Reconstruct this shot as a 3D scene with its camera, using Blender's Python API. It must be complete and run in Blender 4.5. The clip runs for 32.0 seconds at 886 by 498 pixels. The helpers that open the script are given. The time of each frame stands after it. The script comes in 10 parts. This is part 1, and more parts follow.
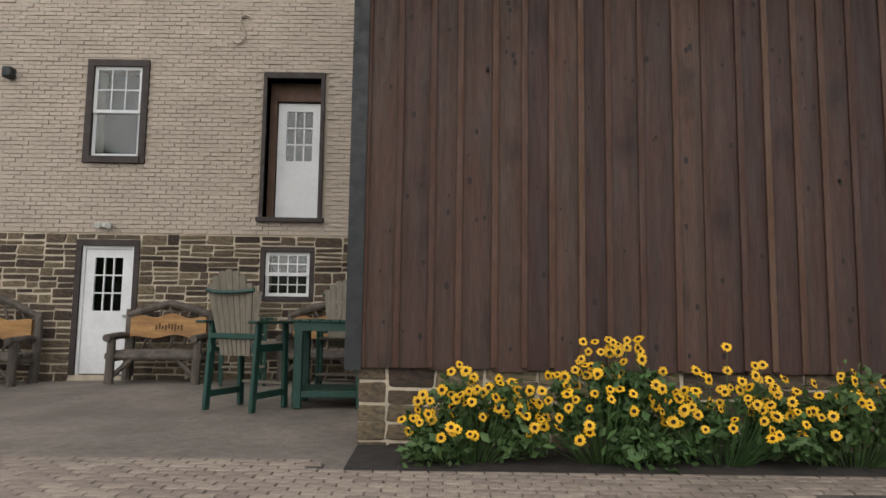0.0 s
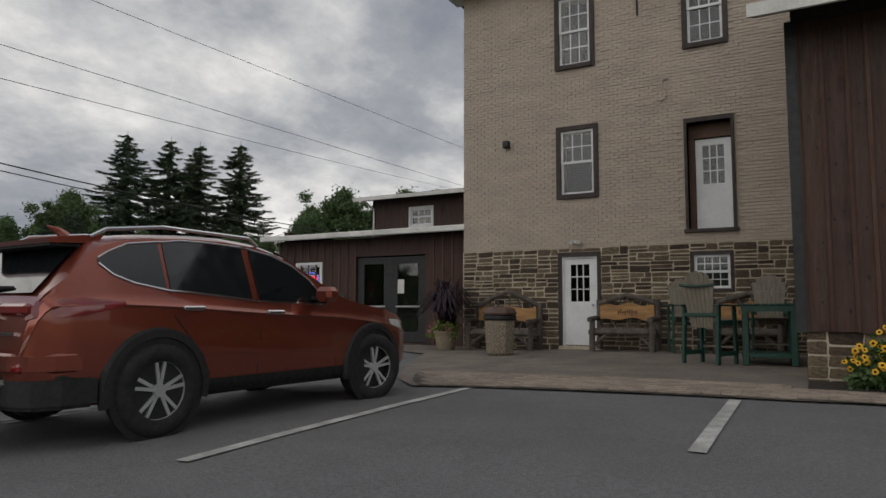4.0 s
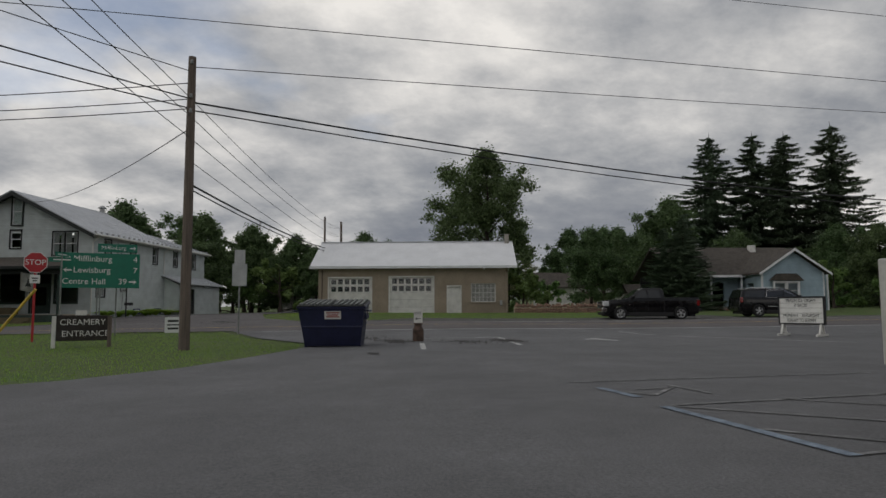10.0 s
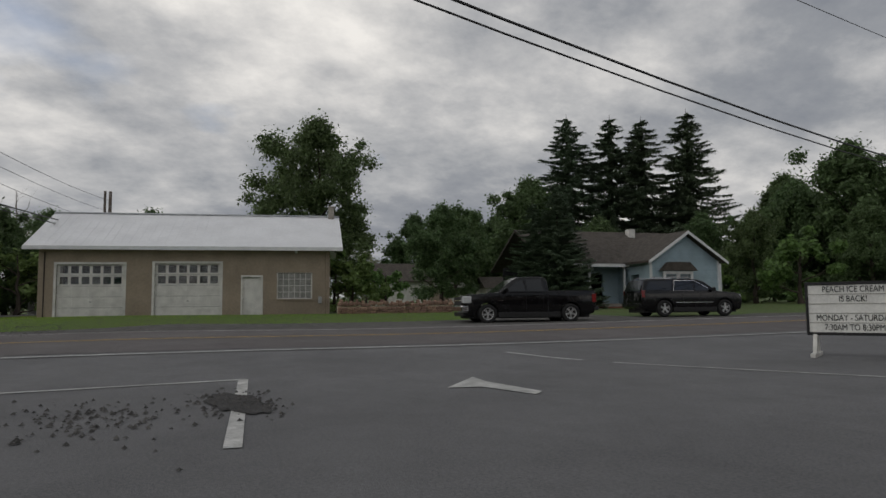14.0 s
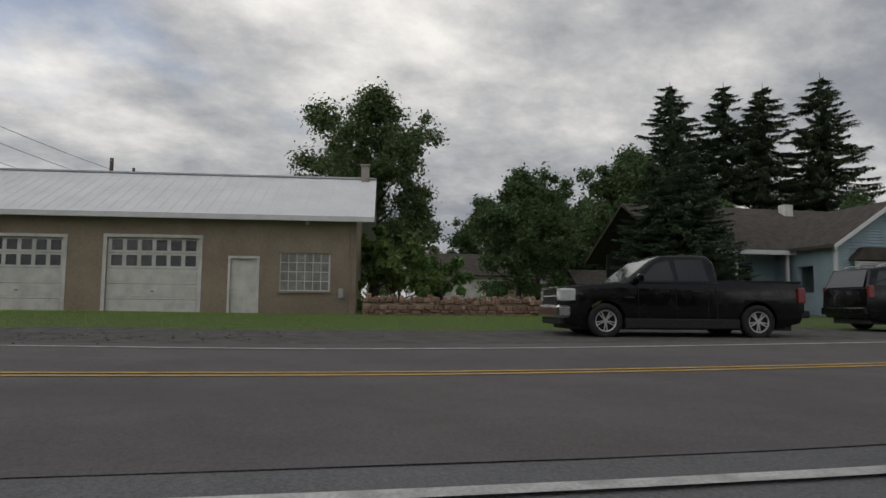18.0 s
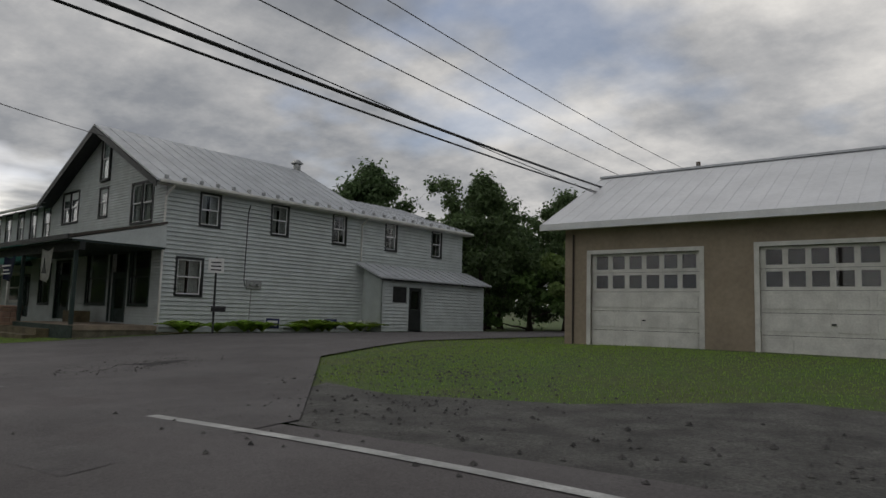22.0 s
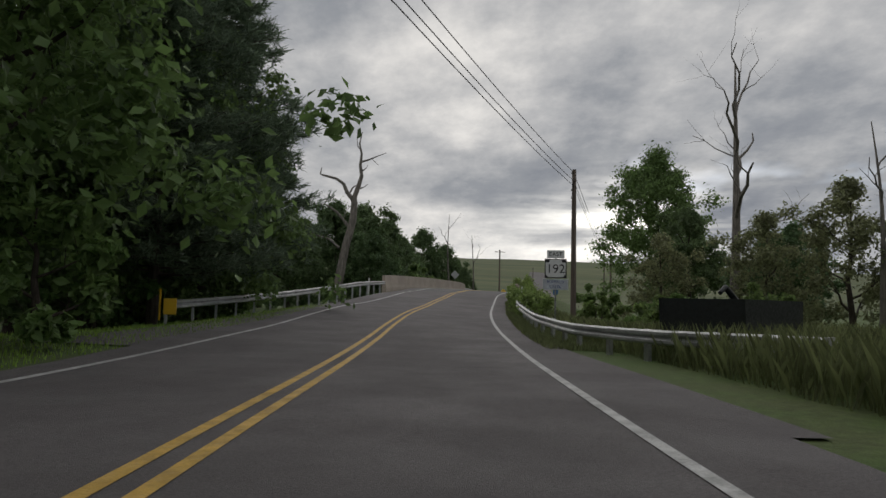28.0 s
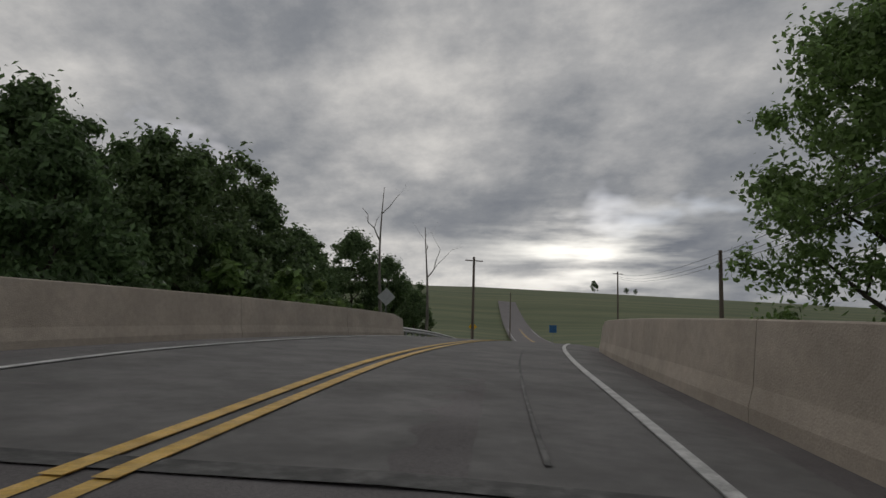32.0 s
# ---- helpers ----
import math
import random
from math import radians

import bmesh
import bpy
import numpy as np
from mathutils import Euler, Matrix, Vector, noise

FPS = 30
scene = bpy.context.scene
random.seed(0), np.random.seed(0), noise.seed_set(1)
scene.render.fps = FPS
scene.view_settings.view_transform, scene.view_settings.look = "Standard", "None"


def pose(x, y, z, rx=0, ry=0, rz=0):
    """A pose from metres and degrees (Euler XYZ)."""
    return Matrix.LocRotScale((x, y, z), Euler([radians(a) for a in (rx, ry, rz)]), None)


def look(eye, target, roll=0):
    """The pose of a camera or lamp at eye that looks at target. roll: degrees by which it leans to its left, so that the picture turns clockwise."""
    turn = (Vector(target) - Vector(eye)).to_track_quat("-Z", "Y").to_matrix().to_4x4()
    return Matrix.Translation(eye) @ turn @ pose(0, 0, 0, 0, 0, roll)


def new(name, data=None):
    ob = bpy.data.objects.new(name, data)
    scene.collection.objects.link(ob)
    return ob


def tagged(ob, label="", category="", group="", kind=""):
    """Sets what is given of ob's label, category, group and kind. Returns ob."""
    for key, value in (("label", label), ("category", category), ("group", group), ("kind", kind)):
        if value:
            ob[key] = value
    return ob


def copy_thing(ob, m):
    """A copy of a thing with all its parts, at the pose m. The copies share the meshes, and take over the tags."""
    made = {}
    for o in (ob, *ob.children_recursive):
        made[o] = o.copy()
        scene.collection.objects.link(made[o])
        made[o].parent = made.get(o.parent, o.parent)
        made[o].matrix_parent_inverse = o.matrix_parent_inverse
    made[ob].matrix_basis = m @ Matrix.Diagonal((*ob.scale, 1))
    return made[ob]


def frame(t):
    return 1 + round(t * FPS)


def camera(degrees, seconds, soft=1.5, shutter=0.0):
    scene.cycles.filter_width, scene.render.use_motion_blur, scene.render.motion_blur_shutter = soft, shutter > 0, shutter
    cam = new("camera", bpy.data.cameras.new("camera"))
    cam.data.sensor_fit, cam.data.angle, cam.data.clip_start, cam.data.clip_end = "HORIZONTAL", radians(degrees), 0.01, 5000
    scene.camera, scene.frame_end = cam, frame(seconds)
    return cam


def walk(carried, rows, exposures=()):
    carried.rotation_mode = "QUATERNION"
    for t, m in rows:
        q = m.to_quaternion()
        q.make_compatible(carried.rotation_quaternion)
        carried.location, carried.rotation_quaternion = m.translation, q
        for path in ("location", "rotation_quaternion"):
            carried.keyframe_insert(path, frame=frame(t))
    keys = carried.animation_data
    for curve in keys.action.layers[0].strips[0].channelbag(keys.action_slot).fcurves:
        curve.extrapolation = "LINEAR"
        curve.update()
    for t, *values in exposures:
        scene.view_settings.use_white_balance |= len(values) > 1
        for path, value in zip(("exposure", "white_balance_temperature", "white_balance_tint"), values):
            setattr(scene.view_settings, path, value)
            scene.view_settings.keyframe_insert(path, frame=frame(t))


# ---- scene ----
cam = camera(66.4, 32.0)
# the clip's camera closes down a little as it turns to the open southern sky
EXPOSURE = [(0, 1.3), (1, 1.25), (2, 0.95), (2.5, 0.78), (4.5, 0.2), (6, 0.0), (12, 0.0), (14, 0.05), (18, 0.15), (20, 0.08), (21, -0.02), (23.5, -0.15), (25.5, 0.0), (28, 0.08), (29, 0.1), (30, 0.0), (31, -0.25), (32, -0.3)]
PATH = [
    (0, (0.059, 0.041, 1.308), (0.067, 2.030, 1.510), 0.80),
    (0.5, (-0.013, -0.329, 1.297), (-0.046, 1.661, 1.496), 0.90),
    (1, (-0.138, -0.805, 1.289), (-0.244, 1.183, 1.484), 0.90),
    (1.5, (-0.291, -1.401, 1.283), (-0.494, 0.579, 1.478), 0.80),
    (2, (-0.437, -2.056, 1.277), (-0.764, -0.092, 1.469), 0.80),
    (2.5, (-0.546, -2.694, 1.272), (-1.008, -0.757, 1.460), 0.60),
    (4.5, (-0.300, -5.000, 1.150), (-1.443, -3.368, 1.324), 0.10),
    (5, (-0.052, -5.647, 1.150), (-1.359, -4.143, 1.324), -0.00),
    (5.5, (0.244, -6.362, 1.150), (-1.215, -5.006, 1.321), -0.20),
    (6, (0.581, -6.844, 1.150), (-1.003, -5.636, 1.321), -0.30),
    (6.5, (0.987, -7.278, 1.150), (-0.691, -6.203, 1.324), -0.40),
    (7, (1.249, -7.505, 1.150), (-0.493, -6.537, 1.324), -0.50),
    (7.5, (1.132, -7.484, 1.150), (-0.653, -6.600, 1.328), -0.50),
    (8, (0.801, -7.305, 1.150), (-1.019, -6.497, 1.328), -0.40),
    (8.5, (0.285, -7.154, 1.150), (-1.567, -6.420, 1.328), -0.30),
    (9, (-0.534, -7.009, 1.150), (-2.415, -6.354, 1.328), -0.20),
    (9.5, (-1.724, -6.920, 1.150), (-3.628, -6.334, 1.328), -0.20),
    (10, (-3.176, -6.604, 1.150), (-5.096, -6.071, 1.324), -0.20),
    (10.5, (-4.862, -6.246, 1.150), (-6.790, -5.740, 1.321), -0.20),
    (11, (-6.597, -5.820, 1.150), (-8.524, -5.313, 1.321), -0.40),
    (11.5, (-8.379, -5.325, 1.150), (-10.297, -4.784, 1.321), -0.50),
    (12, (-10.051, -4.547, 1.150), (-11.951, -3.946, 1.317), -0.60),
    (12.5, (-11.820, -3.632, 1.150), (-13.693, -2.952, 1.317), -0.70),
    (13, (-13.499, -2.552, 1.150), (-15.335, -1.775, 1.314), -0.70),
    (13.5, (-15.158, -1.355, 1.150), (-16.950, -0.482, 1.314), -0.70),
    (14, (-16.727, 0.007, 1.150), (-18.478, 0.960, 1.317), -0.60),
    (14.5, (-18.365, 1.322, 1.150), (-20.087, 2.325, 1.321), -0.40),
    (16.5, (-25.047, 5.154, 1.066), (-26.806, 6.091, 1.233), 0.60),
    (17, (-26.176, 5.594, 1.066), (-27.967, 6.469, 1.233), 0.60),
    (17.5, (-27.277, 5.848, 1.066), (-29.099, 6.657, 1.233), 0.60),
    (18, (-27.979, 5.972, 1.066), (-29.825, 6.723, 1.237), 0.60),
    (18.5, (-28.330, 6.034, 1.150), (-30.197, 6.730, 1.328), 0.60),
    (19, (-28.564, 6.075, 1.150), (-30.453, 6.705, 1.338), 0.70),
    (19.5, (-29.053, 6.041, 1.150), (-30.971, 6.567, 1.356), 0.70),
    (20, (-30.030, 5.972, 1.234), (-31.982, 6.344, 1.457), 1.01),
    (20.5, (-31.351, 5.662, 1.318), (-33.331, 5.827, 1.548), 1.21),
    (21, (-32.968, 5.043, 1.318), (-34.953, 4.943, 1.544), 1.41),
    (21.5, (-34.785, 3.976, 1.402), (-36.733, 3.577, 1.618), 1.51),
    (22, (-36.587, 2.303, 1.486), (-38.447, 1.595, 1.685), 1.61),
    (22.5, (-38.307, 0.073, 1.486), (-40.026, -0.933, 1.671), 1.61),
    (23, (-39.897, -2.783, 1.402), (-41.442, -4.041, 1.573), 1.61),
    (23.5, (-41.266, -6.100, 1.318), (-42.634, -7.549, 1.482), 1.71),
    (24, (-42.717, -9.885, 1.318), (-43.916, -11.478, 1.478), 1.71),
    (24.5, (-44.024, -13.876, 1.234), (-45.071, -15.573, 1.391), 1.71),
    (25, (-45.297, -18.356, 1.234), (-46.210, -20.129, 1.387), 1.71),
    (25.5, (-46.562, -23.139, 1.150), (-47.369, -24.963, 1.300), 1.70),
    (26, (-47.862, -28.459, 0.982), (-48.589, -30.316, 1.128), 1.60),
    (26.5, (-49.299, -33.875, 0.898), (-49.971, -35.753, 1.044), 1.60),
    (28.5, (-56.539, -58.250, 0.711), (-57.109, -60.161, 0.866), 1.34),
    (29, (-58.578, -64.859, 0.692), (-59.141, -66.771, 0.861), 1.46),
    (29.5, (-60.719, -71.279, 0.664), (-61.287, -73.187, 0.854), 1.54),
    (30, (-63.107, -78.188, 0.884), (-63.691, -80.090, 1.091), 1.71),
    (30.5, (-65.701, -85.084, 1.163), (-66.304, -86.978, 1.388), 1.76),
    (31, (-68.497, -91.960, 1.602), (-69.126, -93.844, 1.838), 1.80),
    (31.5, (-71.344, -98.825, 1.992), (-72.002, -100.698, 2.236), 1.73),
    (32, (-74.516, -105.539, 2.386), (-75.203, -107.402, 2.627), 1.66),
]
walk(cam, [(t, look(eye, target, roll)) for t, eye, target, roll in PATH], EXPOSURE)

# ---- world and light: a broken overcast, soft sun behind the clouds in the south-west ----
world = bpy.data.worlds.new("overcast_sky")
scene.world = world
world.use_nodes = True
wn, wl = world.node_tree.nodes, world.node_tree.links
wn.clear()
w_out = wn.new("ShaderNodeOutputWorld")
w_bg = wn.new("ShaderNodeBackground")
w_sky = wn.new("ShaderNodeTexSky")
w_sky.sky_type, w_sky.sun_disc = "NISHITA", False
w_sky.sun_elevation, w_sky.sun_rotation = radians(24), radians(195)
w_tc = wn.new("ShaderNodeTexCoord")
w_sep = wn.new("ShaderNodeSeparateXYZ")
wl.new(w_tc.outputs["Generated"], w_sep.inputs[0])


def wmath(op, a, b=None):
    n = wn.new("ShaderNodeMath")
    n.operation = op
    for k, v in enumerate((a, b)):
        if v is None:
            continue
        if isinstance(v, (int, float)):
            n.inputs[k].default_value = v
        else:
            wl.new(v, n.inputs[k])
    return n.outputs[0]


up = wmath("ADD", wmath("MAXIMUM", w_sep.outputs[2], 0.0), 0.30)
w_xy = wn.new("ShaderNodeCombineXYZ")
wl.new(wmath("DIVIDE", w_sep.outputs[0], up), w_xy.inputs[0])
wl.new(wmath("DIVIDE", w_sep.outputs[1], up), w_xy.inputs[1])


def cloud_noise(scale, detail, rough, shift):
    n = wn.new("ShaderNodeTexNoise")
    n.inputs["Scale"].default_value, n.inputs["Detail"].default_value, n.inputs["Roughness"].default_value = scale, detail, rough
    mp = wn.new("ShaderNodeMapping")
    mp.inputs["Location"].default_value = shift
    mp.inputs["Rotation"].default_value = (0, 0, radians(25))
    mp.inputs["Scale"].default_value = (0.85, 0.72, 1.0)
    wl.new(w_xy.outputs[0], mp.inputs[0])
    wl.new(mp.outputs[0], n.inputs["Vector"])
    return n.outputs["Fac"]


def wramp(fac, stops):
    n = wn.new("ShaderNodeValToRGB")
    e = n.color_ramp.elements
    for k, (p, c) in enumerate(stops):
        el = e[k] if k < 2 else e.new(p)
        el.position, el.color = p, (*c, 1)
    wl.new(fac, n.inputs[0])
    return n.outputs[0]


big = cloud_noise(1.05, 4.0, 0.5, (3.1, 1.7, 0))
fine = cloud_noise(3.2, 10.0, 0.62, (7.3, 2.2, 0))


def toward(x, y, power):
    d = wmath("ADD", wmath("MULTIPLY", w_sep.outputs[0], x), wmath("MULTIPLY", w_sep.outputs[1], y))
    return wmath("POWER", wmath("MAXIMUM", d, 0.0), power)


# heavier cloud in the north-west, thinner in the west-south-west, the north and the east
broad = wmath("ADD", wmath("MULTIPLY", toward(-0.78, 0.62, 7.0), -0.015), wmath("ADD", wmath("MULTIPLY", toward(-0.96, -0.2, 12.0), 0.11), wmath("ADD", wmath("MULTIPLY", toward(0.05, 1.0, 5.0), 0.03), wmath("ADD", wmath("MULTIPLY", toward(-0.53, 0.85, 14.0), 0.045), wmath("MULTIPLY", toward(1.0, -0.1, 2.0), 0.065)))))
body = wmath("ADD", wmath("ADD", wmath("MULTIPLY", big, 0.6), wmath("MULTIPLY", fine, 0.4)), broad)
cloud = wramp(body, [(0.39, (0.205, 0.222, 0.258)), (0.465, (0.305, 0.318, 0.342)), (0.53, (0.49, 0.49, 0.495)), (0.63, (0.88, 0.85, 0.81))])
gap = wramp(cloud_noise(1.1, 5.0, 0.55, (11.4, 4.6, 0)), [(0.58, (0, 0, 0)), (0.66, (1, 1, 1))])
# a bright break low in the south-west, torn into level streaks
w_st = wn.new("ShaderNodeTexNoise")
w_st.inputs["Scale"].default_value, w_st.inputs["Detail"].default_value = 1.0, 5.0
w_sm = wn.new("ShaderNodeMapping")
w_sm.inputs["Scale"].default_value = (5, 5, 34)
wl.new(w_tc.outputs["Generated"], w_sm.inputs[0])
wl.new(w_sm.outputs[0], w_st.inputs["Vector"])
azim = wmath("MULTIPLY", wmath("ADD", w_sep.outputs[0], wmath("MULTIPLY", w_sep.outputs[1], -0.64)), 5.2)
elev = wmath("MULTIPLY", wmath("SUBTRACT", w_sep.outputs[2], 0.115), 17.0)
spot = wmath("POWER", 2.718, wmath("MULTIPLY", wmath("ADD", wmath("MULTIPLY", azim, azim), wmath("MULTIPLY", elev, elev)), -1.0))
spot = wmath("MULTIPLY", spot, wmath("LESS_THAN", w_sep.outputs[1], 0.0))
low_break = wmath("MULTIPLY", wmath("MULTIPLY", spot, wmath("MAXIMUM", wmath("SUBTRACT", w_st.outputs["Fac"], 0.42), 0.0)), 4.5)
w_mix = wn.new("ShaderNodeMix")
w_mix.data_type = "RGBA"
w_gain = wn.new("ShaderNodeMix")
w_gain.data_type, w_gain.blend_type = "RGBA", "MULTIPLY"
w_gain.inputs["Factor"].default_value = 1.0
wl.new(w_sky.outputs[0], w_gain.inputs["A"])
w_gain.inputs["B"].default_value = (0.115, 0.115, 0.125, 1)
wl.new(wmath("MULTIPLY", gap, wmath("SUBTRACT", 0.7, wmath("MULTIPLY", toward(-0.96, -0.22, 14.0), 0.6))), w_mix.inputs["Factor"])
w_add = wn.new("ShaderNodeMix")
w_add.data_type, w_add.blend_type = "RGBA", "ADD"
w_add.inputs["B"].default_value = (1.0, 0.95, 0.84, 1)
wl.new(low_break, w_add.inputs["Factor"])
wl.new(cloud, w_add.inputs["A"])
wl.new(w_add.outputs["Result"], w_mix.inputs["A"])
wl.new(w_gain.outputs["Result"], w_mix.inputs["B"])
wl.new(w_mix.outputs["Result"], w_bg.inputs["Color"])
w_bg.inputs["Strength"].default_value = 0.95
wl.new(w_bg.outputs[0], w_out.inputs[0])

sun = new("sun", bpy.data.lights.new("sun", "SUN"))
sun.data.energy, sun.data.angle, sun.data.color = 0.65, radians(75), (1.0, 0.95, 0.88)
sun.matrix_world = look((0, 0, 60), (14, 52, 36))

# ---- materials ----
MATS = {}


def mat(name, col, rough=0.8, var=0.18, scale=3.0, bump=0.15, bscale=40.0, metal=0.0, col2=None, stretch=(1, 1, 1), rnd=0.0, island=0.0, spec=0.5, stain=0.0, coat=0.0, speck=0.0, knots=0.0):
    """A surface with two scales of colour variation, fine relief and, where asked, a shift from piece to piece."""
    if name in MATS:
        return MATS[name]
    m = bpy.data.materials.new(name)
    m.use_nodes = True
    nd, ln = m.node_tree.nodes, m.node_tree.links
    p = nd["Principled BSDF"]
    p.inputs["Roughness"].default_value, p.inputs["Metallic"].default_value = rough, metal
    p.inputs["Specular IOR Level"].default_value = spec
    p.inputs["Coat Weight"].default_value = coat
    p.inputs["Coat Roughness"].default_value = 0.04
    tc = nd.new("ShaderNodeTexCoord")
    mp = nd.new("ShaderNodeMapping")
    mp.inputs["Scale"].default_value = stretch
    ln.new(tc.outputs["Object"], mp.inputs[0])

    def noise_at(s, d):
        n = nd.new("ShaderNodeTexNoise")
        n.inputs["Scale"].default_value, n.inputs["Detail"].default_value = s, d
        ln.new(mp.outputs[0], n.inputs["Vector"])
        return n.outputs["Fac"]

    def mixed(fac, a, b, kind="MIX"):
        x = nd.new("ShaderNodeMix")
        x.data_type, x.blend_type = "RGBA", kind
        for key, v in (("Factor", fac), ("A", a), ("B", b)):
            if isinstance(v, (int, float)):
                x.inputs[key].default_value = v
            elif isinstance(v, tuple):
                x.inputs[key].default_value = (*v, 1)
            else:
                ln.new(v, x.inputs[key])
        return x.outputs["Result"]

    def spread(fac, lo, hi, a=0.35, b=0.65):
        r = nd.new("ShaderNodeMapRange")
        r.inputs["From Min"].default_value, r.inputs["From Max"].default_value = a, b
        r.inputs["To Min"].default_value, r.inputs["To Max"].default_value = lo, hi
        ln.new(fac, r.inputs["Value"])
        return r.outputs[0]

    second = col2 or tuple(c * (1 - 1.6 * var) for c in col)
    base = mixed(spread(noise_at(scale, 6), 0, 1), tuple(col), tuple(second))
    base = mixed(1.0, base, mixed(spread(noise_at(scale * 9, 4), 0, 1), (1 - var, 1 - var, 1 - var), (1.0, 1.0, 1.0)), "MULTIPLY")
    if speck:
        dots = mixed(0.5, noise_at(140, 2), noise_at(38, 3))
        base = mixed(1.0, base, mixed(spread(dots, 0, 1, 0.38, 0.62), (1 - speck,) * 3, (1.0, 1.0, 1.0)), "MULTIPLY")
    if knots:
        km = nd.new("ShaderNodeMapping")
        km.inputs["Scale"].default_value = (2.4, 2.4, 1.25)
        oi_ = nd.new("ShaderNodeObjectInfo")
        ln.new(tc.outputs["Object"], km.inputs[0])
        shift = nd.new("ShaderNodeVectorMath")
        shift.operation = "MULTIPLY_ADD"
        ln.new(oi_.outputs["Random"], shift.inputs[0])
        shift.inputs[1].default_value = (40, 0, 70)
        ln.new(km.outputs[0], shift.inputs[2])
        wob = nd.new("ShaderNodeTexNoise")
        wob.inputs["Scale"].default_value = 9.0
        ln.new(tc.outputs["Object"], wob.inputs["Vector"])
        warp = nd.new("ShaderNodeMix")
        warp.data_type, warp.blend_type = "RGBA", "LINEAR_LIGHT"
        warp.inputs["Factor"].default_value = 0.16
        ln.new(shift.outputs[0], warp.inputs["A"])
        ln.new(wob.outputs["Color"], warp.inputs["B"])
        vo = nd.new("ShaderNodeTexVoronoi")
        vo.inputs["Scale"].default_value = 1.0
        ln.new(warp.outputs["Result"], vo.inputs["Vector"])
        base = mixed(spread(vo.outputs["Distance"], knots, 0.0, 0.05, 0.3), base, tuple(c * 0.2 for c in col))
    if stain:
        base = mixed(spread(noise_at(scale * 0.3, 8), 0, stain, 0.5, 0.72), base, tuple(c * 0.45 for c in col))
    for amount, kind in ((rnd, "o"), (island, "i")):
        if amount:
            src = nd.new("ShaderNodeObjectInfo") if kind == "o" else nd.new("ShaderNodeNewGeometry")
            out = src.outputs["Random"] if kind == "o" else src.outputs["Random Per Island"]
            hsv = nd.new("ShaderNodeHueSaturation")
            ln.new(spread(out, 1 - amount, 1 + amount, 0, 1), hsv.inputs["Value"])
            ln.new(spread(out, 0.5 - amount * 0.03, 0.5 + amount * 0.03, 0, 1), hsv.inputs["Hue"])
            ln.new(base, hsv.inputs["Color"])
            base = hsv.outputs[0]
    ln.new(base, p.inputs["Base Color"])
    if bump:
        bp = nd.new("ShaderNodeBump")
        bp.inputs["Strength"].default_value, bp.inputs["Distance"].default_value = bump, 0.02
        ln.new(noise_at(bscale, 5), bp.inputs["Height"])
        ln.new(bp.outputs[0], p.inputs["Normal"])
    if 0.05 < rough < 0.95 and not metal:
        ln.new(spread(noise_at(scale * 2.3, 4), max(0.02, rough - 0.12), min(1, rough + 0.1)), p.inputs["Roughness"])
    MATS[name] = m
    return m


def leaf_mat(name, col, trans=0.5, rnd=0.32):
    m = bpy.data.materials.new(name)
    m.use_nodes = True
    nd, ln = m.node_tree.nodes, m.node_tree.links
    p = nd["Principled BSDF"]
    g = nd.new("ShaderNodeNewGeometry")
    r = nd.new("ShaderNodeMapRange")
    r.inputs["To Min"].default_value, r.inputs["To Max"].default_value = 1 - rnd * 1.4, 1 + rnd * 1.4
    ln.new(g.outputs["Random Per Island"], r.inputs["Value"])
    h = nd.new("ShaderNodeHueSaturation")
    h.inputs["Color"].default_value = (*(c * 1.42 for c in col), 1)
    ln.new(r.outputs[0], h.inputs["Value"])
    oi = nd.new("ShaderNodeObjectInfo")
    r2 = nd.new("ShaderNodeMapRange")
    r2.inputs["To Min"].default_value, r2.inputs["To Max"].default_value = 0.485, 0.515
    ln.new(oi.outputs["Random"], r2.inputs["Value"])
    ln.new(r2.outputs[0], h.inputs["Hue"])
    ln.new(h.outputs[0], p.inputs["Base Color"])
    p.inputs["Roughness"].default_value = 0.55
    p.inputs["Specular IOR Level"].default_value = 0.4
    t = nd.new("ShaderNodeBsdfTranslucent")
    ln.new(h.outputs[0], t.inputs[0])
    mx = nd.new("ShaderNodeMixShader")
    mx.inputs[0].default_value = trans
    ln.new(p.outputs[0], mx.inputs[1])
    ln.new(t.outputs[0], mx.inputs[2])
    ln.new(mx.outputs[0], nd["Material Output"].inputs["Surface"])
    return m


def glass_mat(name, tint=(0.85, 0.9, 0.9), rough=0.02):
    m = bpy.data.materials.new(name)
    m.use_nodes = True
    p = m.node_tree.nodes["Principled BSDF"]
    p.inputs["Base Color"].default_value = (*tint, 1)
    p.inputs["Roughness"].default_value, p.inputs["Transmission Weight"].default_value = rough, 1.0
    p.inputs["IOR"].default_value = 1.45
    return m


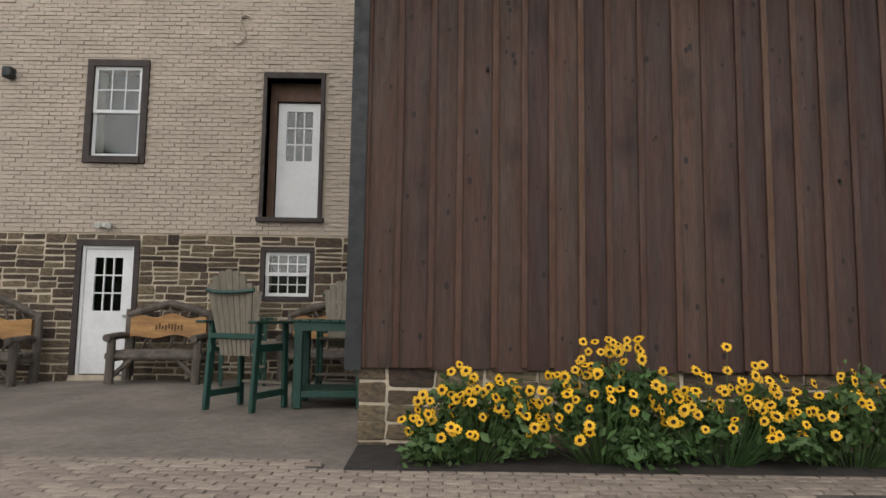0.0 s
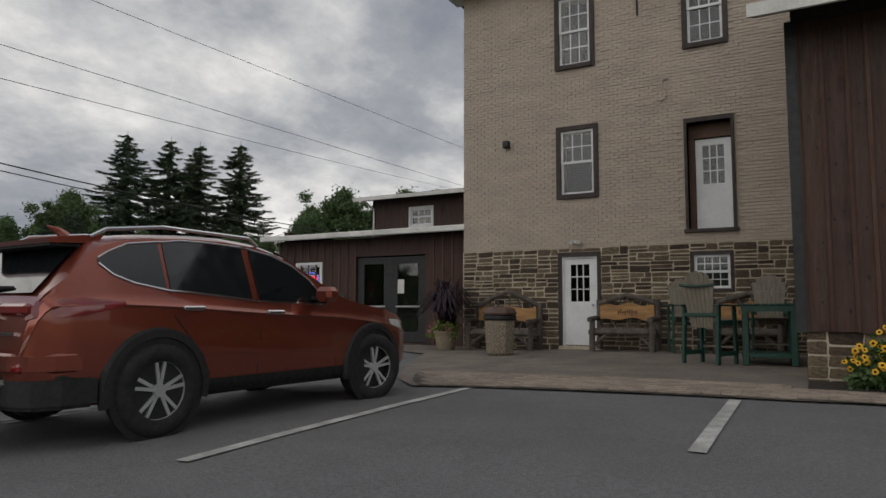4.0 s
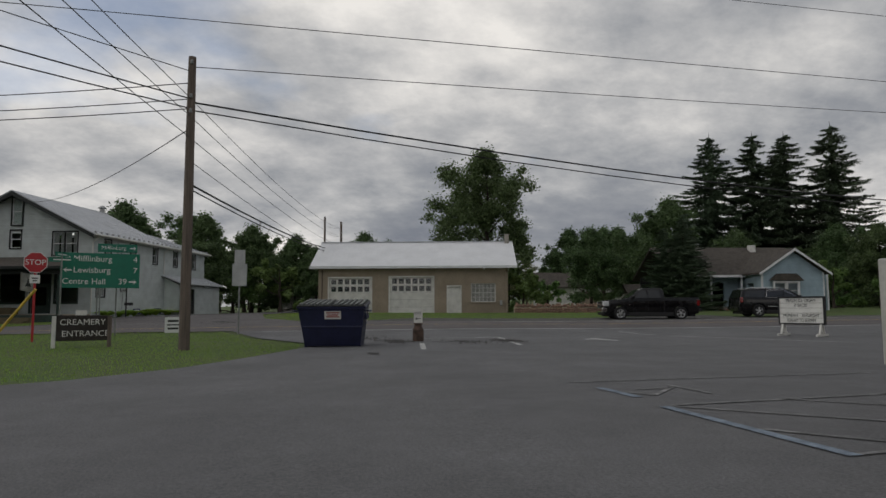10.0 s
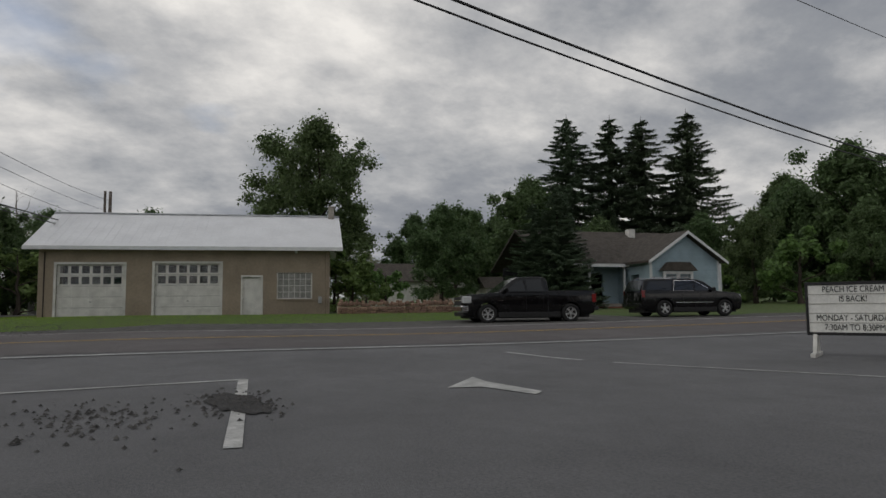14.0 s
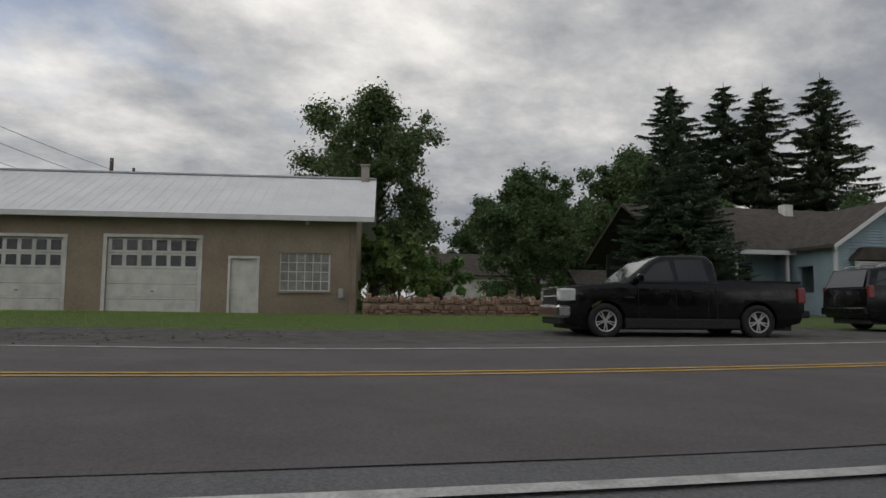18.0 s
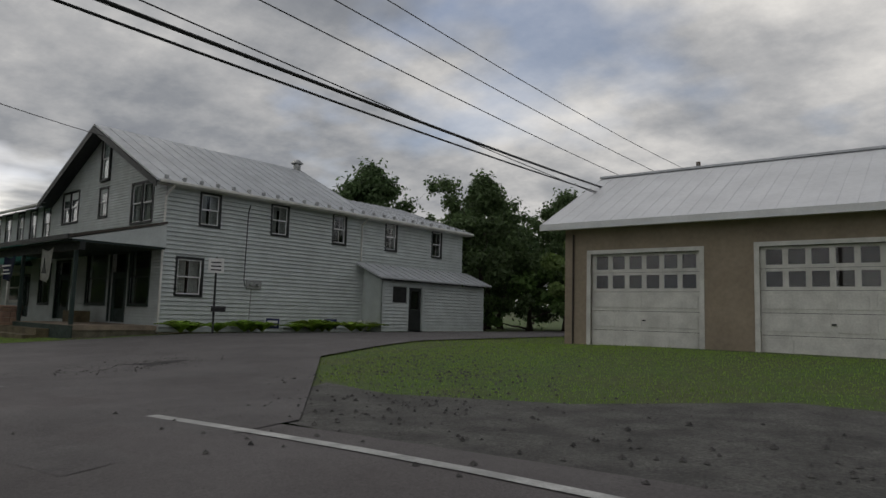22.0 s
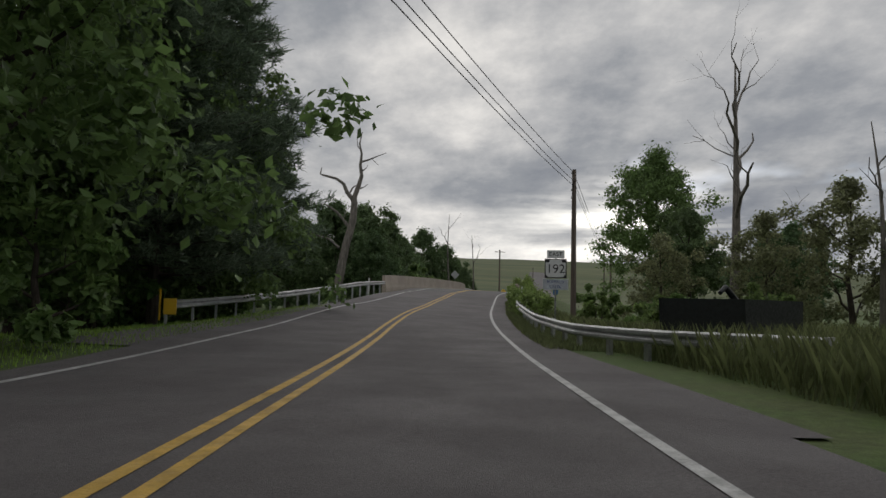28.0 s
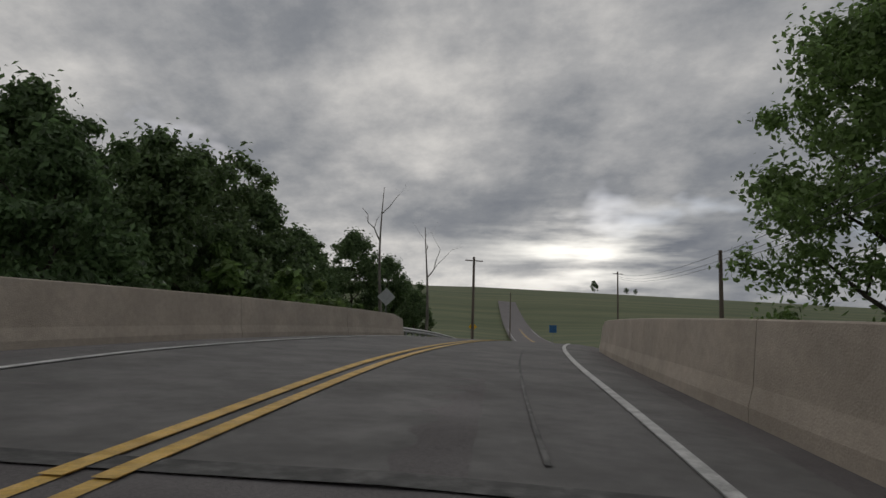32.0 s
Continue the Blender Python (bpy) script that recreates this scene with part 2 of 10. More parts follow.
ASPHALT = mat("asphalt_lot", (0.212, 0.213, 0.219), 0.88, 0.10, 0.35, 0.8, 90, stain=0.22, speck=0.45)
ROADTOP = mat("asphalt_road", (0.162, 0.147, 0.146), 0.85, 0.10, 0.3, 0.7, 110, stain=0.12, speck=0.4)
STREET = mat("asphalt_side_street", (0.178, 0.165, 0.164), 0.86, 0.12, 0.3, 0.8, 100, stain=0.25, speck=0.42)
GRAVEL = mat("gravel_shoulder", (0.19, 0.185, 0.172), 0.95, 0.3, 2.0, 1.0, 40, stain=0.3, speck=0.6)
GRASS_SOIL = mat("grass_ground", (0.104, 0.180, 0.032), 0.95, 0.3, 0.7, 0.9, 30, col2=(0.125, 0.158, 0.045), speck=0.5)
FIELD = mat("crop_field", (0.07, 0.10, 0.03), 0.95, 0.3, 0.05, 0.5, 3, col2=(0.13, 0.145, 0.055), stretch=(0.12, 2.2, 1))
WHITE_LINE = mat("white_road_paint", (0.62, 0.62, 0.60), 0.7, 0.25, 4, 0.3, 80, stain=0.6)
WORN_LINE = mat("worn_white_paint", (0.34, 0.34, 0.34), 0.8, 0.35, 5, 0.4, 80, stain=0.9)
YELLOW_LINE = mat("yellow_road_paint", (0.70, 0.44, 0.09), 0.7, 0.2, 4, 0.3, 80, stain=0.4)
PAVER = mat("paver_brick", (0.34, 0.275, 0.225), 0.9, 0.25, 4, 0.5, 60, rnd=0.22)
PAVER_BED = mat("paver_joint_sand", (0.11, 0.10, 0.085), 0.95, 0.3, 6, 0.6, 60)
CONCRETE = mat("concrete", (0.42, 0.39, 0.34), 0.9, 0.2, 1.2, 0.4, 50, stain=0.5)
PARAPET = mat("parapet_concrete", (0.52, 0.445, 0.365), 0.9, 0.12, 0.8, 0.4, 40, stain=0.35, stretch=(0.7, 0.7, 1.0), speck=0.15)
BRICK = mat("painted_brick", (0.48, 0.405, 0.335), 0.85, 0.08, 1.2, 0.6, 30, island=0.035, stain=0.14, stretch=(1, 1, 2.5))
BRICK_BED = mat("painted_mortar", (0.435, 0.37, 0.30), 0.9, 0.12, 3, 0.4, 40)
STONE = mat("field_stone", (0.235, 0.168, 0.105), 0.9, 0.35, 5, 0.9, 22, col2=(0.10, 0.078, 0.058), rnd=0.6, speck=0.3)
MORTAR = mat("lime_mortar", (0.58, 0.50, 0.385), 0.95, 0.15, 4, 0.5, 50)
DARK_TRIM = mat("dark_brown_trim", (0.045, 0.032, 0.028), 0.7, 0.2, 5, 0.3, 40)
BOARD = mat("stained_barn_board", (0.075, 0.034, 0.024), 0.72, 0.3, 1.4, 0.5, 22, col2=(0.055, 0.031, 0.024), stretch=(5, 5, 0.45), rnd=0.3, knots=0.75)
BATTEN = mat("stained_batten", (0.090, 0.042, 0.027), 0.7, 0.3, 1.6, 0.4, 24, col2=(0.08, 0.035, 0.02), stretch=(5, 5, 0.5), rnd=0.3)
KNOT = mat("board_knot", (0.022, 0.012, 0.009), 0.7, 0.3, 30, 0.3, 60)
WHITE_PAINT = mat("white_paint", (0.74, 0.75, 0.76), 0.55, 0.07, 2, 0.08, 30, stain=0.12)
OLD_WHITE = mat("weathered_white_paint", (0.75, 0.74, 0.70), 0.7, 0.12, 2.5, 0.25, 30, stain=0.35)
SIDING = mat("pale_blue_grey_siding", (0.57, 0.615, 0.61), 0.7, 0.1, 1.5, 0.15, 30, island=0.035, stain=0.2)
BLUE_SIDING = mat("light_blue_siding", (0.36, 0.47, 0.53), 0.7, 0.1, 1.5, 0.15, 30, island=0.03)
METAL_ROOF = mat("grey_metal_roof", (0.55, 0.57, 0.60), 0.45, 0.12, 0.8, 0.1, 20, spec=0.6, stain=0.3)
WHITE_ROOF = mat("white_metal_roof", (0.80, 0.81, 0.83), 0.5, 0.06, 0.8, 0.08, 20, stain=0.15)
SHINGLE = mat("brown_shingle", (0.10, 0.085, 0.07), 0.9, 0.25, 3, 0.6, 30, island=0.2)
GREEN_ROOF = mat("green_metal_roof", (0.03, 0.16, 0.13), 0.45, 0.15, 2, 0.1, 20, stain=0.2)
BLOCK = mat("tan_painted_block", (0.35, 0.285, 0.215), 0.85, 0.14, 0.9, 0.3, 40, stain=0.5)
BLACK_TRIM = mat("black_trim", (0.018, 0.022, 0.022), 0.6, 0.2, 6, 0.2, 40)
# near-black colour standing in for the shade of unlit rooms behind glass
ROOM_SHADE = mat("room_shade", (0.02, 0.021, 0.023), 0.95, 0.3, 2, 0, 10)
GLASS = glass_mat("window_glass")
CURTAIN = mat("pale_curtain", (0.55, 0.56, 0.54), 0.95, 0.15, 3, 0.3, 12, stretch=(14, 1, 1))
BARK = mat("bark", (0.09, 0.07, 0.055), 0.95, 0.35, 3, 0.9, 14, stretch=(3, 3, 0.7))
DEADWOOD = mat("bleached_dead_wood", (0.25, 0.225, 0.195), 0.9, 0.3, 2, 0.6, 20, stretch=(3, 3, 0.6))
POLEWOOD = mat("weathered_pole_wood", (0.19, 0.15, 0.125), 0.9, 0.25, 2, 0.5, 25, stretch=(8, 8, 0.4))
GALV = mat("galvanised_steel", (0.50, 0.51, 0.51), 0.45, 0.2, 2, 0.12, 30, metal=0.45, stain=0.3)
WIRE = mat("black_cable", (0.012, 0.012, 0.013), 0.6, 0.1, 5, 0, 10)
LEAF_A = leaf_mat("leaf_mid_green", (0.115, 0.178, 0.056))
LEAF_B = leaf_mat("leaf_dark_green", (0.079, 0.121, 0.050))
LEAF_C = leaf_mat("leaf_yellow_green", (0.17, 0.22, 0.065))
LEAF_D = leaf_mat("leaf_dull_olive", (0.15, 0.165, 0.085))
NEEDLE = leaf_mat("spruce_needle", (0.085, 0.118, 0.072), 0.35)
GRASS = leaf_mat("grass_blade", (0.162, 0.252, 0.040), 0.3, 0.3)
HOSTA = leaf_mat("hosta_leaf", (0.24, 0.35, 0.06), 0.35, 0.25)
WEED = leaf_mat("weed_blade", (0.11, 0.13, 0.055), 0.3, 0.3)


# ---- mesh helpers ----
def finish(bm, name, material, smooth=False):
    me = bpy.data.meshes.new(name)
    bm.to_mesh(me)
    bm.free()
    for m in material if isinstance(material, (list, tuple)) else (material,):
        me.materials.append(m)
    if smooth:
        for f in me.polygons:
            f.use_smooth = True
    return me


def part(name, bm, material, parent, label="", smooth=False):
    """One mesh object under a thing or a part, in the parent's own axes."""
    ob = new(name, finish(bm, name, material, smooth) if isinstance(bm, bmesh.types.BMesh) else bm)
    ob.parent = parent
    return tagged(ob, label) if label else ob


def thing(name, m, label, category, group="", kind=""):
    ob = new(name)
    ob.empty_display_size = 0.2
    ob.matrix_world = m
    return tagged(ob, label, category, group, kind)


def solo(name, bm, material, label, category, group="", kind="", m=None, smooth=False):
    ob = new(name, finish(bm, name, material, smooth) if isinstance(bm, bmesh.types.BMesh) else bm)
    if m is not None:
        ob.matrix_world = m
    return tagged(ob, label, category, group, kind)


def box(bm, x0, x1, y0, y1, z0, z1, m=None, bev=0.0):
    vs = [bm.verts.new(p) for p in ((x0, y0, z0), (x1, y0, z0), (x1, y1, z0), (x0, y1, z0), (x0, y0, z1), (x1, y0, z1), (x1, y1, z1), (x0, y1, z1))]
    fs = [bm.faces.new([vs[k] for k in q]) for q in ((3, 2, 1, 0), (4, 5, 6, 7), (0, 1, 5, 4), (1, 2, 6, 5), (2, 3, 7, 6), (3, 0, 4, 7))]
    if bev:
        es = list({e for f in fs for e in f.edges})
        out = bmesh.ops.bevel(bm, geom=es, offset=bev, segments=1, affect="EDGES", profile=0.5)
        vs = list({v for f in out["faces"] for v in f.verts} | {v for v in vs if v.is_valid})
    if m is not None:
        bmesh.ops.transform(bm, matrix=m, verts=vs)
    return vs


def boxed(*dims, bev=0.0, m=None):
    bm = bmesh.new()
    box(bm, *dims, m=m, bev=bev)
    return bm


def prism(bm, pts, axis, a, b):
    """Extrudes an outline (two coordinates a point) along x, y or z from a to b."""
    def at(p, q):
        return {"x": (q, p[0], p[1]), "y": (p[0], q, p[1]), "z": (p[0], p[1], q)}[axis]
    lo, hi = [bm.verts.new(at(p, a)) for p in pts], [bm.verts.new(at(p, b)) for p in pts]
    bm.faces.new(lo)
    bm.faces.new(list(reversed(hi)))
    for k in range(len(pts)):
        n = (k + 1) % len(pts)
        bm.faces.new((lo[n], lo[k], hi[k], hi[n]))
    bmesh.ops.recalc_face_normals(bm, faces=bm.faces[:])
    return lo + hi


def tube(bm, pts, radii, sides=8, cap=True):
    """A round rod through points, with a radius at each."""
    rings, prev = [], None
    pts = [Vector(p) for p in pts]
    if isinstance(radii, (int, float)):
        radii = [radii] * len(pts)
    for k, p in enumerate(pts):
        d = (pts[min(k + 1, len(pts) - 1)] - pts[max(k - 1, 0)]).normalized()
        side = d.orthogonal().normalized() if prev is None else (prev - d * prev.dot(d)).normalized()
        prev, other = side, d.cross(side)
        rings.append([bm.verts.new(p + (side * math.cos(a) + other * math.sin(a)) * radii[k]) for a in (2 * math.pi * s / sides for s in range(sides))])
    for r0, r1 in zip(rings, rings[1:]):
        for s in range(sides):
            n = (s + 1) % sides
            bm.faces.new((r0[s], r0[n], r1[n], r1[s]))
    if cap:
        bm.faces.new(list(reversed(rings[0])))
        bm.faces.new(rings[-1])
    return bm


def rod(pts, radii, sides=8):
    return tube(bmesh.new(), pts, radii, sides)


def lathe(profile, sides=24):
    """Turns (radius, height) pairs about z."""
    bm = bmesh.new()
    rings = [[bm.verts.new((r * math.cos(2 * math.pi * s / sides), r * math.sin(2 * math.pi * s / sides), z)) for s in range(sides)] for r, z in profile]
    for r0, r1 in zip(rings, rings[1:]):
        for s in range(sides):
            n = (s + 1) % sides
            bm.faces.new((r0[s], r0[n], r1[n], r1[s]))
    bm.faces.new(list(reversed(rings[0])))
    bm.faces.new(rings[-1])
    return bm


def holed(bm, x0, x1, z0, z1, y0, y1, openings):
    """A wall slab in the xz plane from y0 to y1 thick, with rectangular openings (x0, x1, z0, z1) right through it."""
    xs = sorted({x0, x1, *(v for o in openings for v in o[:2] if x0 < v < x1)})
    zs = sorted({z0, z1, *(v for o in openings for v in o[2:4] if z0 < v < z1)})
    for a, b in zip(xs, xs[1:]):
        run = None
        for c, d in zip(zs, zs[1:]):
            mx, mz = (a + b) / 2, (c + d) / 2
            free = not any(o[0] < mx < o[1] and o[2] < mz < o[3] for o in openings)
            if free:
                run = (run[0], d) if run else (c, d)
            if run and (not free or d == zs[-1]):
                box(bm, a, b, y0, y1, run[0], run[1])
                run = None
    return bm


def mesh_of(name, verts, faces, material, smooth=False):
    me = bpy.data.meshes.new(name)
    me.from_pydata(verts, [], faces)
    for m in material if isinstance(material, (list, tuple)) else (material,):
        me.materials.append(m)
    me.update()
    if smooth:
        me.polygons.foreach_set("use_smooth", [True] * len(me.polygons))
    return me


def text_mesh(body, size, depth, material, align="CENTER"):
    cu = bpy.data.curves.new("lettering", "FONT")
    cu.body, cu.size, cu.extrude, cu.align_x, cu.align_y = body, size, depth, align, "CENTER"
    tmp = bpy.data.objects.new("lettering", cu)
    scene.collection.objects.link(tmp)
    me = bpy.data.meshes.new_from_object(tmp.evaluated_get(bpy.context.evaluated_depsgraph_get()))
    bpy.data.objects.remove(tmp)
    me.name = "lettering"
    me.materials.clear()
    me.materials.append(material)
    return me


# ---- lie of the land ----
ROAD_Y = [-420, -330, -260, -215, -180, -150, -141, -131, -121, -112, -91, -71, -64, -39.7, -34, -5, 8.7, 20, 40, 90, 200]
ROAD_X = [-226, -186, -155, -134, -115, -96.8, -91.2, -85.0, -79.4, -74.9, -65.6, -58.5, -56.35, -49.4, -47.8, -39.0, -35.75, -34.5, -33.6, -31.5, -27]
RISE_Y = [-420, -300, -240, -200, -170, -150, -140, -130, -120, -110, -105, -99, -92, -85, -78, -71, -58, -34, -28, -14, -5, 2, 9, 30, 60, 200]
RISE_Z = [6, 2.6, 0.6, 0.3, 0.9, 1.65, 1.88, 1.90, 1.75, 1.46, 1.24, 0.83, 0.36, 0.0, -0.3, -0.47, -0.44, -0.25, -0.17, 0.08, 0.2, 0.3, 0.27, 0.4, 0.6, 1.2]


def glide(x, xs, ys):
    """Smooth interpolation (cubic, slopes from neighbours)."""
    xs, ys = np.array(xs, float), np.array(ys, float)
    sl = np.gradient(ys, xs)
    x = np.clip(np.asarray(x, float), xs[0], xs[-1])
    k = np.clip(np.searchsorted(xs, x) - 1, 0, len(xs) - 2)
    h = xs[k + 1] - xs[k]
    t = (x - xs[k]) / h
    return (2 * t**3 - 3 * t**2 + 1) * ys[k] + (t**3 - 2 * t**2 + t) * h * sl[k] + (3 * t**2 - 2 * t**3) * ys[k + 1] + (t**3 - t**2) * h * sl[k + 1]


def road_x(y):
    return glide(y, ROAD_Y, ROAD_X)


def road_z(y):
    return glide(y, RISE_Y, RISE_Z)


def step(a, b, v):
    t = np.clip((v - a) / (b - a), 0, 1)
    return t * t * (3 - 2 * t)


def banked(y, d):
    """Cross fall of the road where it swings over the bridge."""
    return 0.025 * step(-60, -72, y) * step(-185, -150, y) * np.clip(d + 2.2, -5, 9) * (1 - step(9, 17, np.abs(d)))


def cambered(y, d):
    """The same cross fall, lost on the east lane where the road levels out before the bridge."""
    return banked(y, d) * (1 - 1.15 * step(-86, -97, y) * step(-119, -109, y) * step(-2.2, -1.0, d))


def road_h(y, d):
    return float(road_z(y) + banked(y, d))


def land(x, y):
    """Height of the ground at x, y."""
    x, y = np.asarray(x, float), np.asarray(y, float)
    d = (x - road_x(y)) * 0.962
    zr = road_z(y) + cambered(y, d)
    north, creek = step(-62, -30, y), step(-66, -92, y) * step(-235, -165, y)
    west = north * (0.07 * step(-1.5, -3.4, d) + 0.42 * step(-5, -17, d)) - creek * 2.6 * step(-5.2, -13, d)
    east_flat = step(-24, -12, y) * step(2.0, 9.0, d)
    mill = 0.10 * step(3.5, 10.5, y) * step(-22, -9, x) * step(-5, 3, y) + 0.12 * step(-5, 2, y) * step(-9, -2, x)
    east = east_flat * (-zr - 0.06 * step(9, 14, d) * step(-3, -8, y)) + mill - creek * 2.6 * step(5.2, 13, d)
    z = zr + np.where(d < 0, west, east)
    far = np.hypot(x + 60, y + 90)
    z = z + 34 * step(-260, -640, y) + 10 * step(260, 900, far) * step(-150, 100, y)
    return z


def land1(x, y):
    return float(land(x, y))

# ---- ground, road, lot ----
def axis_steps(lo, hi, fine, out):
    mid = list(np.arange(lo, hi + 0.01, fine))
    left, right, s, a, b = [], [], fine, lo, hi
    while b < out or a > -out:
        s *= 1.35
        a, b = a - s, b + s
        left.insert(0, a)
        right.append(b)
    return np.array(left + mid + right)


gx, gy = axis_steps(-120, 22, 1.0, 2200), axis_steps(-185, 55, 1.0, 2200)
GX, GY = np.meshgrid(gx, gy)
GZ = land(GX, GY)
GD = np.abs(GX - road_x(GY))
inside_lot = (GX > road_x(GY) + 1) & (GX < 11) & (GY > -3) & (GY < 40)
GZ = np.where((GD < 2.6) | inside_lot, GZ - 0.10, GZ)
GZ = GZ - 0.9 * step(-175, -215, GY) * (1 - step(6, 22, GD))
nx, ny = len(gx), len(gy)
verts = np.stack([GX.ravel(), GY.ravel(), GZ.ravel()], 1).tolist()
faces = [(j * nx + i, j * nx + i + 1, (j + 1) * nx + i + 1, (j + 1) * nx + i) for j in range(ny - 1) for i in range(nx - 1)]
me = mesh_of("ground", verts, faces, [GRASS_SOIL, FIELD], True)
far_field = [1 if gy[k // (nx - 1)] < -230 else 0 for k in range(len(faces))]
me.polygons.foreach_set("material_index", far_field)
ground = tagged(new("ground", me), "grassy ground rising to striped green crop fields", "ground", kind="structure")


def sheet(name, outline, cell, lift, material, label, category, parent=None):
    """A flat piece of paving or paint that follows the land."""
    bm = bmesh.new()
    bm.faces.new([bm.verts.new((x, y, 0)) for x, y in outline])
    xs, ys = [p[0] for p in outline], [p[1] for p in outline]
    for k, (a, b) in enumerate(((min(xs), max(xs)), (min(ys), max(ys)))):
        for c in np.arange(math.floor(a / cell) * cell + cell, b, cell):
            co, no = ((c, 0, 0), (1, 0, 0)) if k == 0 else ((0, c, 0), (0, 1, 0))
            bmesh.ops.bisect_plane(bm, geom=bm.verts[:] + bm.edges[:] + bm.faces[:], plane_co=co, plane_no=no)
    zs = land([v.co.x for v in bm.verts], [v.co.y for v in bm.verts])
    for v, z in zip(bm.verts, zs):
        v.co.z = z + lift
    bmesh.ops.recalc_face_normals(bm, faces=bm.faces[:])
    if bm.faces and sum(f.normal.z for f in bm.faces) < 0:
        bmesh.ops.reverse_faces(bm, faces=bm.faces[:])
    if parent is not None:
        return part(name, bm, material, parent)
    return solo(name, bm, material, label, category, kind="structure")


def ribbon(y0, y1, dl, dr, lift, pitch=1.0, wob=0.0, bow=None):
    """A strip along the road between two offsets from its centre line (east positive)."""
    n = max(2, int(abs(y1 - y0) / pitch) + 1)
    ys = np.linspace(y0, y1, n)
    cols = np.linspace(dl, dr, max(2, int(abs(dr - dl) / 1.1) + 1))
    vs, fs = [], []
    for j, y in enumerate(ys):
        sl = (road_x(y + 0.5) - road_x(y - 0.5))
        nrm = Vector((1, -sl, 0)).normalized()
        for d in cols:
            w = wob * noise.noise((y * 0.35, d, 3.0)) if abs(d) == max(abs(dl), abs(dr)) else 0
            w += float(glide(y, *bow)) if bow else 0
            px, py = float(road_x(y)) + nrm.x * (d + w), y + nrm.y * (d + w)
            vs.append((px, py, land1(px, py) + lift))
    k = len(cols)
    for j in range(n - 1):
        for i in range(k - 1):
            q = (j * k + i, j * k + i + 1, (j + 1) * k + i + 1, (j + 1) * k + i)
            fs.append(q if y1 > y0 else q[::-1])
    return vs, fs


def strip(name, y0, y1, dl, dr, lift, material, label="", category="", parent=None, pitch=1.0, wob=0.0, bow=None):
    me = mesh_of(name, *ribbon(y0, y1, dl, dr, lift, pitch, wob, bow), material)
    if parent is not None:
        return part(name, me, None, parent)
    return solo(name, me, None, label, category, kind="structure")


road = strip("road", -415, 198, -4.3, 4.5, 0.035, ROADTOP, "worn two-lane asphalt road with faded surface", "road", wob=0.18)
strip("gravel_verge", 24, 60, -7.2, -3.9, 0.022, GRAVEL, "grey gravel verge beside the road", "verge", wob=0.9)
strip("shoulder", -62, -27, -4.95, -4.1, 0.03, ROADTOP, "paved road shoulder", "shoulder", wob=0.25)
strip("shoulder", -165, -66, 4.2, 6.5, 0.03, ROADTOP, "paved road shoulder", "shoulder")
strip("shoulder", -165, -58, -5.3, -4.0, 0.03, ROADTOP, "paved road shoulder", "shoulder")
lot_edge = [(float(road_x(y)) + 3.9, y) for y in (44, 30, 18, 8, 0, -5)]
LOT = lot_edge + [(-35.4, -7.6), (-30, -6.4), (-26, -4.9), (-23.6, -5.2), (-20.6, -6.6), (-17.8, -8.04), (-15.9, -9.6), (-14.2, -12.5), (-13, -17), (12, -17), (12, 44)]
sheet("parking_lot", LOT, 2.0, 0.03, ASPHALT, "dark patched asphalt parking lot", "parking lot")
# side street between garage and store, and the store's forecourt
HM = pose(-58.4, -18.3, 0, 0, 0, 70.3)
street = [HM @ Vector(p) for p in ((2.6, 40, 0), (2.4, 16, 0), (2.2, 4, 0), (1.9, -1.5, 0), (1.6, -5.3, 0), (-0.2, -7.6, 0), (-2.9, -8.5, 0), (-6.2, -9.6, 0), (-9, -11.4, 0), (-9, -12.8, 0), (4, -13.5, 0), (21.6, -11.6, 0), (20.9, -9.0, 0), (18.0, -6.5, 0), (14.3, -3.3, 0), (12, 3, 0), (10.9, 12, 0), (10.8, 40, 0))]
sheet("side_street", [(p.x, p.y) for p in street], 2.0, 0.042, STREET, "patched asphalt side street beside the store", "street")
apron = [(-46.4, -3.4), (-44.0, -3.0), (-42.7, -1.7), (-42.0, 0), (-40.9, 3), (-39.5, 12), (-38.4, 26), (-44.6, 24), (-44.0, 14), (-45.2, 7), (-46.4, 3.4), (-45.3, 0.8), (-45.4, -1.8)]
sheet("gravel_apron", apron, 1.5, 0.028, GRAVEL, "loose grey gravel and broken asphalt along the road", "gravel")
sheet("driveway", [(-52.2, -46.5), (-51.2, -43.8), (-57, -46.6), (-66, -52.8), (-65.2, -55.6), (-56, -50.4)], 1.5, 0.03, GRAVEL, "narrow gravel driveway off the road", "driveway")

WEST_BOW = ([-130, -115, -104, -98, -85, -78, -71, -64, -59, -43, -33], [-0.22, -0.26, -0.16, -0.25, -0.2, -0.24, -0.26, -0.06, 0.05, 0.16, 0.1])
MID_BOW = ([-145, -135, -118, -112, -108, -104, -100, -96, -91, -84, -77, -71, -64, -50, -36, -25, -6, 4, 16, 40], [-0.1, -0.15, -0.05, -0.05, -0.03, -0.13, -0.12, 0.0, 0.05, 0.25, 0.22, 0.08, 0.03, 0.08, 0.02, 0, 0.1, 0.42, 0.3, 0])
EAST_BOW = ([-130, -119, -113, -107, -100, -95, -86, -78, -74, -66, -55, -43, -39, -30], [0.1, 0.15, 0.1, 0.2, 0.05, 0.2, 0.38, 0.28, 0.12, 0.05, 0.1, -0.2, -0.32, -0.35])

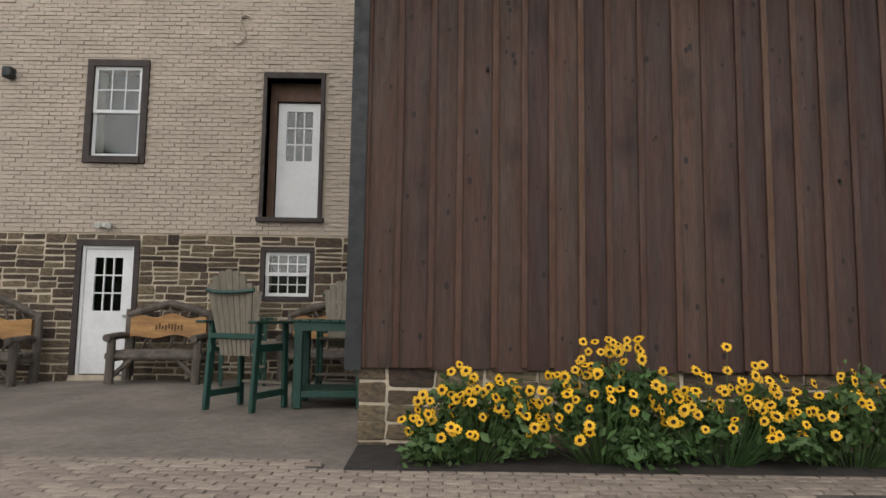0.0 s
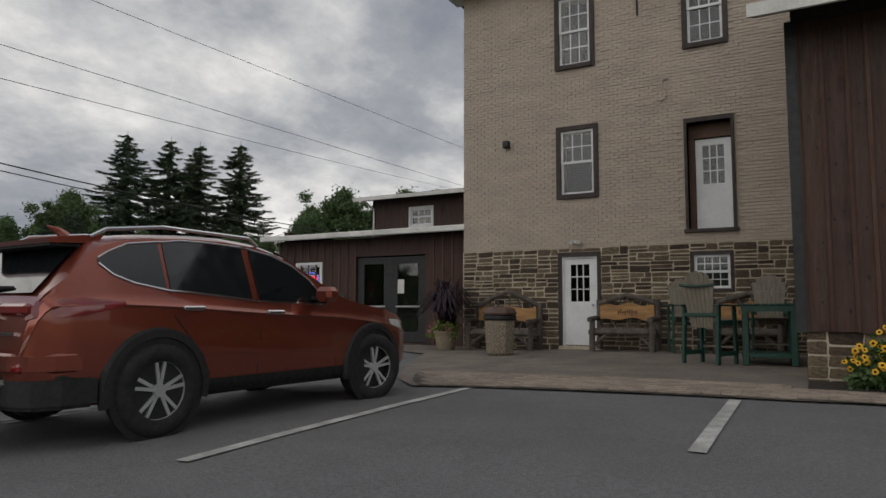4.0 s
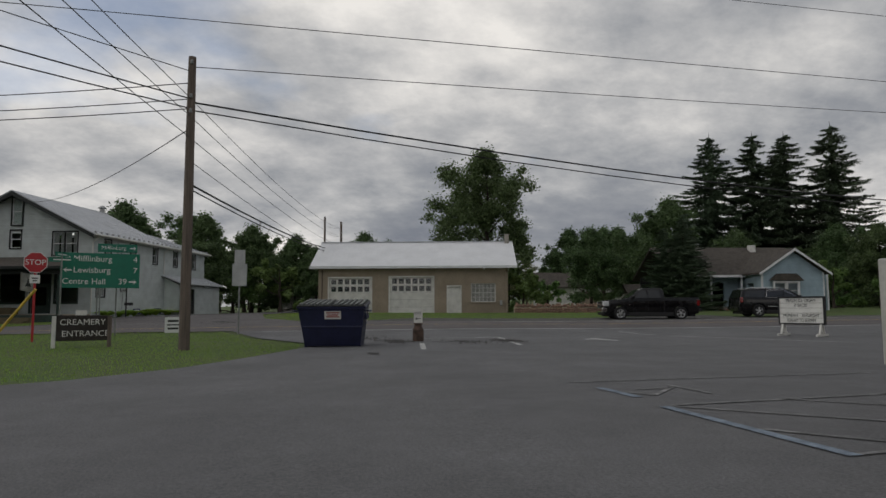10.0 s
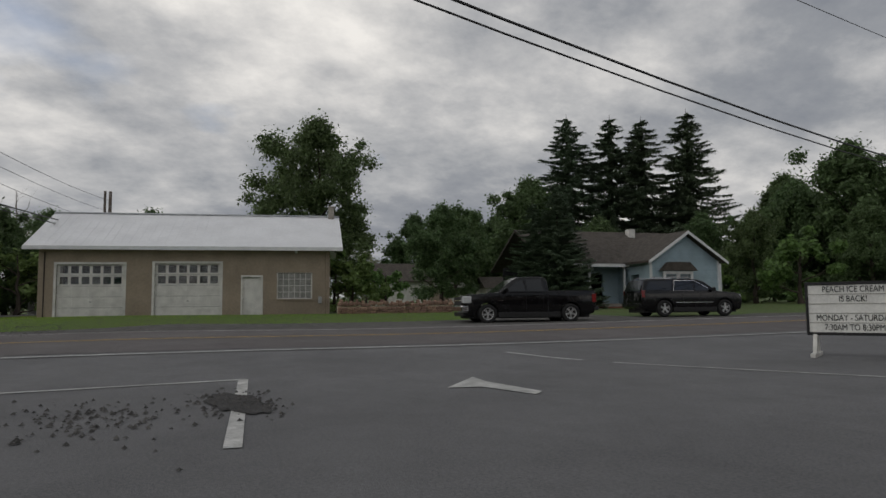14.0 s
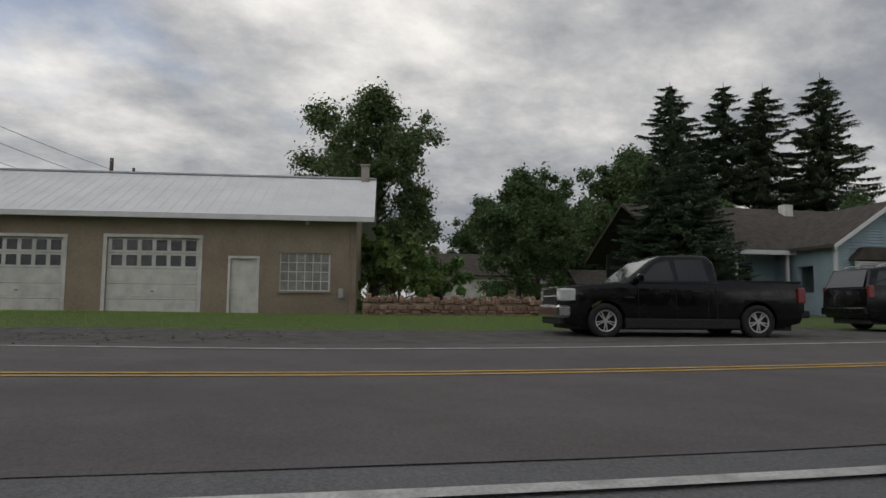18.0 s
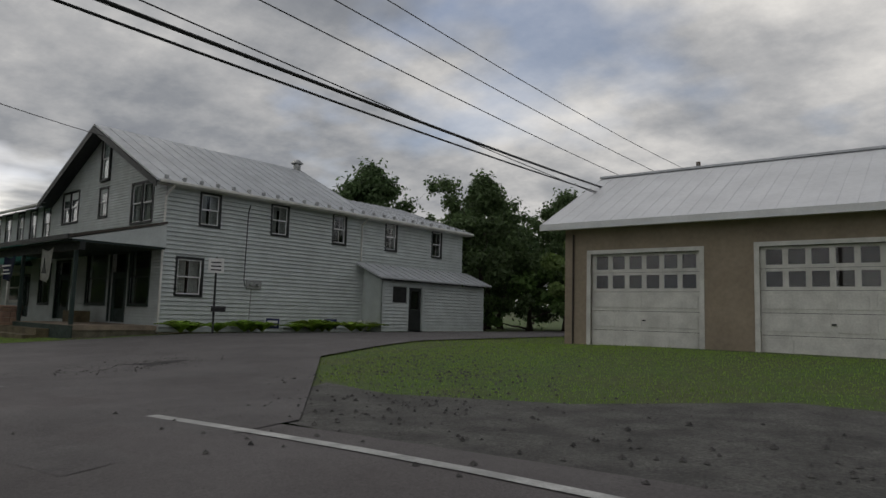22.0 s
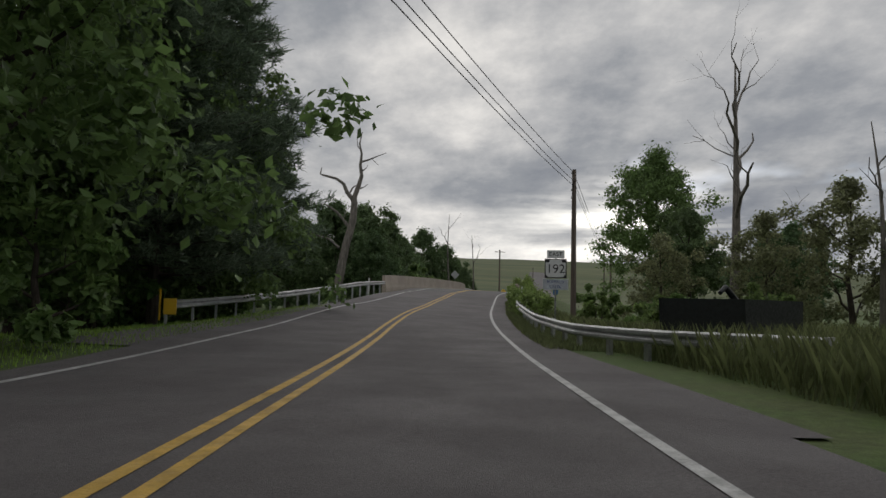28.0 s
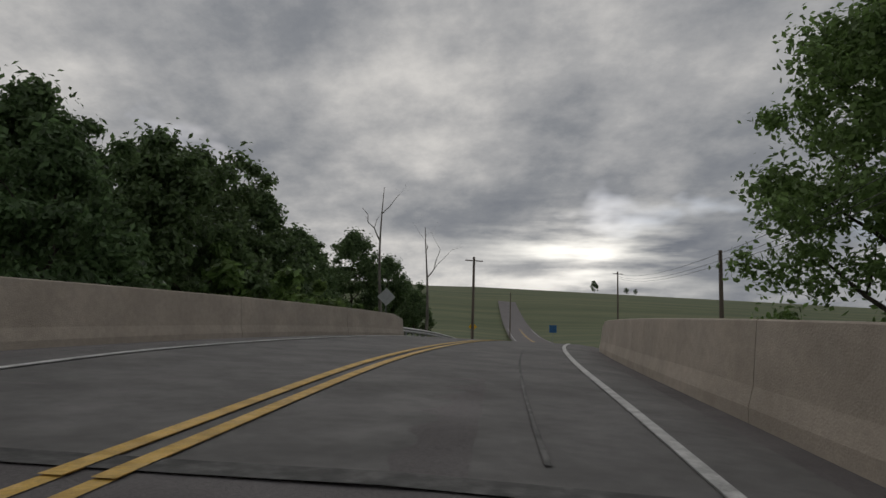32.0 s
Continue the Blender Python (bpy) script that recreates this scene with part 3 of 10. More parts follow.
# painted lines belong to the road and the lot
lot = bpy.data.objects["parking_lot"]
for k, off in enumerate((-0.16, 0.16)):
    strip("yellow_line", -300, 190, off - 0.065, off + 0.065, 0.043, YELLOW_LINE, parent=road, bow=MID_BOW)
strip("edge_line", -300, -31, -3.74, -3.61, 0.043, WHITE_LINE, parent=road, bow=WEST_BOW)
strip("edge_line", -4.2, 190, -3.35, -3.2, 0.043, WHITE_LINE, parent=road, bow=([-6, -1, 5, 18, 40], [-0.5, -0.48, 0.1, 0, 0]))
strip("edge_line", -300, -18, 3.55, 3.69, 0.043, WHITE_LINE, parent=road, bow=EAST_BOW)
strip("edge_line", -5, 40, 4.95, 5.08, 0.05, WHITE_LINE, parent=road)
for y0 in (-8.15, -10.05, -11.3):
    strip("dash_line", y0, y0 - 0.55, -3.95, -3.87, 0.062, WORN_LINE, parent=road, pitch=0.5)


def paint(x0, y0, x1, y1, w, material=WHITE_LINE, lift=0.04):
    d = Vector((x1 - x0, y1 - y0, 0)).normalized()
    n = Vector((-d.y, d.x, 0)) * w / 2
    sheet("painted_line", [(x0 - n.x, y0 - n.y), (x1 - n.x, y1 - n.y), (x1 + n.x, y1 + n.y), (x0 + n.x, y0 + n.y)], 2.0, lift, material, "", "", parent=lot)


paint(-4.58, 4.1, -4.43, -1.04, 0.13)
paint(-1.32, 3.9, -1.26, 0.8, 0.13)
paint(1.9, 4.2, 1.95, 0.9, 0.13)
paint(-7.75, 5.5, -7.6, -1.0, 0.13, WORN_LINE)
BLUE_LINE = mat("worn_blue_paint", (0.30, 0.37, 0.46), 0.8, 0.3, 5, 0.4, 80, stain=0.6)
for a in ((-10.0, -2.13, -7.33, -2.26), (-11.83, -1.95, -10.78, -1.97)):
    paint(*a, 0.13, BLUE_LINE)
for a in ((-7.37, -2.2, -7.47, 3.6), (-8.62, -2.21, -7.45, -1.38), (-10.0, -2.05, -7.5, 0.3), (-10.15, -0.4, -7.55, 2.0), (-10.2, 1.2, -7.6, 3.5), (-10.05, -2.0, -10.2, 3.4), (-11.27, -1.84, -10.89, -1.67), (-10.89, -1.67, -11.58, -0.95), (-11.86, -0.84, -10.79, -0.87), (-11.5, -1.6, -11.5, -1.0), (-12.59, -2.02, -12.45, 3.5)):
    paint(*a, 0.07, WORN_LINE)
paint(-27.6, 2.36, -22.37, 1.15, 0.15)
paint(-27.68, -0.85, -27.6, 2.4, 0.13)
paint(-24.3, -1.45, -21.2, -2.15, 0.15)
for k in range(8):
    a, b = k / 8, (k + 1) / 8
    paint(-29.2 + 9 * a, 8.35 + 3.1 * a ** 1.15, -29.2 + 9 * b, 8.35 + 3.1 * b ** 1.15, 0.1)
# arrow on the lot: shaft and half head
sheet("painted_arrow", [(-24.9, 4.5), (-25.9, 5.5), (-25.25, 5.35), (-23.9, 5.35), (-23.7, 5.1), (-24.75, 4.95)], 2.0, 0.041, WHITE_LINE, "", "", parent=lot)
# broken patches with loose stones round the bollard
PATCH = mat("dark_asphalt_patch", (0.058, 0.056, 0.055), 0.95, 0.3, 3, 0.9, 40)
for cx, cy, rx, ry in ((-25.0, 1.7, 0.95, 0.3), (-25.9, -2.0, 0.9, 0.32), (-47.5, -8.5, 1.2, 0.4), (-20.0, -3.75, 0.3, 0.15)):
    pts = [(cx + rx * math.cos(a) * (1 + 0.8 * noise.noise((cx + math.cos(a) * 2, cy + math.sin(a) * 2, 1))), cy + ry * math.sin(a) * (1 + 0.45 * noise.noise((cx + 5 + math.cos(a) * 2, cy + math.sin(a) * 2, 4)))) for a in np.linspace(0, 2 * math.pi, 22, endpoint=False)]
    sheet("worn_patch", pts, 1.0, 0.047, PATCH, "", "", parent=lot)
rs = random.Random(4)
vs, fs = [], []
for k in range(2400):
    cx, cy, sx, sy = rs.choice(((-24.6, 0.2, 1.2, 0.8), (-25.9, -1.9, 1.1, 0.5), (-25.0, 1.7, 1.0, 0.4), (-50.8, -21.5, 0.5, 2.5), (-49.8, -26, 0.5, 2.0), (-28.8, -2.6, 1.8, 0.7), (-47.5, -8.5, 2.0, 1.0), (-49.5, -3.5, 3.0, 1.2), (-45, -1, 2.5, 2.0), (-43, 4, 1.5, 5), (-48, -1.5, 1.5, 1.2)))
    x, y, s = rs.gauss(cx, sx * 0.6), rs.gauss(cy, sy * 0.6), rs.uniform(0.012, 0.04)
    z, n0, a = land1(x, y) + 0.04, len(vs), rs.uniform(0, 6.3)
    for q in range(4):
        vs.append((x + s * math.cos(a + q * 1.57) * rs.uniform(0.7, 1.2), y + s * math.sin(a + q * 1.57) * rs.uniform(0.7, 1.2), z))
    vs.append((x, y, z + s * rs.uniform(0.5, 1.0)))
    fs += [(n0, n0 + 1, n0 + 4), (n0 + 1, n0 + 2, n0 + 4), (n0 + 2, n0 + 3, n0 + 4), (n0 + 3, n0, n0 + 4)]
solo("loose_gravel", mesh_of("loose_gravel", vs, fs, mat("loose_stone", (0.12, 0.115, 0.11), 0.95, 0.3, 20, 0.3, 60, island=0.4)), None, "loose dark gravel scattered on the asphalt", "gravel", kind="stuff")

# ---- windows and doors ----
def window(parent, x0, x1, z0, z1, y, trim, tw=0.09, sash=WHITE_PAINT, cols=2, rows=1, depth=0.12, lower_grid=True, curtain=False, proud=0.03, upper_rows=None, name="window"):
    """A double-hung window in the xz plane that faces -y, set in an opening; parts hang under one window part."""
    w = part(name, bmesh.new(), trim, parent)
    bm = bmesh.new()
    for a in ((x0 - tw, x0, z0 - tw, z1 + tw), (x1, x1 + tw, z0 - tw, z1 + tw), (x0, x1, z1, z1 + tw), (x0 - 0.03, x1 + 0.03, z0 - tw, z0)):
        box(bm, a[0], a[1], y - proud - (0.03 if a[3] == z0 else 0), y + depth, a[2], a[3])
    bm.to_mesh(w.data)
    bm.free()
    zm, f = (z0 + z1) / 2, 0.058
    for lo, hi, yy, grid in ((z0, zm + f / 2, y + 0.05, lower_grid), (zm - f / 2, z1, y + 0.02, True)):
        s = bmesh.new()
        for a in ((x0, x0 + f, lo, hi), (x1 - f, x1, lo, hi), (x0 + f, x1 - f, lo, lo + f), (x0 + f, x1 - f, hi - f, hi)):
            box(s, a[0], a[1], yy, yy + 0.03, a[2], a[3])
        if grid:
            for c in range(1, cols):
                xc = x0 + f + (x1 - x0 - 2 * f) * c / cols
                box(s, xc - 0.009, xc + 0.009, yy + 0.006, yy + 0.022, lo + f, hi - f)
            for r in range(1, rows):
                zc = lo + f + (hi - lo - 2 * f) * r / rows
                box(s, x0 + f, x1 - f, yy + 0.004, yy + 0.024, zc - 0.009, zc + 0.009)
        part("sash", s, sash, w)
        g = part("pane", boxed(x0 + f, x1 - f, yy + 0.012, yy + 0.016, lo + f, hi - f), GLASS, w)
        g.visible_shadow = False
    if curtain:
        bm = bmesh.new()
        n = 40
        for half in ((x0 + 0.03, (x0 + x1) / 2 - 0.08), ((x0 + x1) / 2 + 0.08, x1 - 0.03)):
            cols_ = [(half[0] + (half[1] - half[0]) * k / n, y + depth + 0.05 + 0.02 * math.sin(k * 1.3)) for k in range(n + 1)]
            for p, q in zip(cols_, cols_[1:]):
                bm.faces.new([bm.verts.new((p[0], p[1], z0 + 0.02)), bm.verts.new((q[0], q[1], z0 + 0.02)), bm.verts.new((q[0], q[1], z1 - 0.02)), bm.verts.new((p[0], p[1], z1 - 0.02))])
        part("curtain", bm, CURTAIN, w, "pale gathered curtain")
    return w


def door_leaf(parent, x0, x1, z0, z1, y, glazed=(0.5, 0.93), cols=3, rows=3, material=WHITE_PAINT, handle=True, knob_left=False, name="door"):
    d = part(name, bmesh.new(), material, parent)
    w, h = x1 - x0, z1 - z0
    gx0, gx1, gz0, gz1 = x0 + w * 0.2, x1 - w * 0.2, z0 + h * glazed[0], z0 + h * glazed[1]
    bm = bmesh.new()
    holed(bm, x0, x1, z0, z1, y, y + 0.045, [(gx0, gx1, gz0, gz1)] if glazed[1] > glazed[0] else [])
    if glazed[1] > glazed[0]:
        for c in range(1, cols):
            xc = gx0 + (gx1 - gx0) * c / cols
            box(bm, xc - 0.012, xc + 0.012, y + 0.005, y + 0.04, gz0, gz1)
        for r in range(1, rows):
            zc = gz0 + (gz1 - gz0) * r / rows
            box(bm, gx0, gx1, y + 0.006, y + 0.039, zc - 0.012, zc + 0.012)
    bm.to_mesh(d.data)
    bm.free()
    if glazed[1] > glazed[0]:
        g = part("pane", boxed(gx0, gx1, y + 0.02, y + 0.025, gz0, gz1), GLASS, d)
        g.visible_shadow = False
    if handle:
        xk = x0 + 0.07 if knob_left else x1 - 0.07
        k = lathe([(0.012, 0), (0.012, 0.03), (0.028, 0.045), (0.03, 0.06), (0.02, 0.075)], 12)
        bmesh.ops.transform(k, matrix=pose(xk, y, z0 + h * 0.46, 90, 0, 0), verts=k.verts)
        part("knob", k, GALV, d, "brushed metal knob")
    return d


def clapboard(bm, x0, x1, z0, z1, y, openings, pitch=0.125, top=None):
    """Lapped boards on a wall that faces -y, cut round openings; top(x0, x1, z) may narrow a row under a gable."""
    z, lip = z0, pitch * 0.36
    while z < z1 - 0.01:
        za, zb = z, min(z + pitch, z1)
        a, b = (x0, x1) if top is None else top(x0, x1, (za + zb) / 2)
        if b - a > 0.05:
            spans = [(a, b)]
            for o in openings:
                if o[2] < zb - 0.01 and o[3] > za + 0.01:
                    spans = [q for s in spans for q in (((s[0], min(s[1], o[0])), (max(s[0], o[1]), s[1])) if o[0] < s[1] and o[1] > s[0] else (s,)) if q[1] - q[0] > 0.02]
            for s in spans:
                vs = [bm.verts.new(p) for p in ((s[0], y - lip, za + 0.016), (s[1], y - lip, za + 0.016), (s[1], y - 0.006, zb), (s[0], y - 0.006, zb), (s[0], y, za + 0.016), (s[1], y, za + 0.016), (s[0], y, za - 0.02), (s[1], y, za - 0.02))]
                bm.faces.new(vs[:4])
                bm.faces.new((vs[4], vs[5], vs[1], vs[0]))
                bm.faces.new((vs[6], vs[7], vs[5], vs[4]))
        z = zb
    return bm


# ---- the brick mill ----
mill = thing("mill", pose(0, 11.25, 0), "tall painted brick mill on a rubble stone base", "building")
MW = [(-5.98 + 0.11, -4.94 - 0.11, 3.82 + 0.11, 5.61 - 0.11), (-5.98 + 0.1, -5.0 - 0.1, 7.05 + 0.1, 8.95 - 0.1), (-2.95 + 0.1, -2.0 - 0.1, 7.05 + 0.1, 8.9 - 0.1)]
UD, DR, LWIN = (-2.92, -2.0, 2.93, 5.33), (-5.87, -5.0, 0.3, 2.42), (-2.84, -2.1, 1.62, 2.36)
MTOP = 9.6
ops = MW + [UD, DR, LWIN]
wl_ = part("wall", holed(bmesh.new(), -8.55, 6.0, 0.0, MTOP, 0.03, 0.45, ops), BRICK_BED, mill)
bm = bmesh.new()
box(bm, -8.55, -8.1, 0.45, 13, 0.0, MTOP)
box(bm, -8.1, 6.0, 12.6, 13, 0.0, MTOP)
box(bm, 5.6, 6.0, 0.45, 12.6, 0, MTOP)
part("side_wall", bm, BRICK, mill)
# added floor and partition, coloured near black as the mill's indoor shade
part("inner_floor", boxed(-8.1, 5.6, 0.5, 12.6, 2.5, 2.7), ROOM_SHADE, mill)
part("inner_partition", boxed(-8.1, 5.6, 0.95, 1.05, 0.1, MTOP), ROOM_SHADE, mill)
rb = random.Random(11)
vs, fs = [], []
course, z = 0, 2.64
while z < MTOP - 0.02:
    x = -8.55 - (course % 2) * 0.1
    while x < -0.2:
        w = 0.205
        a, b, c, d = max(x, -8.55) + 0.004, x + w - 0.005, z + 0.004, z + 0.068
        if not any(o[0] - 0.06 < b and o[1] + 0.06 > a and o[2] - 0.05 < d and o[3] + 0.05 > c for o in ops):
            y = 0.012 + rb.uniform(-0.007, 0.007) + 0.008 * noise.noise((x * 0.7, z * 0.7, 2.0))
            n0 = len(vs)
            j = [rb.uniform(-0.003, 0.003) for _ in range(4)]
            vs += [(a, y, c + j[0]), (b, y, c + j[1]), (b, y, d + j[2]), (a, y, d + j[3]), (a - 0.003, 0.034, c - 0.003), (b + 0.003, 0.034, c - 0.003), (b + 0.003, 0.034, d + 0.003), (a - 0.003, 0.034, d + 0.003)]
            fs += [(n0, n0 + 1, n0 + 2, n0 + 3), (n0 + 4, n0 + 5, n0 + 1, n0), (n0 + 1, n0 + 5, n0 + 6, n0 + 2), (n0 + 3, n0 + 2, n0 + 6, n0 + 7), (n0 + 4, n0, n0 + 3, n0 + 7)]
        x += w
    z += 0.0735
    course += 1
tagged(part("brickwork", mesh_of("brickwork", vs, fs, BRICK), None, mill), kind="stuff")
# surrounds, doors, windows
for k, o in enumerate(MW):
    window(mill, *o, -0.0, DARK_TRIM, 0.11, cols=3, rows=2, lower_grid=k > 0)
    # added plate behind each window, its near-black colour imitates room shade
    part("dark_room", boxed(o[0] - 0.05, o[1] + 0.05, 0.46, 0.5, o[2] - 0.3, o[3] + 0.3), ROOM_SHADE, mill)
w = window(mill, *LWIN, 0.0, DARK_TRIM, 0.08, cols=4, rows=2)
bm = bmesh.new()
for a in ((UD[0] - 0.06, UD[0], UD[2], UD[3] + 0.1), (UD[1], UD[1] + 0.06, UD[2], UD[3] + 0.1), (UD[0], UD[1], UD[3], UD[3] + 0.1)):
    box(bm, a[0], a[1], -0.04, 0.4, a[2], a[3])
box(bm, UD[0] - 0.1, UD[1] + 0.1, -0.07, 0.4, UD[2] - 0.07, UD[2])
part("loading_door_surround", bm, DARK_TRIM, mill)
part("inner_jamb", holed(bmesh.new(), UD[0], UD[1], UD[2], UD[3], 0.24, 0.3, [(UD[0] + 0.12, UD[1] - 0.03, UD[2], UD[3] - 0.32)]), mat("brown_jamb", (0.12, 0.06, 0.035), 0.7, 0.2, 4), mill)
door_leaf(mill, UD[0] + 0.13, UD[1] - 0.04, UD[2] + 0.02, UD[3] - 0.34, 0.31, glazed=(0.5, 0.93), handle=False)
bm = bmesh.new()
for a in ((DR[0] - 0.09, DR[0], DR[2], DR[3] + 0.1), (DR[1], DR[1] + 0.09, DR[2], DR[3] + 0.1), (DR[0], DR[1], DR[3], DR[3] + 0.1)):
    box(bm, a[0], a[1], -0.05, 0.2, a[2], a[3])
part("door_surround", bm, DARK_TRIM, mill)
bm = bmesh.new()
for a in ((DR[0], DR[0] + 0.05, DR[2], DR[3]), (DR[1] - 0.05, DR[1], DR[2], DR[3]), (DR[0] + 0.05, DR[1] - 0.05, DR[3] - 0.05, DR[3])):
    box(bm, a[0], a[1], 0.0, 0.14, a[2], a[3])
part("door_jamb", bm, WHITE_PAINT, mill)
door_leaf(mill, DR[0] + 0.05, DR[1] - 0.05, DR[2] + 0.02, DR[3] - 0.05, 0.03, glazed=(0.5, 0.93))
part("eave", boxed(-9.0, 6.4, -0.5, 0.5, 9.56, 9.64), OLD_WHITE, mill)
part("eave_fascia", boxed(-9.0, 6.4, -0.54, -0.5, 9.5, 9.68), OLD_WHITE, mill)
bm = bmesh.new()
prism(bm, [(-0.56, 9.685), (13.8, 9.685), (6.5, 13.2)], "x", -9.02, 6.4)
part("roof", bm, SHINGLE, mill)
# iron wall anchor in an S, lamp box, spotlights
S_PTS = [(-3.27, 6.40), (-3.34, 6.44), (-3.42, 6.40), (-3.42, 6.28), (-3.38, 6.18), (-3.34, 6.06), (-3.38, 5.96), (-3.47, 5.93), (-3.54, 5.97)]
part("wall_anchor", rod([(x, -0.02, z) for x, z in S_PTS], 0.018, 6), BRICK, mill, "painted iron S-shaped wall anchor")
part("wall_anchor", rod([(-3.95, -0.02, 8.45), (-3.95, -0.02, 8.05)], 0.025, 6), BLACK_TRIM, mill, "black iron wall anchor")
lamp = part("wall_lamp", boxed(-7.36, -7.2, -0.16, 0.0, 5.24, 5.42, bev=0.02), BLACK_TRIM, mill, "black box wall lamp")
sp = part("spotlight", boxed(-5.58, -5.42, -0.05, 0.0, 2.72, 2.8, bev=0.01), OLD_WHITE, mill, "twin white spotlight")
for dx in (-0.09, 0.09):
    k = lathe([(0.03, 0), (0.055, 0.09), (0.05, 0.1)], 12)
    bmesh.ops.transform(k, matrix=pose(-5.5 + dx, -0.06, 2.78, 115, 0, 0), verts=k.verts)
    part("spot_head", k, OLD_WHITE, sp)

# ---- the board-and-batten wing ----
wing = thing("barn_wing", pose(0, 5.9, 0), "dark stained board-and-batten wing on a stone footing", "building")
part("wall", boxed(-0.66, 14, 0.03, 5.2, 0.9, 7.6), DARK_TRIM, wing)
part("footing", boxed(-0.62, 14, 0.06, 5.2, -0.1, 0.9), MORTAR, wing)
part("corner_board", boxed(-0.74, -0.6, -0.05, 0.1, 0.86, 5.15), BLACK_TRIM, wing)
part("side_corner_board", boxed(-0.74, -0.66, 0.1, 5.2, 0.86, 5.15), BLACK_TRIM, wing)
bm = bmesh.new()
prism(bm, [(-0.75, 5.05), (0.6, 5.55), (0.6, 5.7), (-0.75, 5.2)], "x", -1.15, 14.2)
part("roof", bm, SHINGLE, wing)
part("fascia", boxed(-1.15, 14.2, -0.8, -0.75, 5.02, 5.2), OLD_WHITE, wing)
rb = random.Random(5)
x, k = -0.6, 0
board_x = []
while x < 9.5:
    w = rb.choice((0.24, 0.26, 0.29, 0.31))
    board_x.append((x, w))
    x += w
for x, w in board_x:
    b0 = part("board", boxed(x + 0.004, x + w - 0.004, rb.uniform(-0.003, 0.004), 0.03, 0.87 + rb.uniform(-0.02, 0.01), 5.12), BOARD, wing)
    part("batten", boxed(x - 0.028, x + 0.028, -0.024 + rb.uniform(-0.004, 0.003), 0.0, 0.88 + rb.uniform(-0.015, 0.015), 5.12, bev=0.004), BATTEN, wing)
    for n in range(rb.randint(4, 8)):
        kx, kz, r = x + rb.uniform(0.06, w - 0.06), rb.uniform(1.0, 5.0), rb.uniform(0.008, 0.026)
        kn = bmesh.new()
        bmesh.ops.create_circle(kn, cap_ends=True, segments=9, radius=r)
        bmesh.ops.transform(kn, matrix=pose(kx, -0.0045, kz, 90, 0, 0) @ Matrix.Diagonal((0.8, 1.35, 1, 1)), verts=kn.verts)
        part("knot", kn, KNOT, b0)

# ---- the wooden lean-to on the mill's west side ----
shed = thing("lean_to", pose(-8.6, 12.0, 0), "dark red board lean-to with glass entrance doors", "building")
part("wall", holed(bmesh.new(), -7.0, 0, 0.15, 3.25, 0, 0.2, [(-3.95, -1.55, 0.2, 2.7), (-6.2, -5.3, 1.3, 2.5)]), BOARD, shed)
part("side_wall", boxed(-7.0, -6.8, 0.2, 9, 0.0, 3.6), BOARD, shed)
# added backing behind doors and window, shade put into its colour
part("inner_wall", boxed(-6.8, 0, 3.2, 3.3, 0.1, 3.4), ROOM_SHADE, shed)
for k in range(24):
    if not (-3.95 < -7.0 + k * 0.3 < -1.5):
        part("batten", boxed(-7.0 + k * 0.3, -6.95 + k * 0.3, -0.02, 0, 0.2, 3.25), BATTEN, shed)
bm = bmesh.new()
prism(bm, [(-0.5, 3.28), (6.3, 4.15), (6.3, 4.27), (-0.5, 3.4)], "x", -7.3, 0.0)
part("roof", bm, SHINGLE, shed)
part("gutter", boxed(-7.3, 0.02, -0.6, -0.48, 3.24, 3.4, bev=0.02), OLD_WHITE, shed)
for k, x0 in enumerate((-3.93, -2.75)):
    d = door_leaf(shed, x0, x0 + 1.18, 0.22, 2.66, 0.06, glazed=(0.12, 0.92), cols=1, rows=1, material=BLACK_TRIM, handle=False)
    part("push_bar", boxed(x0 + 0.2, x0 + 1.0, 0.02, 0.05, 1.2, 1.25), GALV, d)
part("notice", boxed(-2.5, -2.28, 0.045, 0.052, 1.6, 2.0), OLD_WHITE, shed, "white paper notice")
window(shed, -6.2, -5.3, 1.3, 2.5, 0, WHITE_PAINT, 0.08, cols=2, rows=2)


def neon(name, col, power):
    m = bpy.data.materials.new(name)
    m.use_nodes = True
    q = m.node_tree.nodes["Principled BSDF"]
    q.inputs["Base Color"].default_value = q.inputs["Emission Color"].default_value = (*col, 1)
    q.inputs["Emission Strength"].default_value = power
    return m


os_ = part("open_sign", boxed(-6.08, -5.42, 0.11, 0.13, 1.88, 2.3, bev=0.01), BLACK_TRIM, shed, "lit neon OPEN sign inside the window")
part("neon_letters", text_mesh("OPEN", 0.2, 0.006, neon("red_neon", (1.0, 0.08, 0.12), 1.6)), None, os_).matrix_basis = pose(-5.75, 0.1, 2.09, 90, 0, 0)
part("neon_ring", rod([(-5.75 + 0.3 * math.cos(a), 0.1, 2.09 + 0.18 * math.sin(a)) for a in np.linspace(0, 6.283, 28)], 0.011, 6), neon("blue_neon", (0.12, 0.18, 1.0), 1.4), os_)
part("upper_wall", holed(bmesh.new(), -7.8, 0, 4.0, 5.6, 6.3, 6.5, [(-6.0, -4.95, 4.42, 5.14)]), BOARD, shed)
window(shed, -5.95, -5.0, 4.46, 5.1, 6.3, WHITE_PAINT, 0.09, cols=3, rows=1)
bm = bmesh.new()
prism(bm, [(5.7, 5.5), (9.5, 6.1), (9.5, 6.25), (5.7, 5.65)], "x", -8.3, 0)
part("upper_roof", bm, SHINGLE, shed)
part("upper_gutter", boxed(-8.3, 0, 5.6, 5.7, 5.48, 5.62), OLD_WHITE, shed)
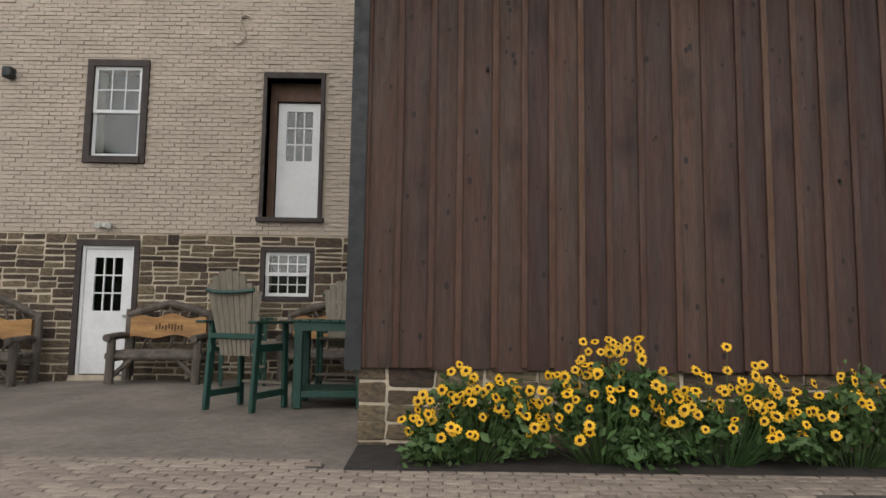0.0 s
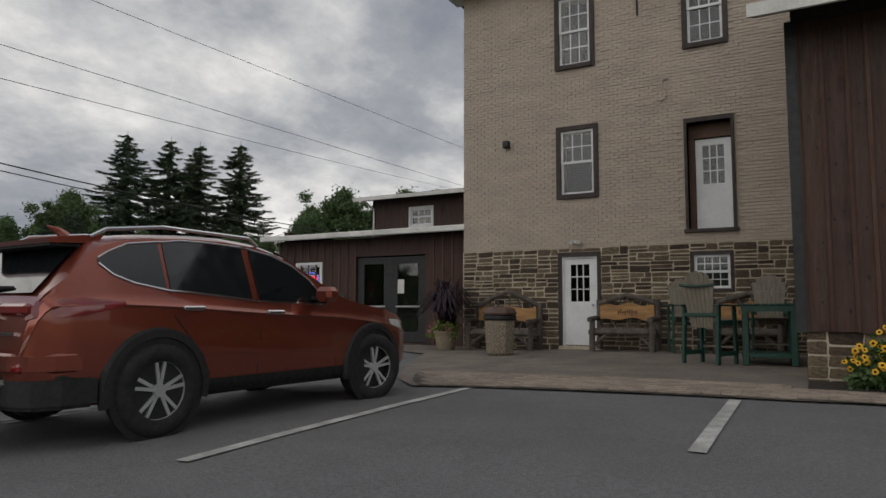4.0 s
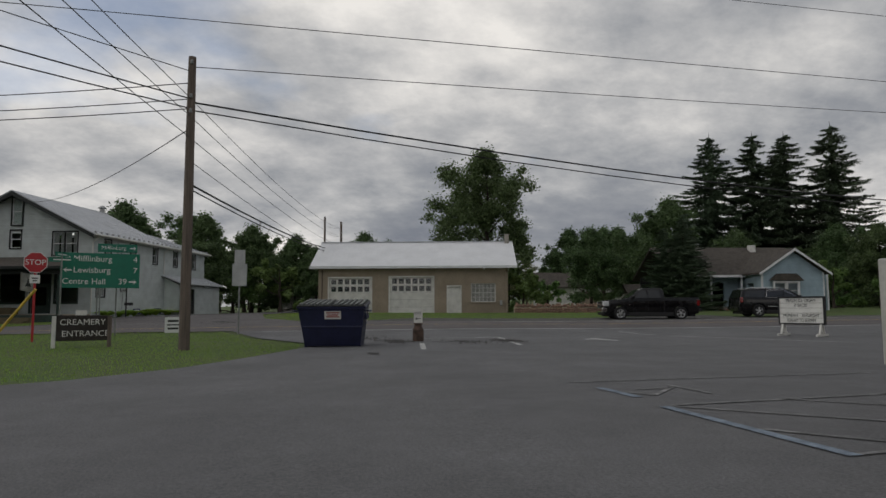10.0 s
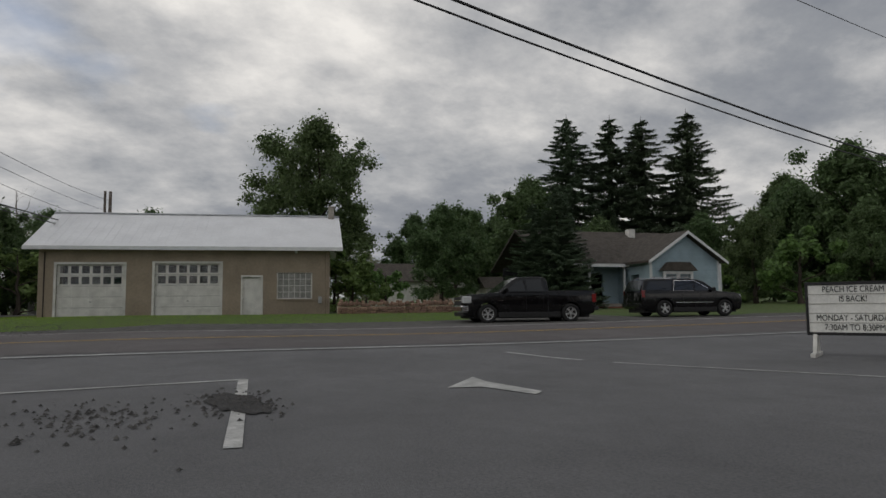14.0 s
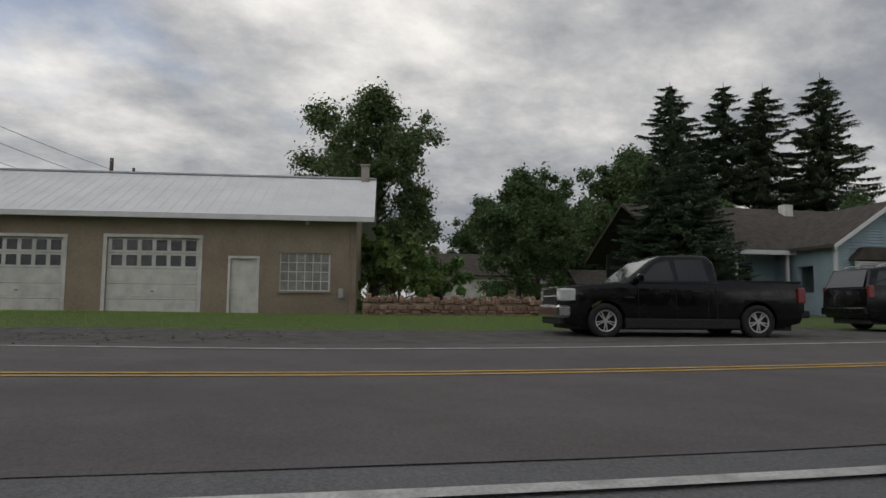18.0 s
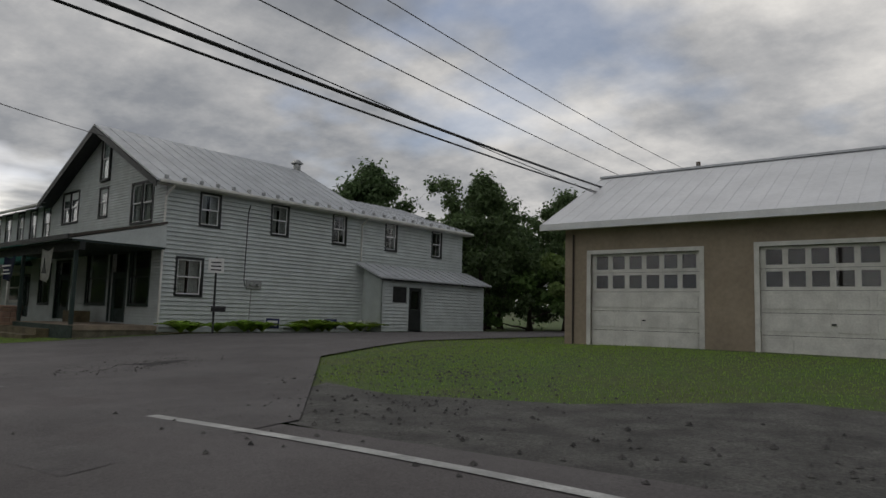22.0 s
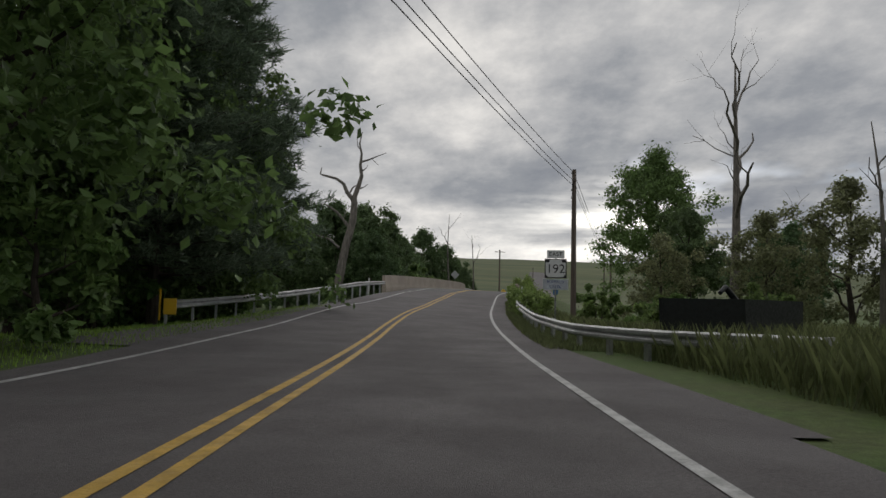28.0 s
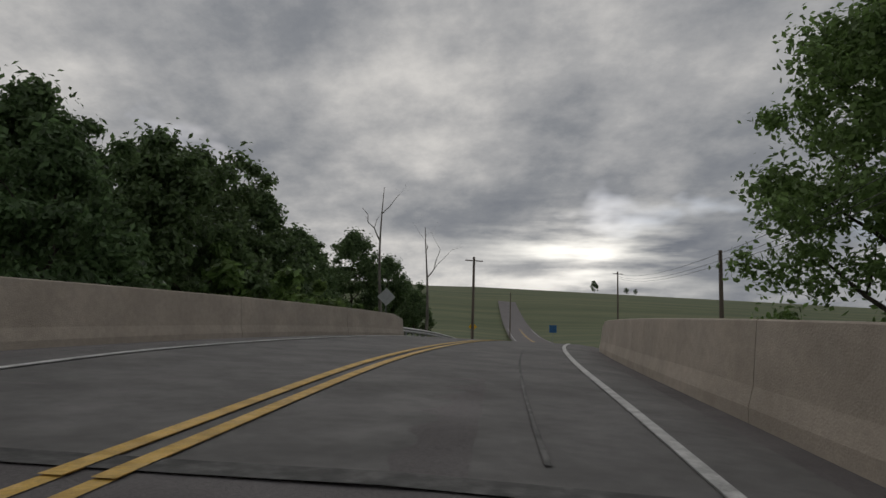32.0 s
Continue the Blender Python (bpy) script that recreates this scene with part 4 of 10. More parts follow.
part("downspout", rod([(-7.9, 5.62, 5.5), (-7.75, 6.0, 5.3), (-7.7, 6.25, 5.2), (-7.7, 6.25, 4.1)], 0.045, 8), OLD_WHITE, shed)
part("upper_back", boxed(-7.8, 0, 9.3, 9.5, 3.5, 6.1), BOARD, shed)
part("upper_side", boxed(-7.8, -7.6, 6.5, 9.3, 4.0, 5.7), BOARD, shed)

# ---- the block garage ----
GM = pose(-55.9, 5.7, 0, 0, 0, 73)
gar = thing("garage", GM, "tan block garage with a white metal roof", "building")
GD1, GD2, GDM, GWN = (-6.86, -3.55, 0.62, 3.55), (-1.98, 1.42, 0.62, 3.6), (2.62, 3.62, 0.6, 2.85), (4.47, 6.42, 1.62, 3.1)
part("wall", holed(bmesh.new(), -7.75, 7.4, 0.3, 4.4, 0, 0.25, [GD1, GD2, GDM, GWN]), BLOCK, gar)
bm = bmesh.new()
for x0, x1 in ((-7.75, -7.5), (7.15, 7.4)):
    prism(bm, [(0.25, 0.3), (8.0, 0.3), (8.0, 4.4), (4.0, 6.6), (0.25, 4.5)], "x", x0, x1)
box(bm, -7.5, 7.15, 7.75, 8.0, 0.3, 4.4)
part("side_wall", bm, BLOCK, gar)
# added near-black sheet, painted shade seen through the garage panes
part("inner_back", boxed(-7.5, 7.15, 3.0, 3.1, 0.3, 4.3), ROOM_SHADE, gar)
for s, y0, y1 in ((1, -0.55, 4.0), (-1, 8.55, 4.0)):
    bm = bmesh.new()
    prism(bm, [(y0, 4.42), (y1, 6.74), (y1, 6.82), (y0, 4.5)], "x", -8.35, 8.1)
    slope_ = part("roof_slope", bm, WHITE_ROOF, gar, "white ribbed metal roof sheet")
    rib = bmesh.new()
    prism(rib, [(y0, 4.5), (y1, 6.82), (y1, 6.833), (y0, 4.513)], "x", 0, 0.022)
    rib = finish(rib, "roof_rib", WHITE_ROOF)
    for k in range(37):
        part("roof_rib", rib, None, slope_).matrix_basis = pose(-8.3 + k * 0.455, 0, 0)
part("fascia", boxed(-8.36, 8.11, -0.6, -0.55, 4.3, 4.5), WHITE_PAINT, gar)
part("soffit", boxed(-8.3, 8.05, -0.55, 0.0, 4.36, 4.41), OLD_WHITE, gar)
part("ridge_cap", boxed(-8.35, 8.1, 3.85, 4.15, 6.8, 6.87), METAL_ROOF, gar)
part("chimney", boxed(7.42, 7.78, 3.62, 3.98, 5.5, 7.36, bev=0.02), CONCRETE, gar, "small grey block chimney")
part("chimney_cap", boxed(7.38, 7.82, 3.58, 4.02, 7.36, 7.44, bev=0.015), CONCRETE, gar)
for gd in (GD1, GD2):
    x0, x1, z0, z1 = gd
    t = bmesh.new()
    for a in ((x0 - 0.13, x0, z0, z1 + 0.12), (x1, x1 + 0.13, z0, z1 + 0.12), (x0, x1, z1, z1 + 0.12)):
        box(t, a[0], a[1], -0.03, 0.2, a[2], a[3])
    d = part("garage_door", t, OLD_WHITE, gar, "white panelled roll-up garage door")
    n_pan, zb = 5, z0 + 0.03
    hp = (z1 - zb) / n_pan
    for r in range(n_pan):
        za = zb + r * hp
        if r >= 3:
            q = 6
            wpx = (x1 - x0 - 0.12) / q
            rect = [(x0 + 0.06 + wpx * c + 0.07, x0 + 0.06 + wpx * (c + 1) - 0.07, za + 0.1, za + hp - 0.08) for c in range(q)]
            part("glazed_panel", holed(bmesh.new(), x0, x1, za + 0.006, za + hp - 0.006, 0.12, 0.16, rect), OLD_WHITE, d)
            for rc in rect:
                g = part("pane", boxed(rc[0], rc[1], 0.135, 0.14, rc[2], rc[3]), GLASS, d)
                g.visible_shadow = False
        else:
            bm = boxed(x0, x1, 0.12, 0.16, za + 0.006, za + hp - 0.006)
            for c in range(4):
                wp = (x1 - x0) / 4
                box(bm, x0 + wp * c + 0.08, x0 + wp * (c + 1) - 0.08, 0.105, 0.12, za + 0.1, za + hp - 0.1, bev=0.01)
            part("panel", bm, OLD_WHITE, d)
    part("door_handle", boxed((x0 + x1) / 2 - 0.05, (x0 + x1) / 2 + 0.05, 0.08, 0.105, zb + hp * 1.5, zb + hp * 1.5 + 0.04), BLACK_TRIM, d)
t = bmesh.new()
for a in ((GDM[0] - 0.09, GDM[0], GDM[2], GDM[3] + 0.1), (GDM[1], GDM[1] + 0.09, GDM[2], GDM[3] + 0.1), (GDM[0], GDM[1], GDM[3], GDM[3] + 0.1)):
    box(t, a[0], a[1], -0.03, 0.2, a[2], a[3])
part("door_frame", t, OLD_WHITE, gar)
door_leaf(gar, GDM[0], GDM[1], GDM[2], GDM[3], 0.1, glazed=(0, 0), material=OLD_WHITE, knob_left=True)
w = part("window", holed(bmesh.new(), GWN[0], GWN[1], GWN[2], GWN[3], 0.06, 0.1, [(GWN[0] + 0.05 + c * 0.31, GWN[0] + 0.02 + (c + 1) * 0.31, GWN[2] + 0.05 + r * 0.36, GWN[2] + 0.02 + (r + 1) * 0.36) for c in range(6) for r in range(4)]), OLD_WHITE, gar, "white steel window with many small panes")
for c in range(6):
    for r in range(4):
        part("pane", boxed(GWN[0] + 0.05 + c * 0.31, GWN[0] + 0.02 + (c + 1) * 0.31, 0.075, 0.08, GWN[2] + 0.05 + r * 0.36, GWN[2] + 0.02 + (r + 1) * 0.36), mat("dusty_pane", (0.30, 0.30, 0.28), 0.25, 0.3, 2, 0, 20), w)
part("window_sill", boxed(GWN[0] - 0.06, GWN[1] + 0.06, -0.06, 0.1, GWN[2] - 0.08, GWN[2]), BLOCK, gar)
part("flood_lamp", boxed(5.45, 5.6, -0.3, -0.12, 4.18, 4.32, bev=0.03), OLD_WHITE, gar)
part("conduit", rod([(7.2, -0.03, 0.6), (7.2, -0.03, 4.3)], 0.035, 8), BLOCK, gar)
part("conduit", rod([(-7.45, -0.03, 0.6), (-7.45, -0.03, 4.2)], 0.03, 8), DARK_TRIM, gar)
part("electric_meter", boxed(6.75, 6.95, -0.12, 0, 1.35, 1.75, bev=0.02), GALV, gar)
part("threshold_slab", boxed(-4.4, 2.0, -2.2, 0.0, 0.35, 0.53), CONCRETE, gar, "broken concrete slab before the doors")

# ---- the clapboard store ----
house = thing("store_house", HM, "pale grey clapboard store with a gabled front", "building")
FZ, EZ = 0.55, 6.85




TURN = pose(0, 0, 0, 0, 0, 90)
SW = [(1.57, 2.42, 5.15, 6.48), (5.22, 6.08, 5.15, 6.5), (8.98, 9.76, 5.12, 6.55), (12.77, 13.55, 5.12, 6.55), (16.67, 17.43, 5.06, 6.53), (0.65, 1.75, 2.12, 3.6)]
FW = [(-6.33, -5.55, 7.5, 9.5), (-3.08, -2.18, 5.22, 6.9), (-2.1, -1.19, 5.22, 6.9), (-6.43, -5.62, 5.75, 7.05), (-10.82, -9.93, 5.72, 7.2), (-9.85, -8.92, 5.72, 7.2)]
LW = [(x0, x0 + 0.85, 5.1, 6.68) for x0 in (-21.15, -19.3, -17.22, -15.3, -13.35)]
PW = [(-7.2, -5.15, 1.65, 4.0), (-4.65, -3.15, 0.85, 3.9), (-2.75, -1.05, 1.65, 4.0), (-10.9, -9.3, 0.85, 3.7), (-13.2, -11.8, 1.6, 3.6), (-18.2, -16.2, 1.7, 3.2), (-21.3, -19.2, 1.7, 3.2), (-15.6, -14.7, 0.85, 3.1)]
DARKGREEN = mat("dark_green_trim", (0.015, 0.035, 0.03), 0.6, 0.2, 4, 0.2, 30)
# side wall, in its own turned axes
sw = part("side_wall", holed(bmesh.new(), 0.02, 19.5, FZ - 0.3, EZ, 0.0, 0.2, SW), SIDING, house)
sw.matrix_basis = TURN
tw_ = part("siding", clapboard(bmesh.new(), 0.0, 19.52, FZ, EZ, 0.0, [(o[0] - 0.1, o[1] + 0.1, o[2] - 0.1, o[3] + 0.1) for o in SW], 0.18), SIDING, sw)
for k, o in enumerate(SW):
    window(sw, *o, -0.02, BLACK_TRIM, 0.1, cols=2, rows=1, curtain=k in (0, 1, 5))
# front wall
fr = part("front_wall", holed(bmesh.new(), -22.1, 0.0, FZ - 0.3, EZ, 0.02, 0.22, FW[1:] + LW + PW), SIDING, house)
bm = bmesh.new()
prism(bm, [(-12.0, EZ), (0, EZ), (-6.0, 9.85)], "y", 0.02, 0.2)
part("gable_backing", bm, SIDING, fr)


def under_gable(x0, x1, z):
    if z < EZ:
        return x0, x1
    s = (z - EZ) / 3.0 * 6.0
    return -12.0 + s, 0.0 - s


part("siding", clapboard(bmesh.new(), -22.1, 0.0, FZ + 0.2, 9.8, 0.02, [(o[0] - 0.1, o[1] + 0.1, o[2] - 0.1, o[3] + 0.1) for o in FW + LW + PW], top=under_gable), SIDING, fr)
for k, o in enumerate(FW + LW):
    window(fr, *o, 0.0 if k else -0.08, BLACK_TRIM, 0.1, cols=1, rows=1, curtain=k in (1, 2, 4, 5, 7, 9))
for k, o in enumerate(PW):
    if o[2] < 1.0:
        t = bmesh.new()
        for a in ((o[0] - 0.1, o[0], o[2], o[3] + 0.1), (o[1], o[1] + 0.1, o[2], o[3] + 0.1), (o[0], o[1], o[3], o[3] + 0.1)):
            box(t, a[0], a[1], -0.05, 0.15, a[2], a[3])
        part("door_frame", t, DARKGREEN, fr)
        part("transom", boxed(o[0], o[1], 0.08, 0.14, 3.0, 3.08), DARKGREEN, fr)
        door_leaf(fr, o[0] + 0.02, o[1] - 0.02, o[2], 3.0, 0.08, glazed=(0.28, 0.9), cols=1, rows=1, material=DARKGREEN)
    else:
        window(fr, *o, 0.0, DARKGREEN if k < 5 else OLD_WHITE, 0.1, sash=BLACK_TRIM if k < 5 else OLD_WHITE, cols=2, rows=1)
# far walls; added near-black floor and walls paint the shade of the rooms
part("rear_wall", boxed(-22.1, 0, 19.3, 19.5, FZ - 0.3, EZ), SIDING, house)
part("south_wall", boxed(-22.1, -21.9, 0.22, 19.3, FZ - 0.3, EZ), SIDING, house)
part("inner_floor", boxed(-21.8, -0.25, 0.3, 19.2, 4.2, 4.4), ROOM_SHADE, house)
part("inner_wall", boxed(-21.8, -0.25, 3.0, 3.1, FZ, 6.8), ROOM_SHADE, house)
part("inner_side_wall", boxed(-3.0, -2.9, 3.2, 19.0, FZ, 6.8), ROOM_SHADE, house)
part("stone_sill", boxed(-22.0, 0.01, 0.03, 19.4, 0.0, FZ - 0.02), MORTAR, house)


# roofs: main gable (ridge runs back), lower rear gable, long south wing
def slope(name, a, b, y0, y1, material, ribs=0.6, t=0.07):
    """A roof slope from eave (x, z) a to ridge b between y0 and y1."""
    bm = bmesh.new()
    prism(bm, [a, b, (b[0], b[1] + t), (a[0], a[1] + t)], "y", y0, y1)
    n = int((y1 - y0) / ribs)
    sl = part(name, bm, material, house)
    rib = bmesh.new()
    prism(rib, [(a[0], a[1] + t), (b[0], b[1] + t), (b[0], b[1] + t + 0.03), (a[0], a[1] + t + 0.03)], "y", -0.015, 0.015)
    rib = finish(rib, "roof_rib", material)
    for k in range(n + 1):
        part("roof_rib", rib, None, sl).matrix_basis = pose(0, y0 + (y1 - y0) * k / n, 0)
    return sl


slope("roof_slope", (0.5, EZ - 0.2), (-6.0, 9.95), -0.7, 11.2, METAL_ROOF)
slope("roof_slope", (-12.4, EZ - 0.1), (-6.0, 9.95), -0.7, 11.2, METAL_ROOF)
slope("rear_roof_slope", (0.5, EZ - 0.2), (-6.0, 8.75), 11.2, 20.0, METAL_ROOF)
slope("rear_roof_slope", (-12.4, EZ - 0.2), (-6.0, 8.75), 11.2, 20.0, METAL_ROOF)
bm = bmesh.new()
prism(bm, [(-0.6, EZ - 0.05), (4.5, 8.6), (9.8, EZ - 0.05), (9.8, EZ + 0.03), (4.5, 8.7), (-0.6, EZ + 0.03)], "x", -22.6, -12.0)
part("wing_roof", bm, METAL_ROOF, house)
bm = bmesh.new()
prism(bm, [(0.2, EZ), (4.5, 8.58), (9.4, EZ)], "x", -22.05, -21.9)
part("wing_gable", bm, SIDING, house)
bm = bmesh.new()
prism(bm, [(-12.0, EZ), (-6.0, 8.65), (0, EZ)], "y", 19.3, 19.45)
part("rear_gable", bm, SIDING, house)
# black rakes, eave boards, gutters, downspouts, snow guards
for a, b in (((0.5, EZ - 0.22), (-6.0, 9.93)), ((-12.4, EZ - 0.12), (-6.0, 9.93))):
    bm = bmesh.new()
    prism(bm, [a, b, (b[0], b[1] - 0.3), (a[0], a[1] - 0.26)], "y", -0.74, -0.7)
    prism(bm, [(a[0], a[1] - 0.03), (b[0], b[1] - 0.03), (b[0], b[1] - 0.06), (a[0], a[1] - 0.06)], "y", -0.7, 0.0)
    part("rake_board", bm, BLACK_TRIM, house, "black gable rake board")
part("gutter", boxed(0.46, 0.6, -0.6, 20.0, EZ - 0.26, EZ - 0.12, bev=0.03), OLD_WHITE, house)
part("eave_board", boxed(0.0, 0.46, -0.6, 20.0, EZ - 0.28, EZ - 0.22), OLD_WHITE, house)
part("wing_gutter", boxed(-22.6, -12.2, -0.72, -0.58, EZ - 0.14, EZ, bev=0.03), OLD_WHITE, house)
part("downspout", rod([(0.5, 0.15, EZ - 0.2), (0.3, 0.0, EZ - 0.5), (0.08, -0.06, EZ - 0.7), (0.08, -0.06, FZ)], 0.05, 8), OLD_WHITE, house)
part("downspout", rod([(0.5, 10.95, EZ - 0.2), (0.3, 10.95, EZ - 0.45), (0.08, 10.9, EZ - 0.6), (0.08, 10.9, 4.3)], 0.05, 8), OLD_WHITE, house)
for k in range(26):
    part("snow_guard", boxed(0.28, 0.42, -0.3 + k * 0.78, -0.18 + k * 0.78, EZ - 0.04, EZ + 0.1), GALV, house)
part("chimney", rod([(-6.0, 11.0, 8.7), (-6.0, 11.0, 10.3)], [0.22, 0.22], 12), GALV, house, "round metal flue with a cap")
k = lathe([(0.1, 0), (0.36, 0.05), (0.36, 0.12), (0.3, 0.16), (0.12, 0.3)], 14)
bmesh.ops.transform(k, matrix=pose(-6, 11, 10.3), verts=k.verts)
part("flue_cap", k, GALV, house)
# shed-roofed annex on the side
ann = part("annex", bmesh.new(), SIDING, house)
bm = bmesh.new()
prism(bm, [(0.02, FZ), (1.5, FZ), (1.5, 3.3), (0.02, 3.95)], "y", 11.17, 11.32)
prism(bm, [(0.02, FZ), (1.5, FZ), (1.5, 3.3), (0.02, 3.95)], "y", 19.72, 19.87)
holes = [(13.2, 14.22, 0.7, 3.02), (11.95, 13.05, 2.15, 3.02)]
tmp = holed(bmesh.new(), 11.17, 19.87, FZ + 0.15, 3.3, -0.01, 0.14, holes)
bmesh.ops.transform(tmp, matrix=Matrix.Translation((1.5, 0, 0)) @ TURN, verts=tmp.verts)
me_t = bpy.data.meshes.new("annex_front")
tmp.to_mesh(me_t)
tmp.free()
me_t.materials.append(SIDING)
bm.to_mesh(ann.data)
bm.free()
part("annex_front", me_t, None, ann)
af = part("annex_siding", clapboard(bmesh.new(), 11.17, 19.87, FZ + 0.1, 3.3, -0.01, [(h[0] - 0.05, h[1] + 0.05, h[2] - 0.05, h[3] + 0.05) for h in holes], 0.18), SIDING, ann)
af.matrix_basis = Matrix.Translation((1.5, 0, 0)) @ TURN
ad = door_leaf(af, 13.22, 14.2, 0.7, 3.0, 0.03, glazed=(0.5, 0.92), cols=1, rows=1, material=BLACK_TRIM)
ad.parent = ann
ad.matrix_basis = af.matrix_basis
aw = part("annex_window", boxed(11.98, 13.02, 0.03, 0.05, 2.18, 3.0), mat("dark_boarded_window", (0.03, 0.03, 0.032), 0.4, 0.3, 4), ann)
aw.matrix_basis = af.matrix_basis
part("annex_base", boxed(1.42, 1.56, 15.5, 19.87, 0.2, FZ + 0.15), CONCRETE, ann)
bm = bmesh.new()
prism(bm, [(-0.02, 4.16), (1.95, 3.36), (1.95, 3.44), (-0.02, 4.24)], "y", 10.6, 20.15)
part("annex_roof", bm, METAL_ROOF, ann, "white metal shed roof")
rib = bmesh.new()
prism(rib, [(-0.02, 4.24), (1.95, 3.44), (1.95, 3.47), (-0.02, 4.27)], "y", 0, 0.03)
rib = finish(rib, "annex_roof_rib", METAL_ROOF)
for k in range(16):
    part("annex_roof_rib", rib, None, ann).matrix_basis = pose(0, 10.65 + k * 0.62, 0)
# electric meters and cable
mt = part("electric_meter", boxed(0.02, 0.14, 3.95, 4.75, 2.5, 2.9, bev=0.02), GALV, house, "grey twin electric meter box")
for yy in (4.15, 4.5):
    k = lathe([(0.09, 0), (0.1, 0.08), (0.06, 0.14)], 14)
    bmesh.ops.transform(k, matrix=pose(0.14, yy, 2.7, 0, 90, 0), verts=k.verts)
    part("meter_dial", k, GALV, mt)
part("service_cable", rod([(0.12, 3.95, 6.3), (0.05, 3.9, 6.0), (0.05, 3.85, 2.9), (0.05, 3.9, 2.6)], 0.02, 6), BLACK_TRIM, house)
part("service_pipe", rod([(0.06, 4.25, 2.5), (0.06, 4.2, FZ)], 0.025, 6), GALV, house)

# ---- porch of the store ----
porch = thing("porch", HM, "open wooden porch with a low-pitched roof on posts", "porch")
part("deck", boxed(-6.1, 0.1, -3.3, -0.03, 0.62, 0.8), mat("worn_tan_deck", (0.36, 0.29, 0.22), 0.85, 0.2, 2, 0.3, 40, stain=0.3), porch)
part("deck_base", boxed(-6.05, 0.05, -3.28, -0.05, -0.15, 0.62), mat("mossy_concrete", (0.2, 0.18, 0.13), 0.9, 0.3, 2, 0.5, 30, stain=0.4), porch)
part("deck_face", boxed(-6.1, 0.1, -3.34, -3.3, 0.2, 0.78), mat("green_fascia", (0.035, 0.06, 0.05), 0.8, 0.25, 4, 0.3, 30), porch)
part("step", boxed(-6.1, -2.0, -3.8, -3.34, 0.1, 0.6), mat("mossy_step", (0.19, 0.155, 0.09), 0.9, 0.3, 2.5, 0.5, 30, stain=0.4), porch)
part("step", boxed(-6.1, -2.0, -4.25, -3.8, 0.05, 0.36), mat("mossy_step", (0.19, 0.155, 0.09), 0.9, 0.3, 2.5, 0.5, 30, stain=0.4), porch)
bm = bmesh.new()
prism(bm, [(-3.75, 4.02), (-0.02, 4.95), (-0.02, 5.05), (-3.75, 4.12)], "x", -11.4, 0.3)
part("porch_roof", bm, SHINGLE, porch)
bm = bmesh.new()
prism(bm, [(-3.7, 3.98), (-0.02, 3.98), (-0.02, 4.93)], "x", 0.18, 0.26)
part("porch_gable", bm, SIDING, porch, "pale panel closing the porch roof end")
part("porch_ceiling", boxed(-11.3, 0.2, -3.6, -0.03, 3.9, 3.97), DARKGREEN, porch)
part("porch_beam", boxed(-11.3, 0.2, -3.3, -3.12, 3.6, 3.9), BLACK_TRIM, porch)
part("porch_fascia", boxed(-11.4, 0.3, -3.8, -3.74, 3.96, 4.14), BLACK_TRIM, porch)
for x in (-0.35, -5.85, -9.75):
    part("post", boxed(x - 0.07, x + 0.07, -3.28, -3.14, 0.25 if x < -9 else 0.8, 3.6, bev=0.012), DARKGREEN, porch)
part("post_drain", rod([(-9.6, -3.36, 0.3), (-9.6, -3.36, 3.7)], 0.04, 8), OLD_WHITE, porch, "white rain pipe beside the post")
part("stairs_block", boxed(-6.0, -5.1, -1.4, -0.6, 0.8, 1.3), mat("mossy_step", (0.19, 0.155, 0.09), 0.9, 0.3, 2.5, 0.5, 30, stain=0.4), porch)
# rubble pier, stone by stone
rb = random.Random(3)
PINK = mat("pink_sandstone", (0.36, 0.23, 0.17), 0.9, 0.2, 5, 0.6, 30, rnd=0.28)
pier = thing("stone_pier", HM, "low pier of squared pinkish stone blocks", "stone wall")
part("core", boxed(-9.0, -6.2, -3.75, -3.0, 0.05, 1.36), MORTAR, pier)
z = 0.08
while z < 1.34:
    h = rb.choice((0.13, 0.16, 0.2, 0.24))
    h = min(h, 1.4 - z)
    x = -9.05
    while x < -6.2:
        w = min(rb.uniform(0.2, 0.55), -6.15 - x)
        if w > 0.08:
            part("stone_block", boxed(x + 0.008, x + w - 0.008, -3.79 - rb.uniform(0, 0.04), -3.5, z + 0.008, z + h - 0.008, bev=0.015), PINK, pier)
        x += w
    y = -3.75
    while y < -3.05:
        w = min(rb.uniform(0.22, 0.45), -3.0 - y)
        if w > 0.08:
            for xx in (-9.06, -6.24):
                part("stone_block", boxed(xx, xx + 0.1, y + 0.008, y + w - 0.008, z + 0.008, z + h - 0.008, bev=0.015), PINK, pier)
        y += w
    z += h
for x in (-9.1, -8.4, -7.62, -6.9):
    part("cap_stone", boxed(x, x + 0.7, -3.85, -2.95, 1.36, 1.43 + rb.uniform(0, 0.03), bev=0.02), PINK, pier)
for x, z in ((-6.9, 0.3), (-6.45, 0.22), (-7.3, 0.16)):
    part("fallen_stone", boxed(x, x + 0.36, -4.2, -3.85, 0.02, 0.1 + z, bev=0.03), PINK, pier)
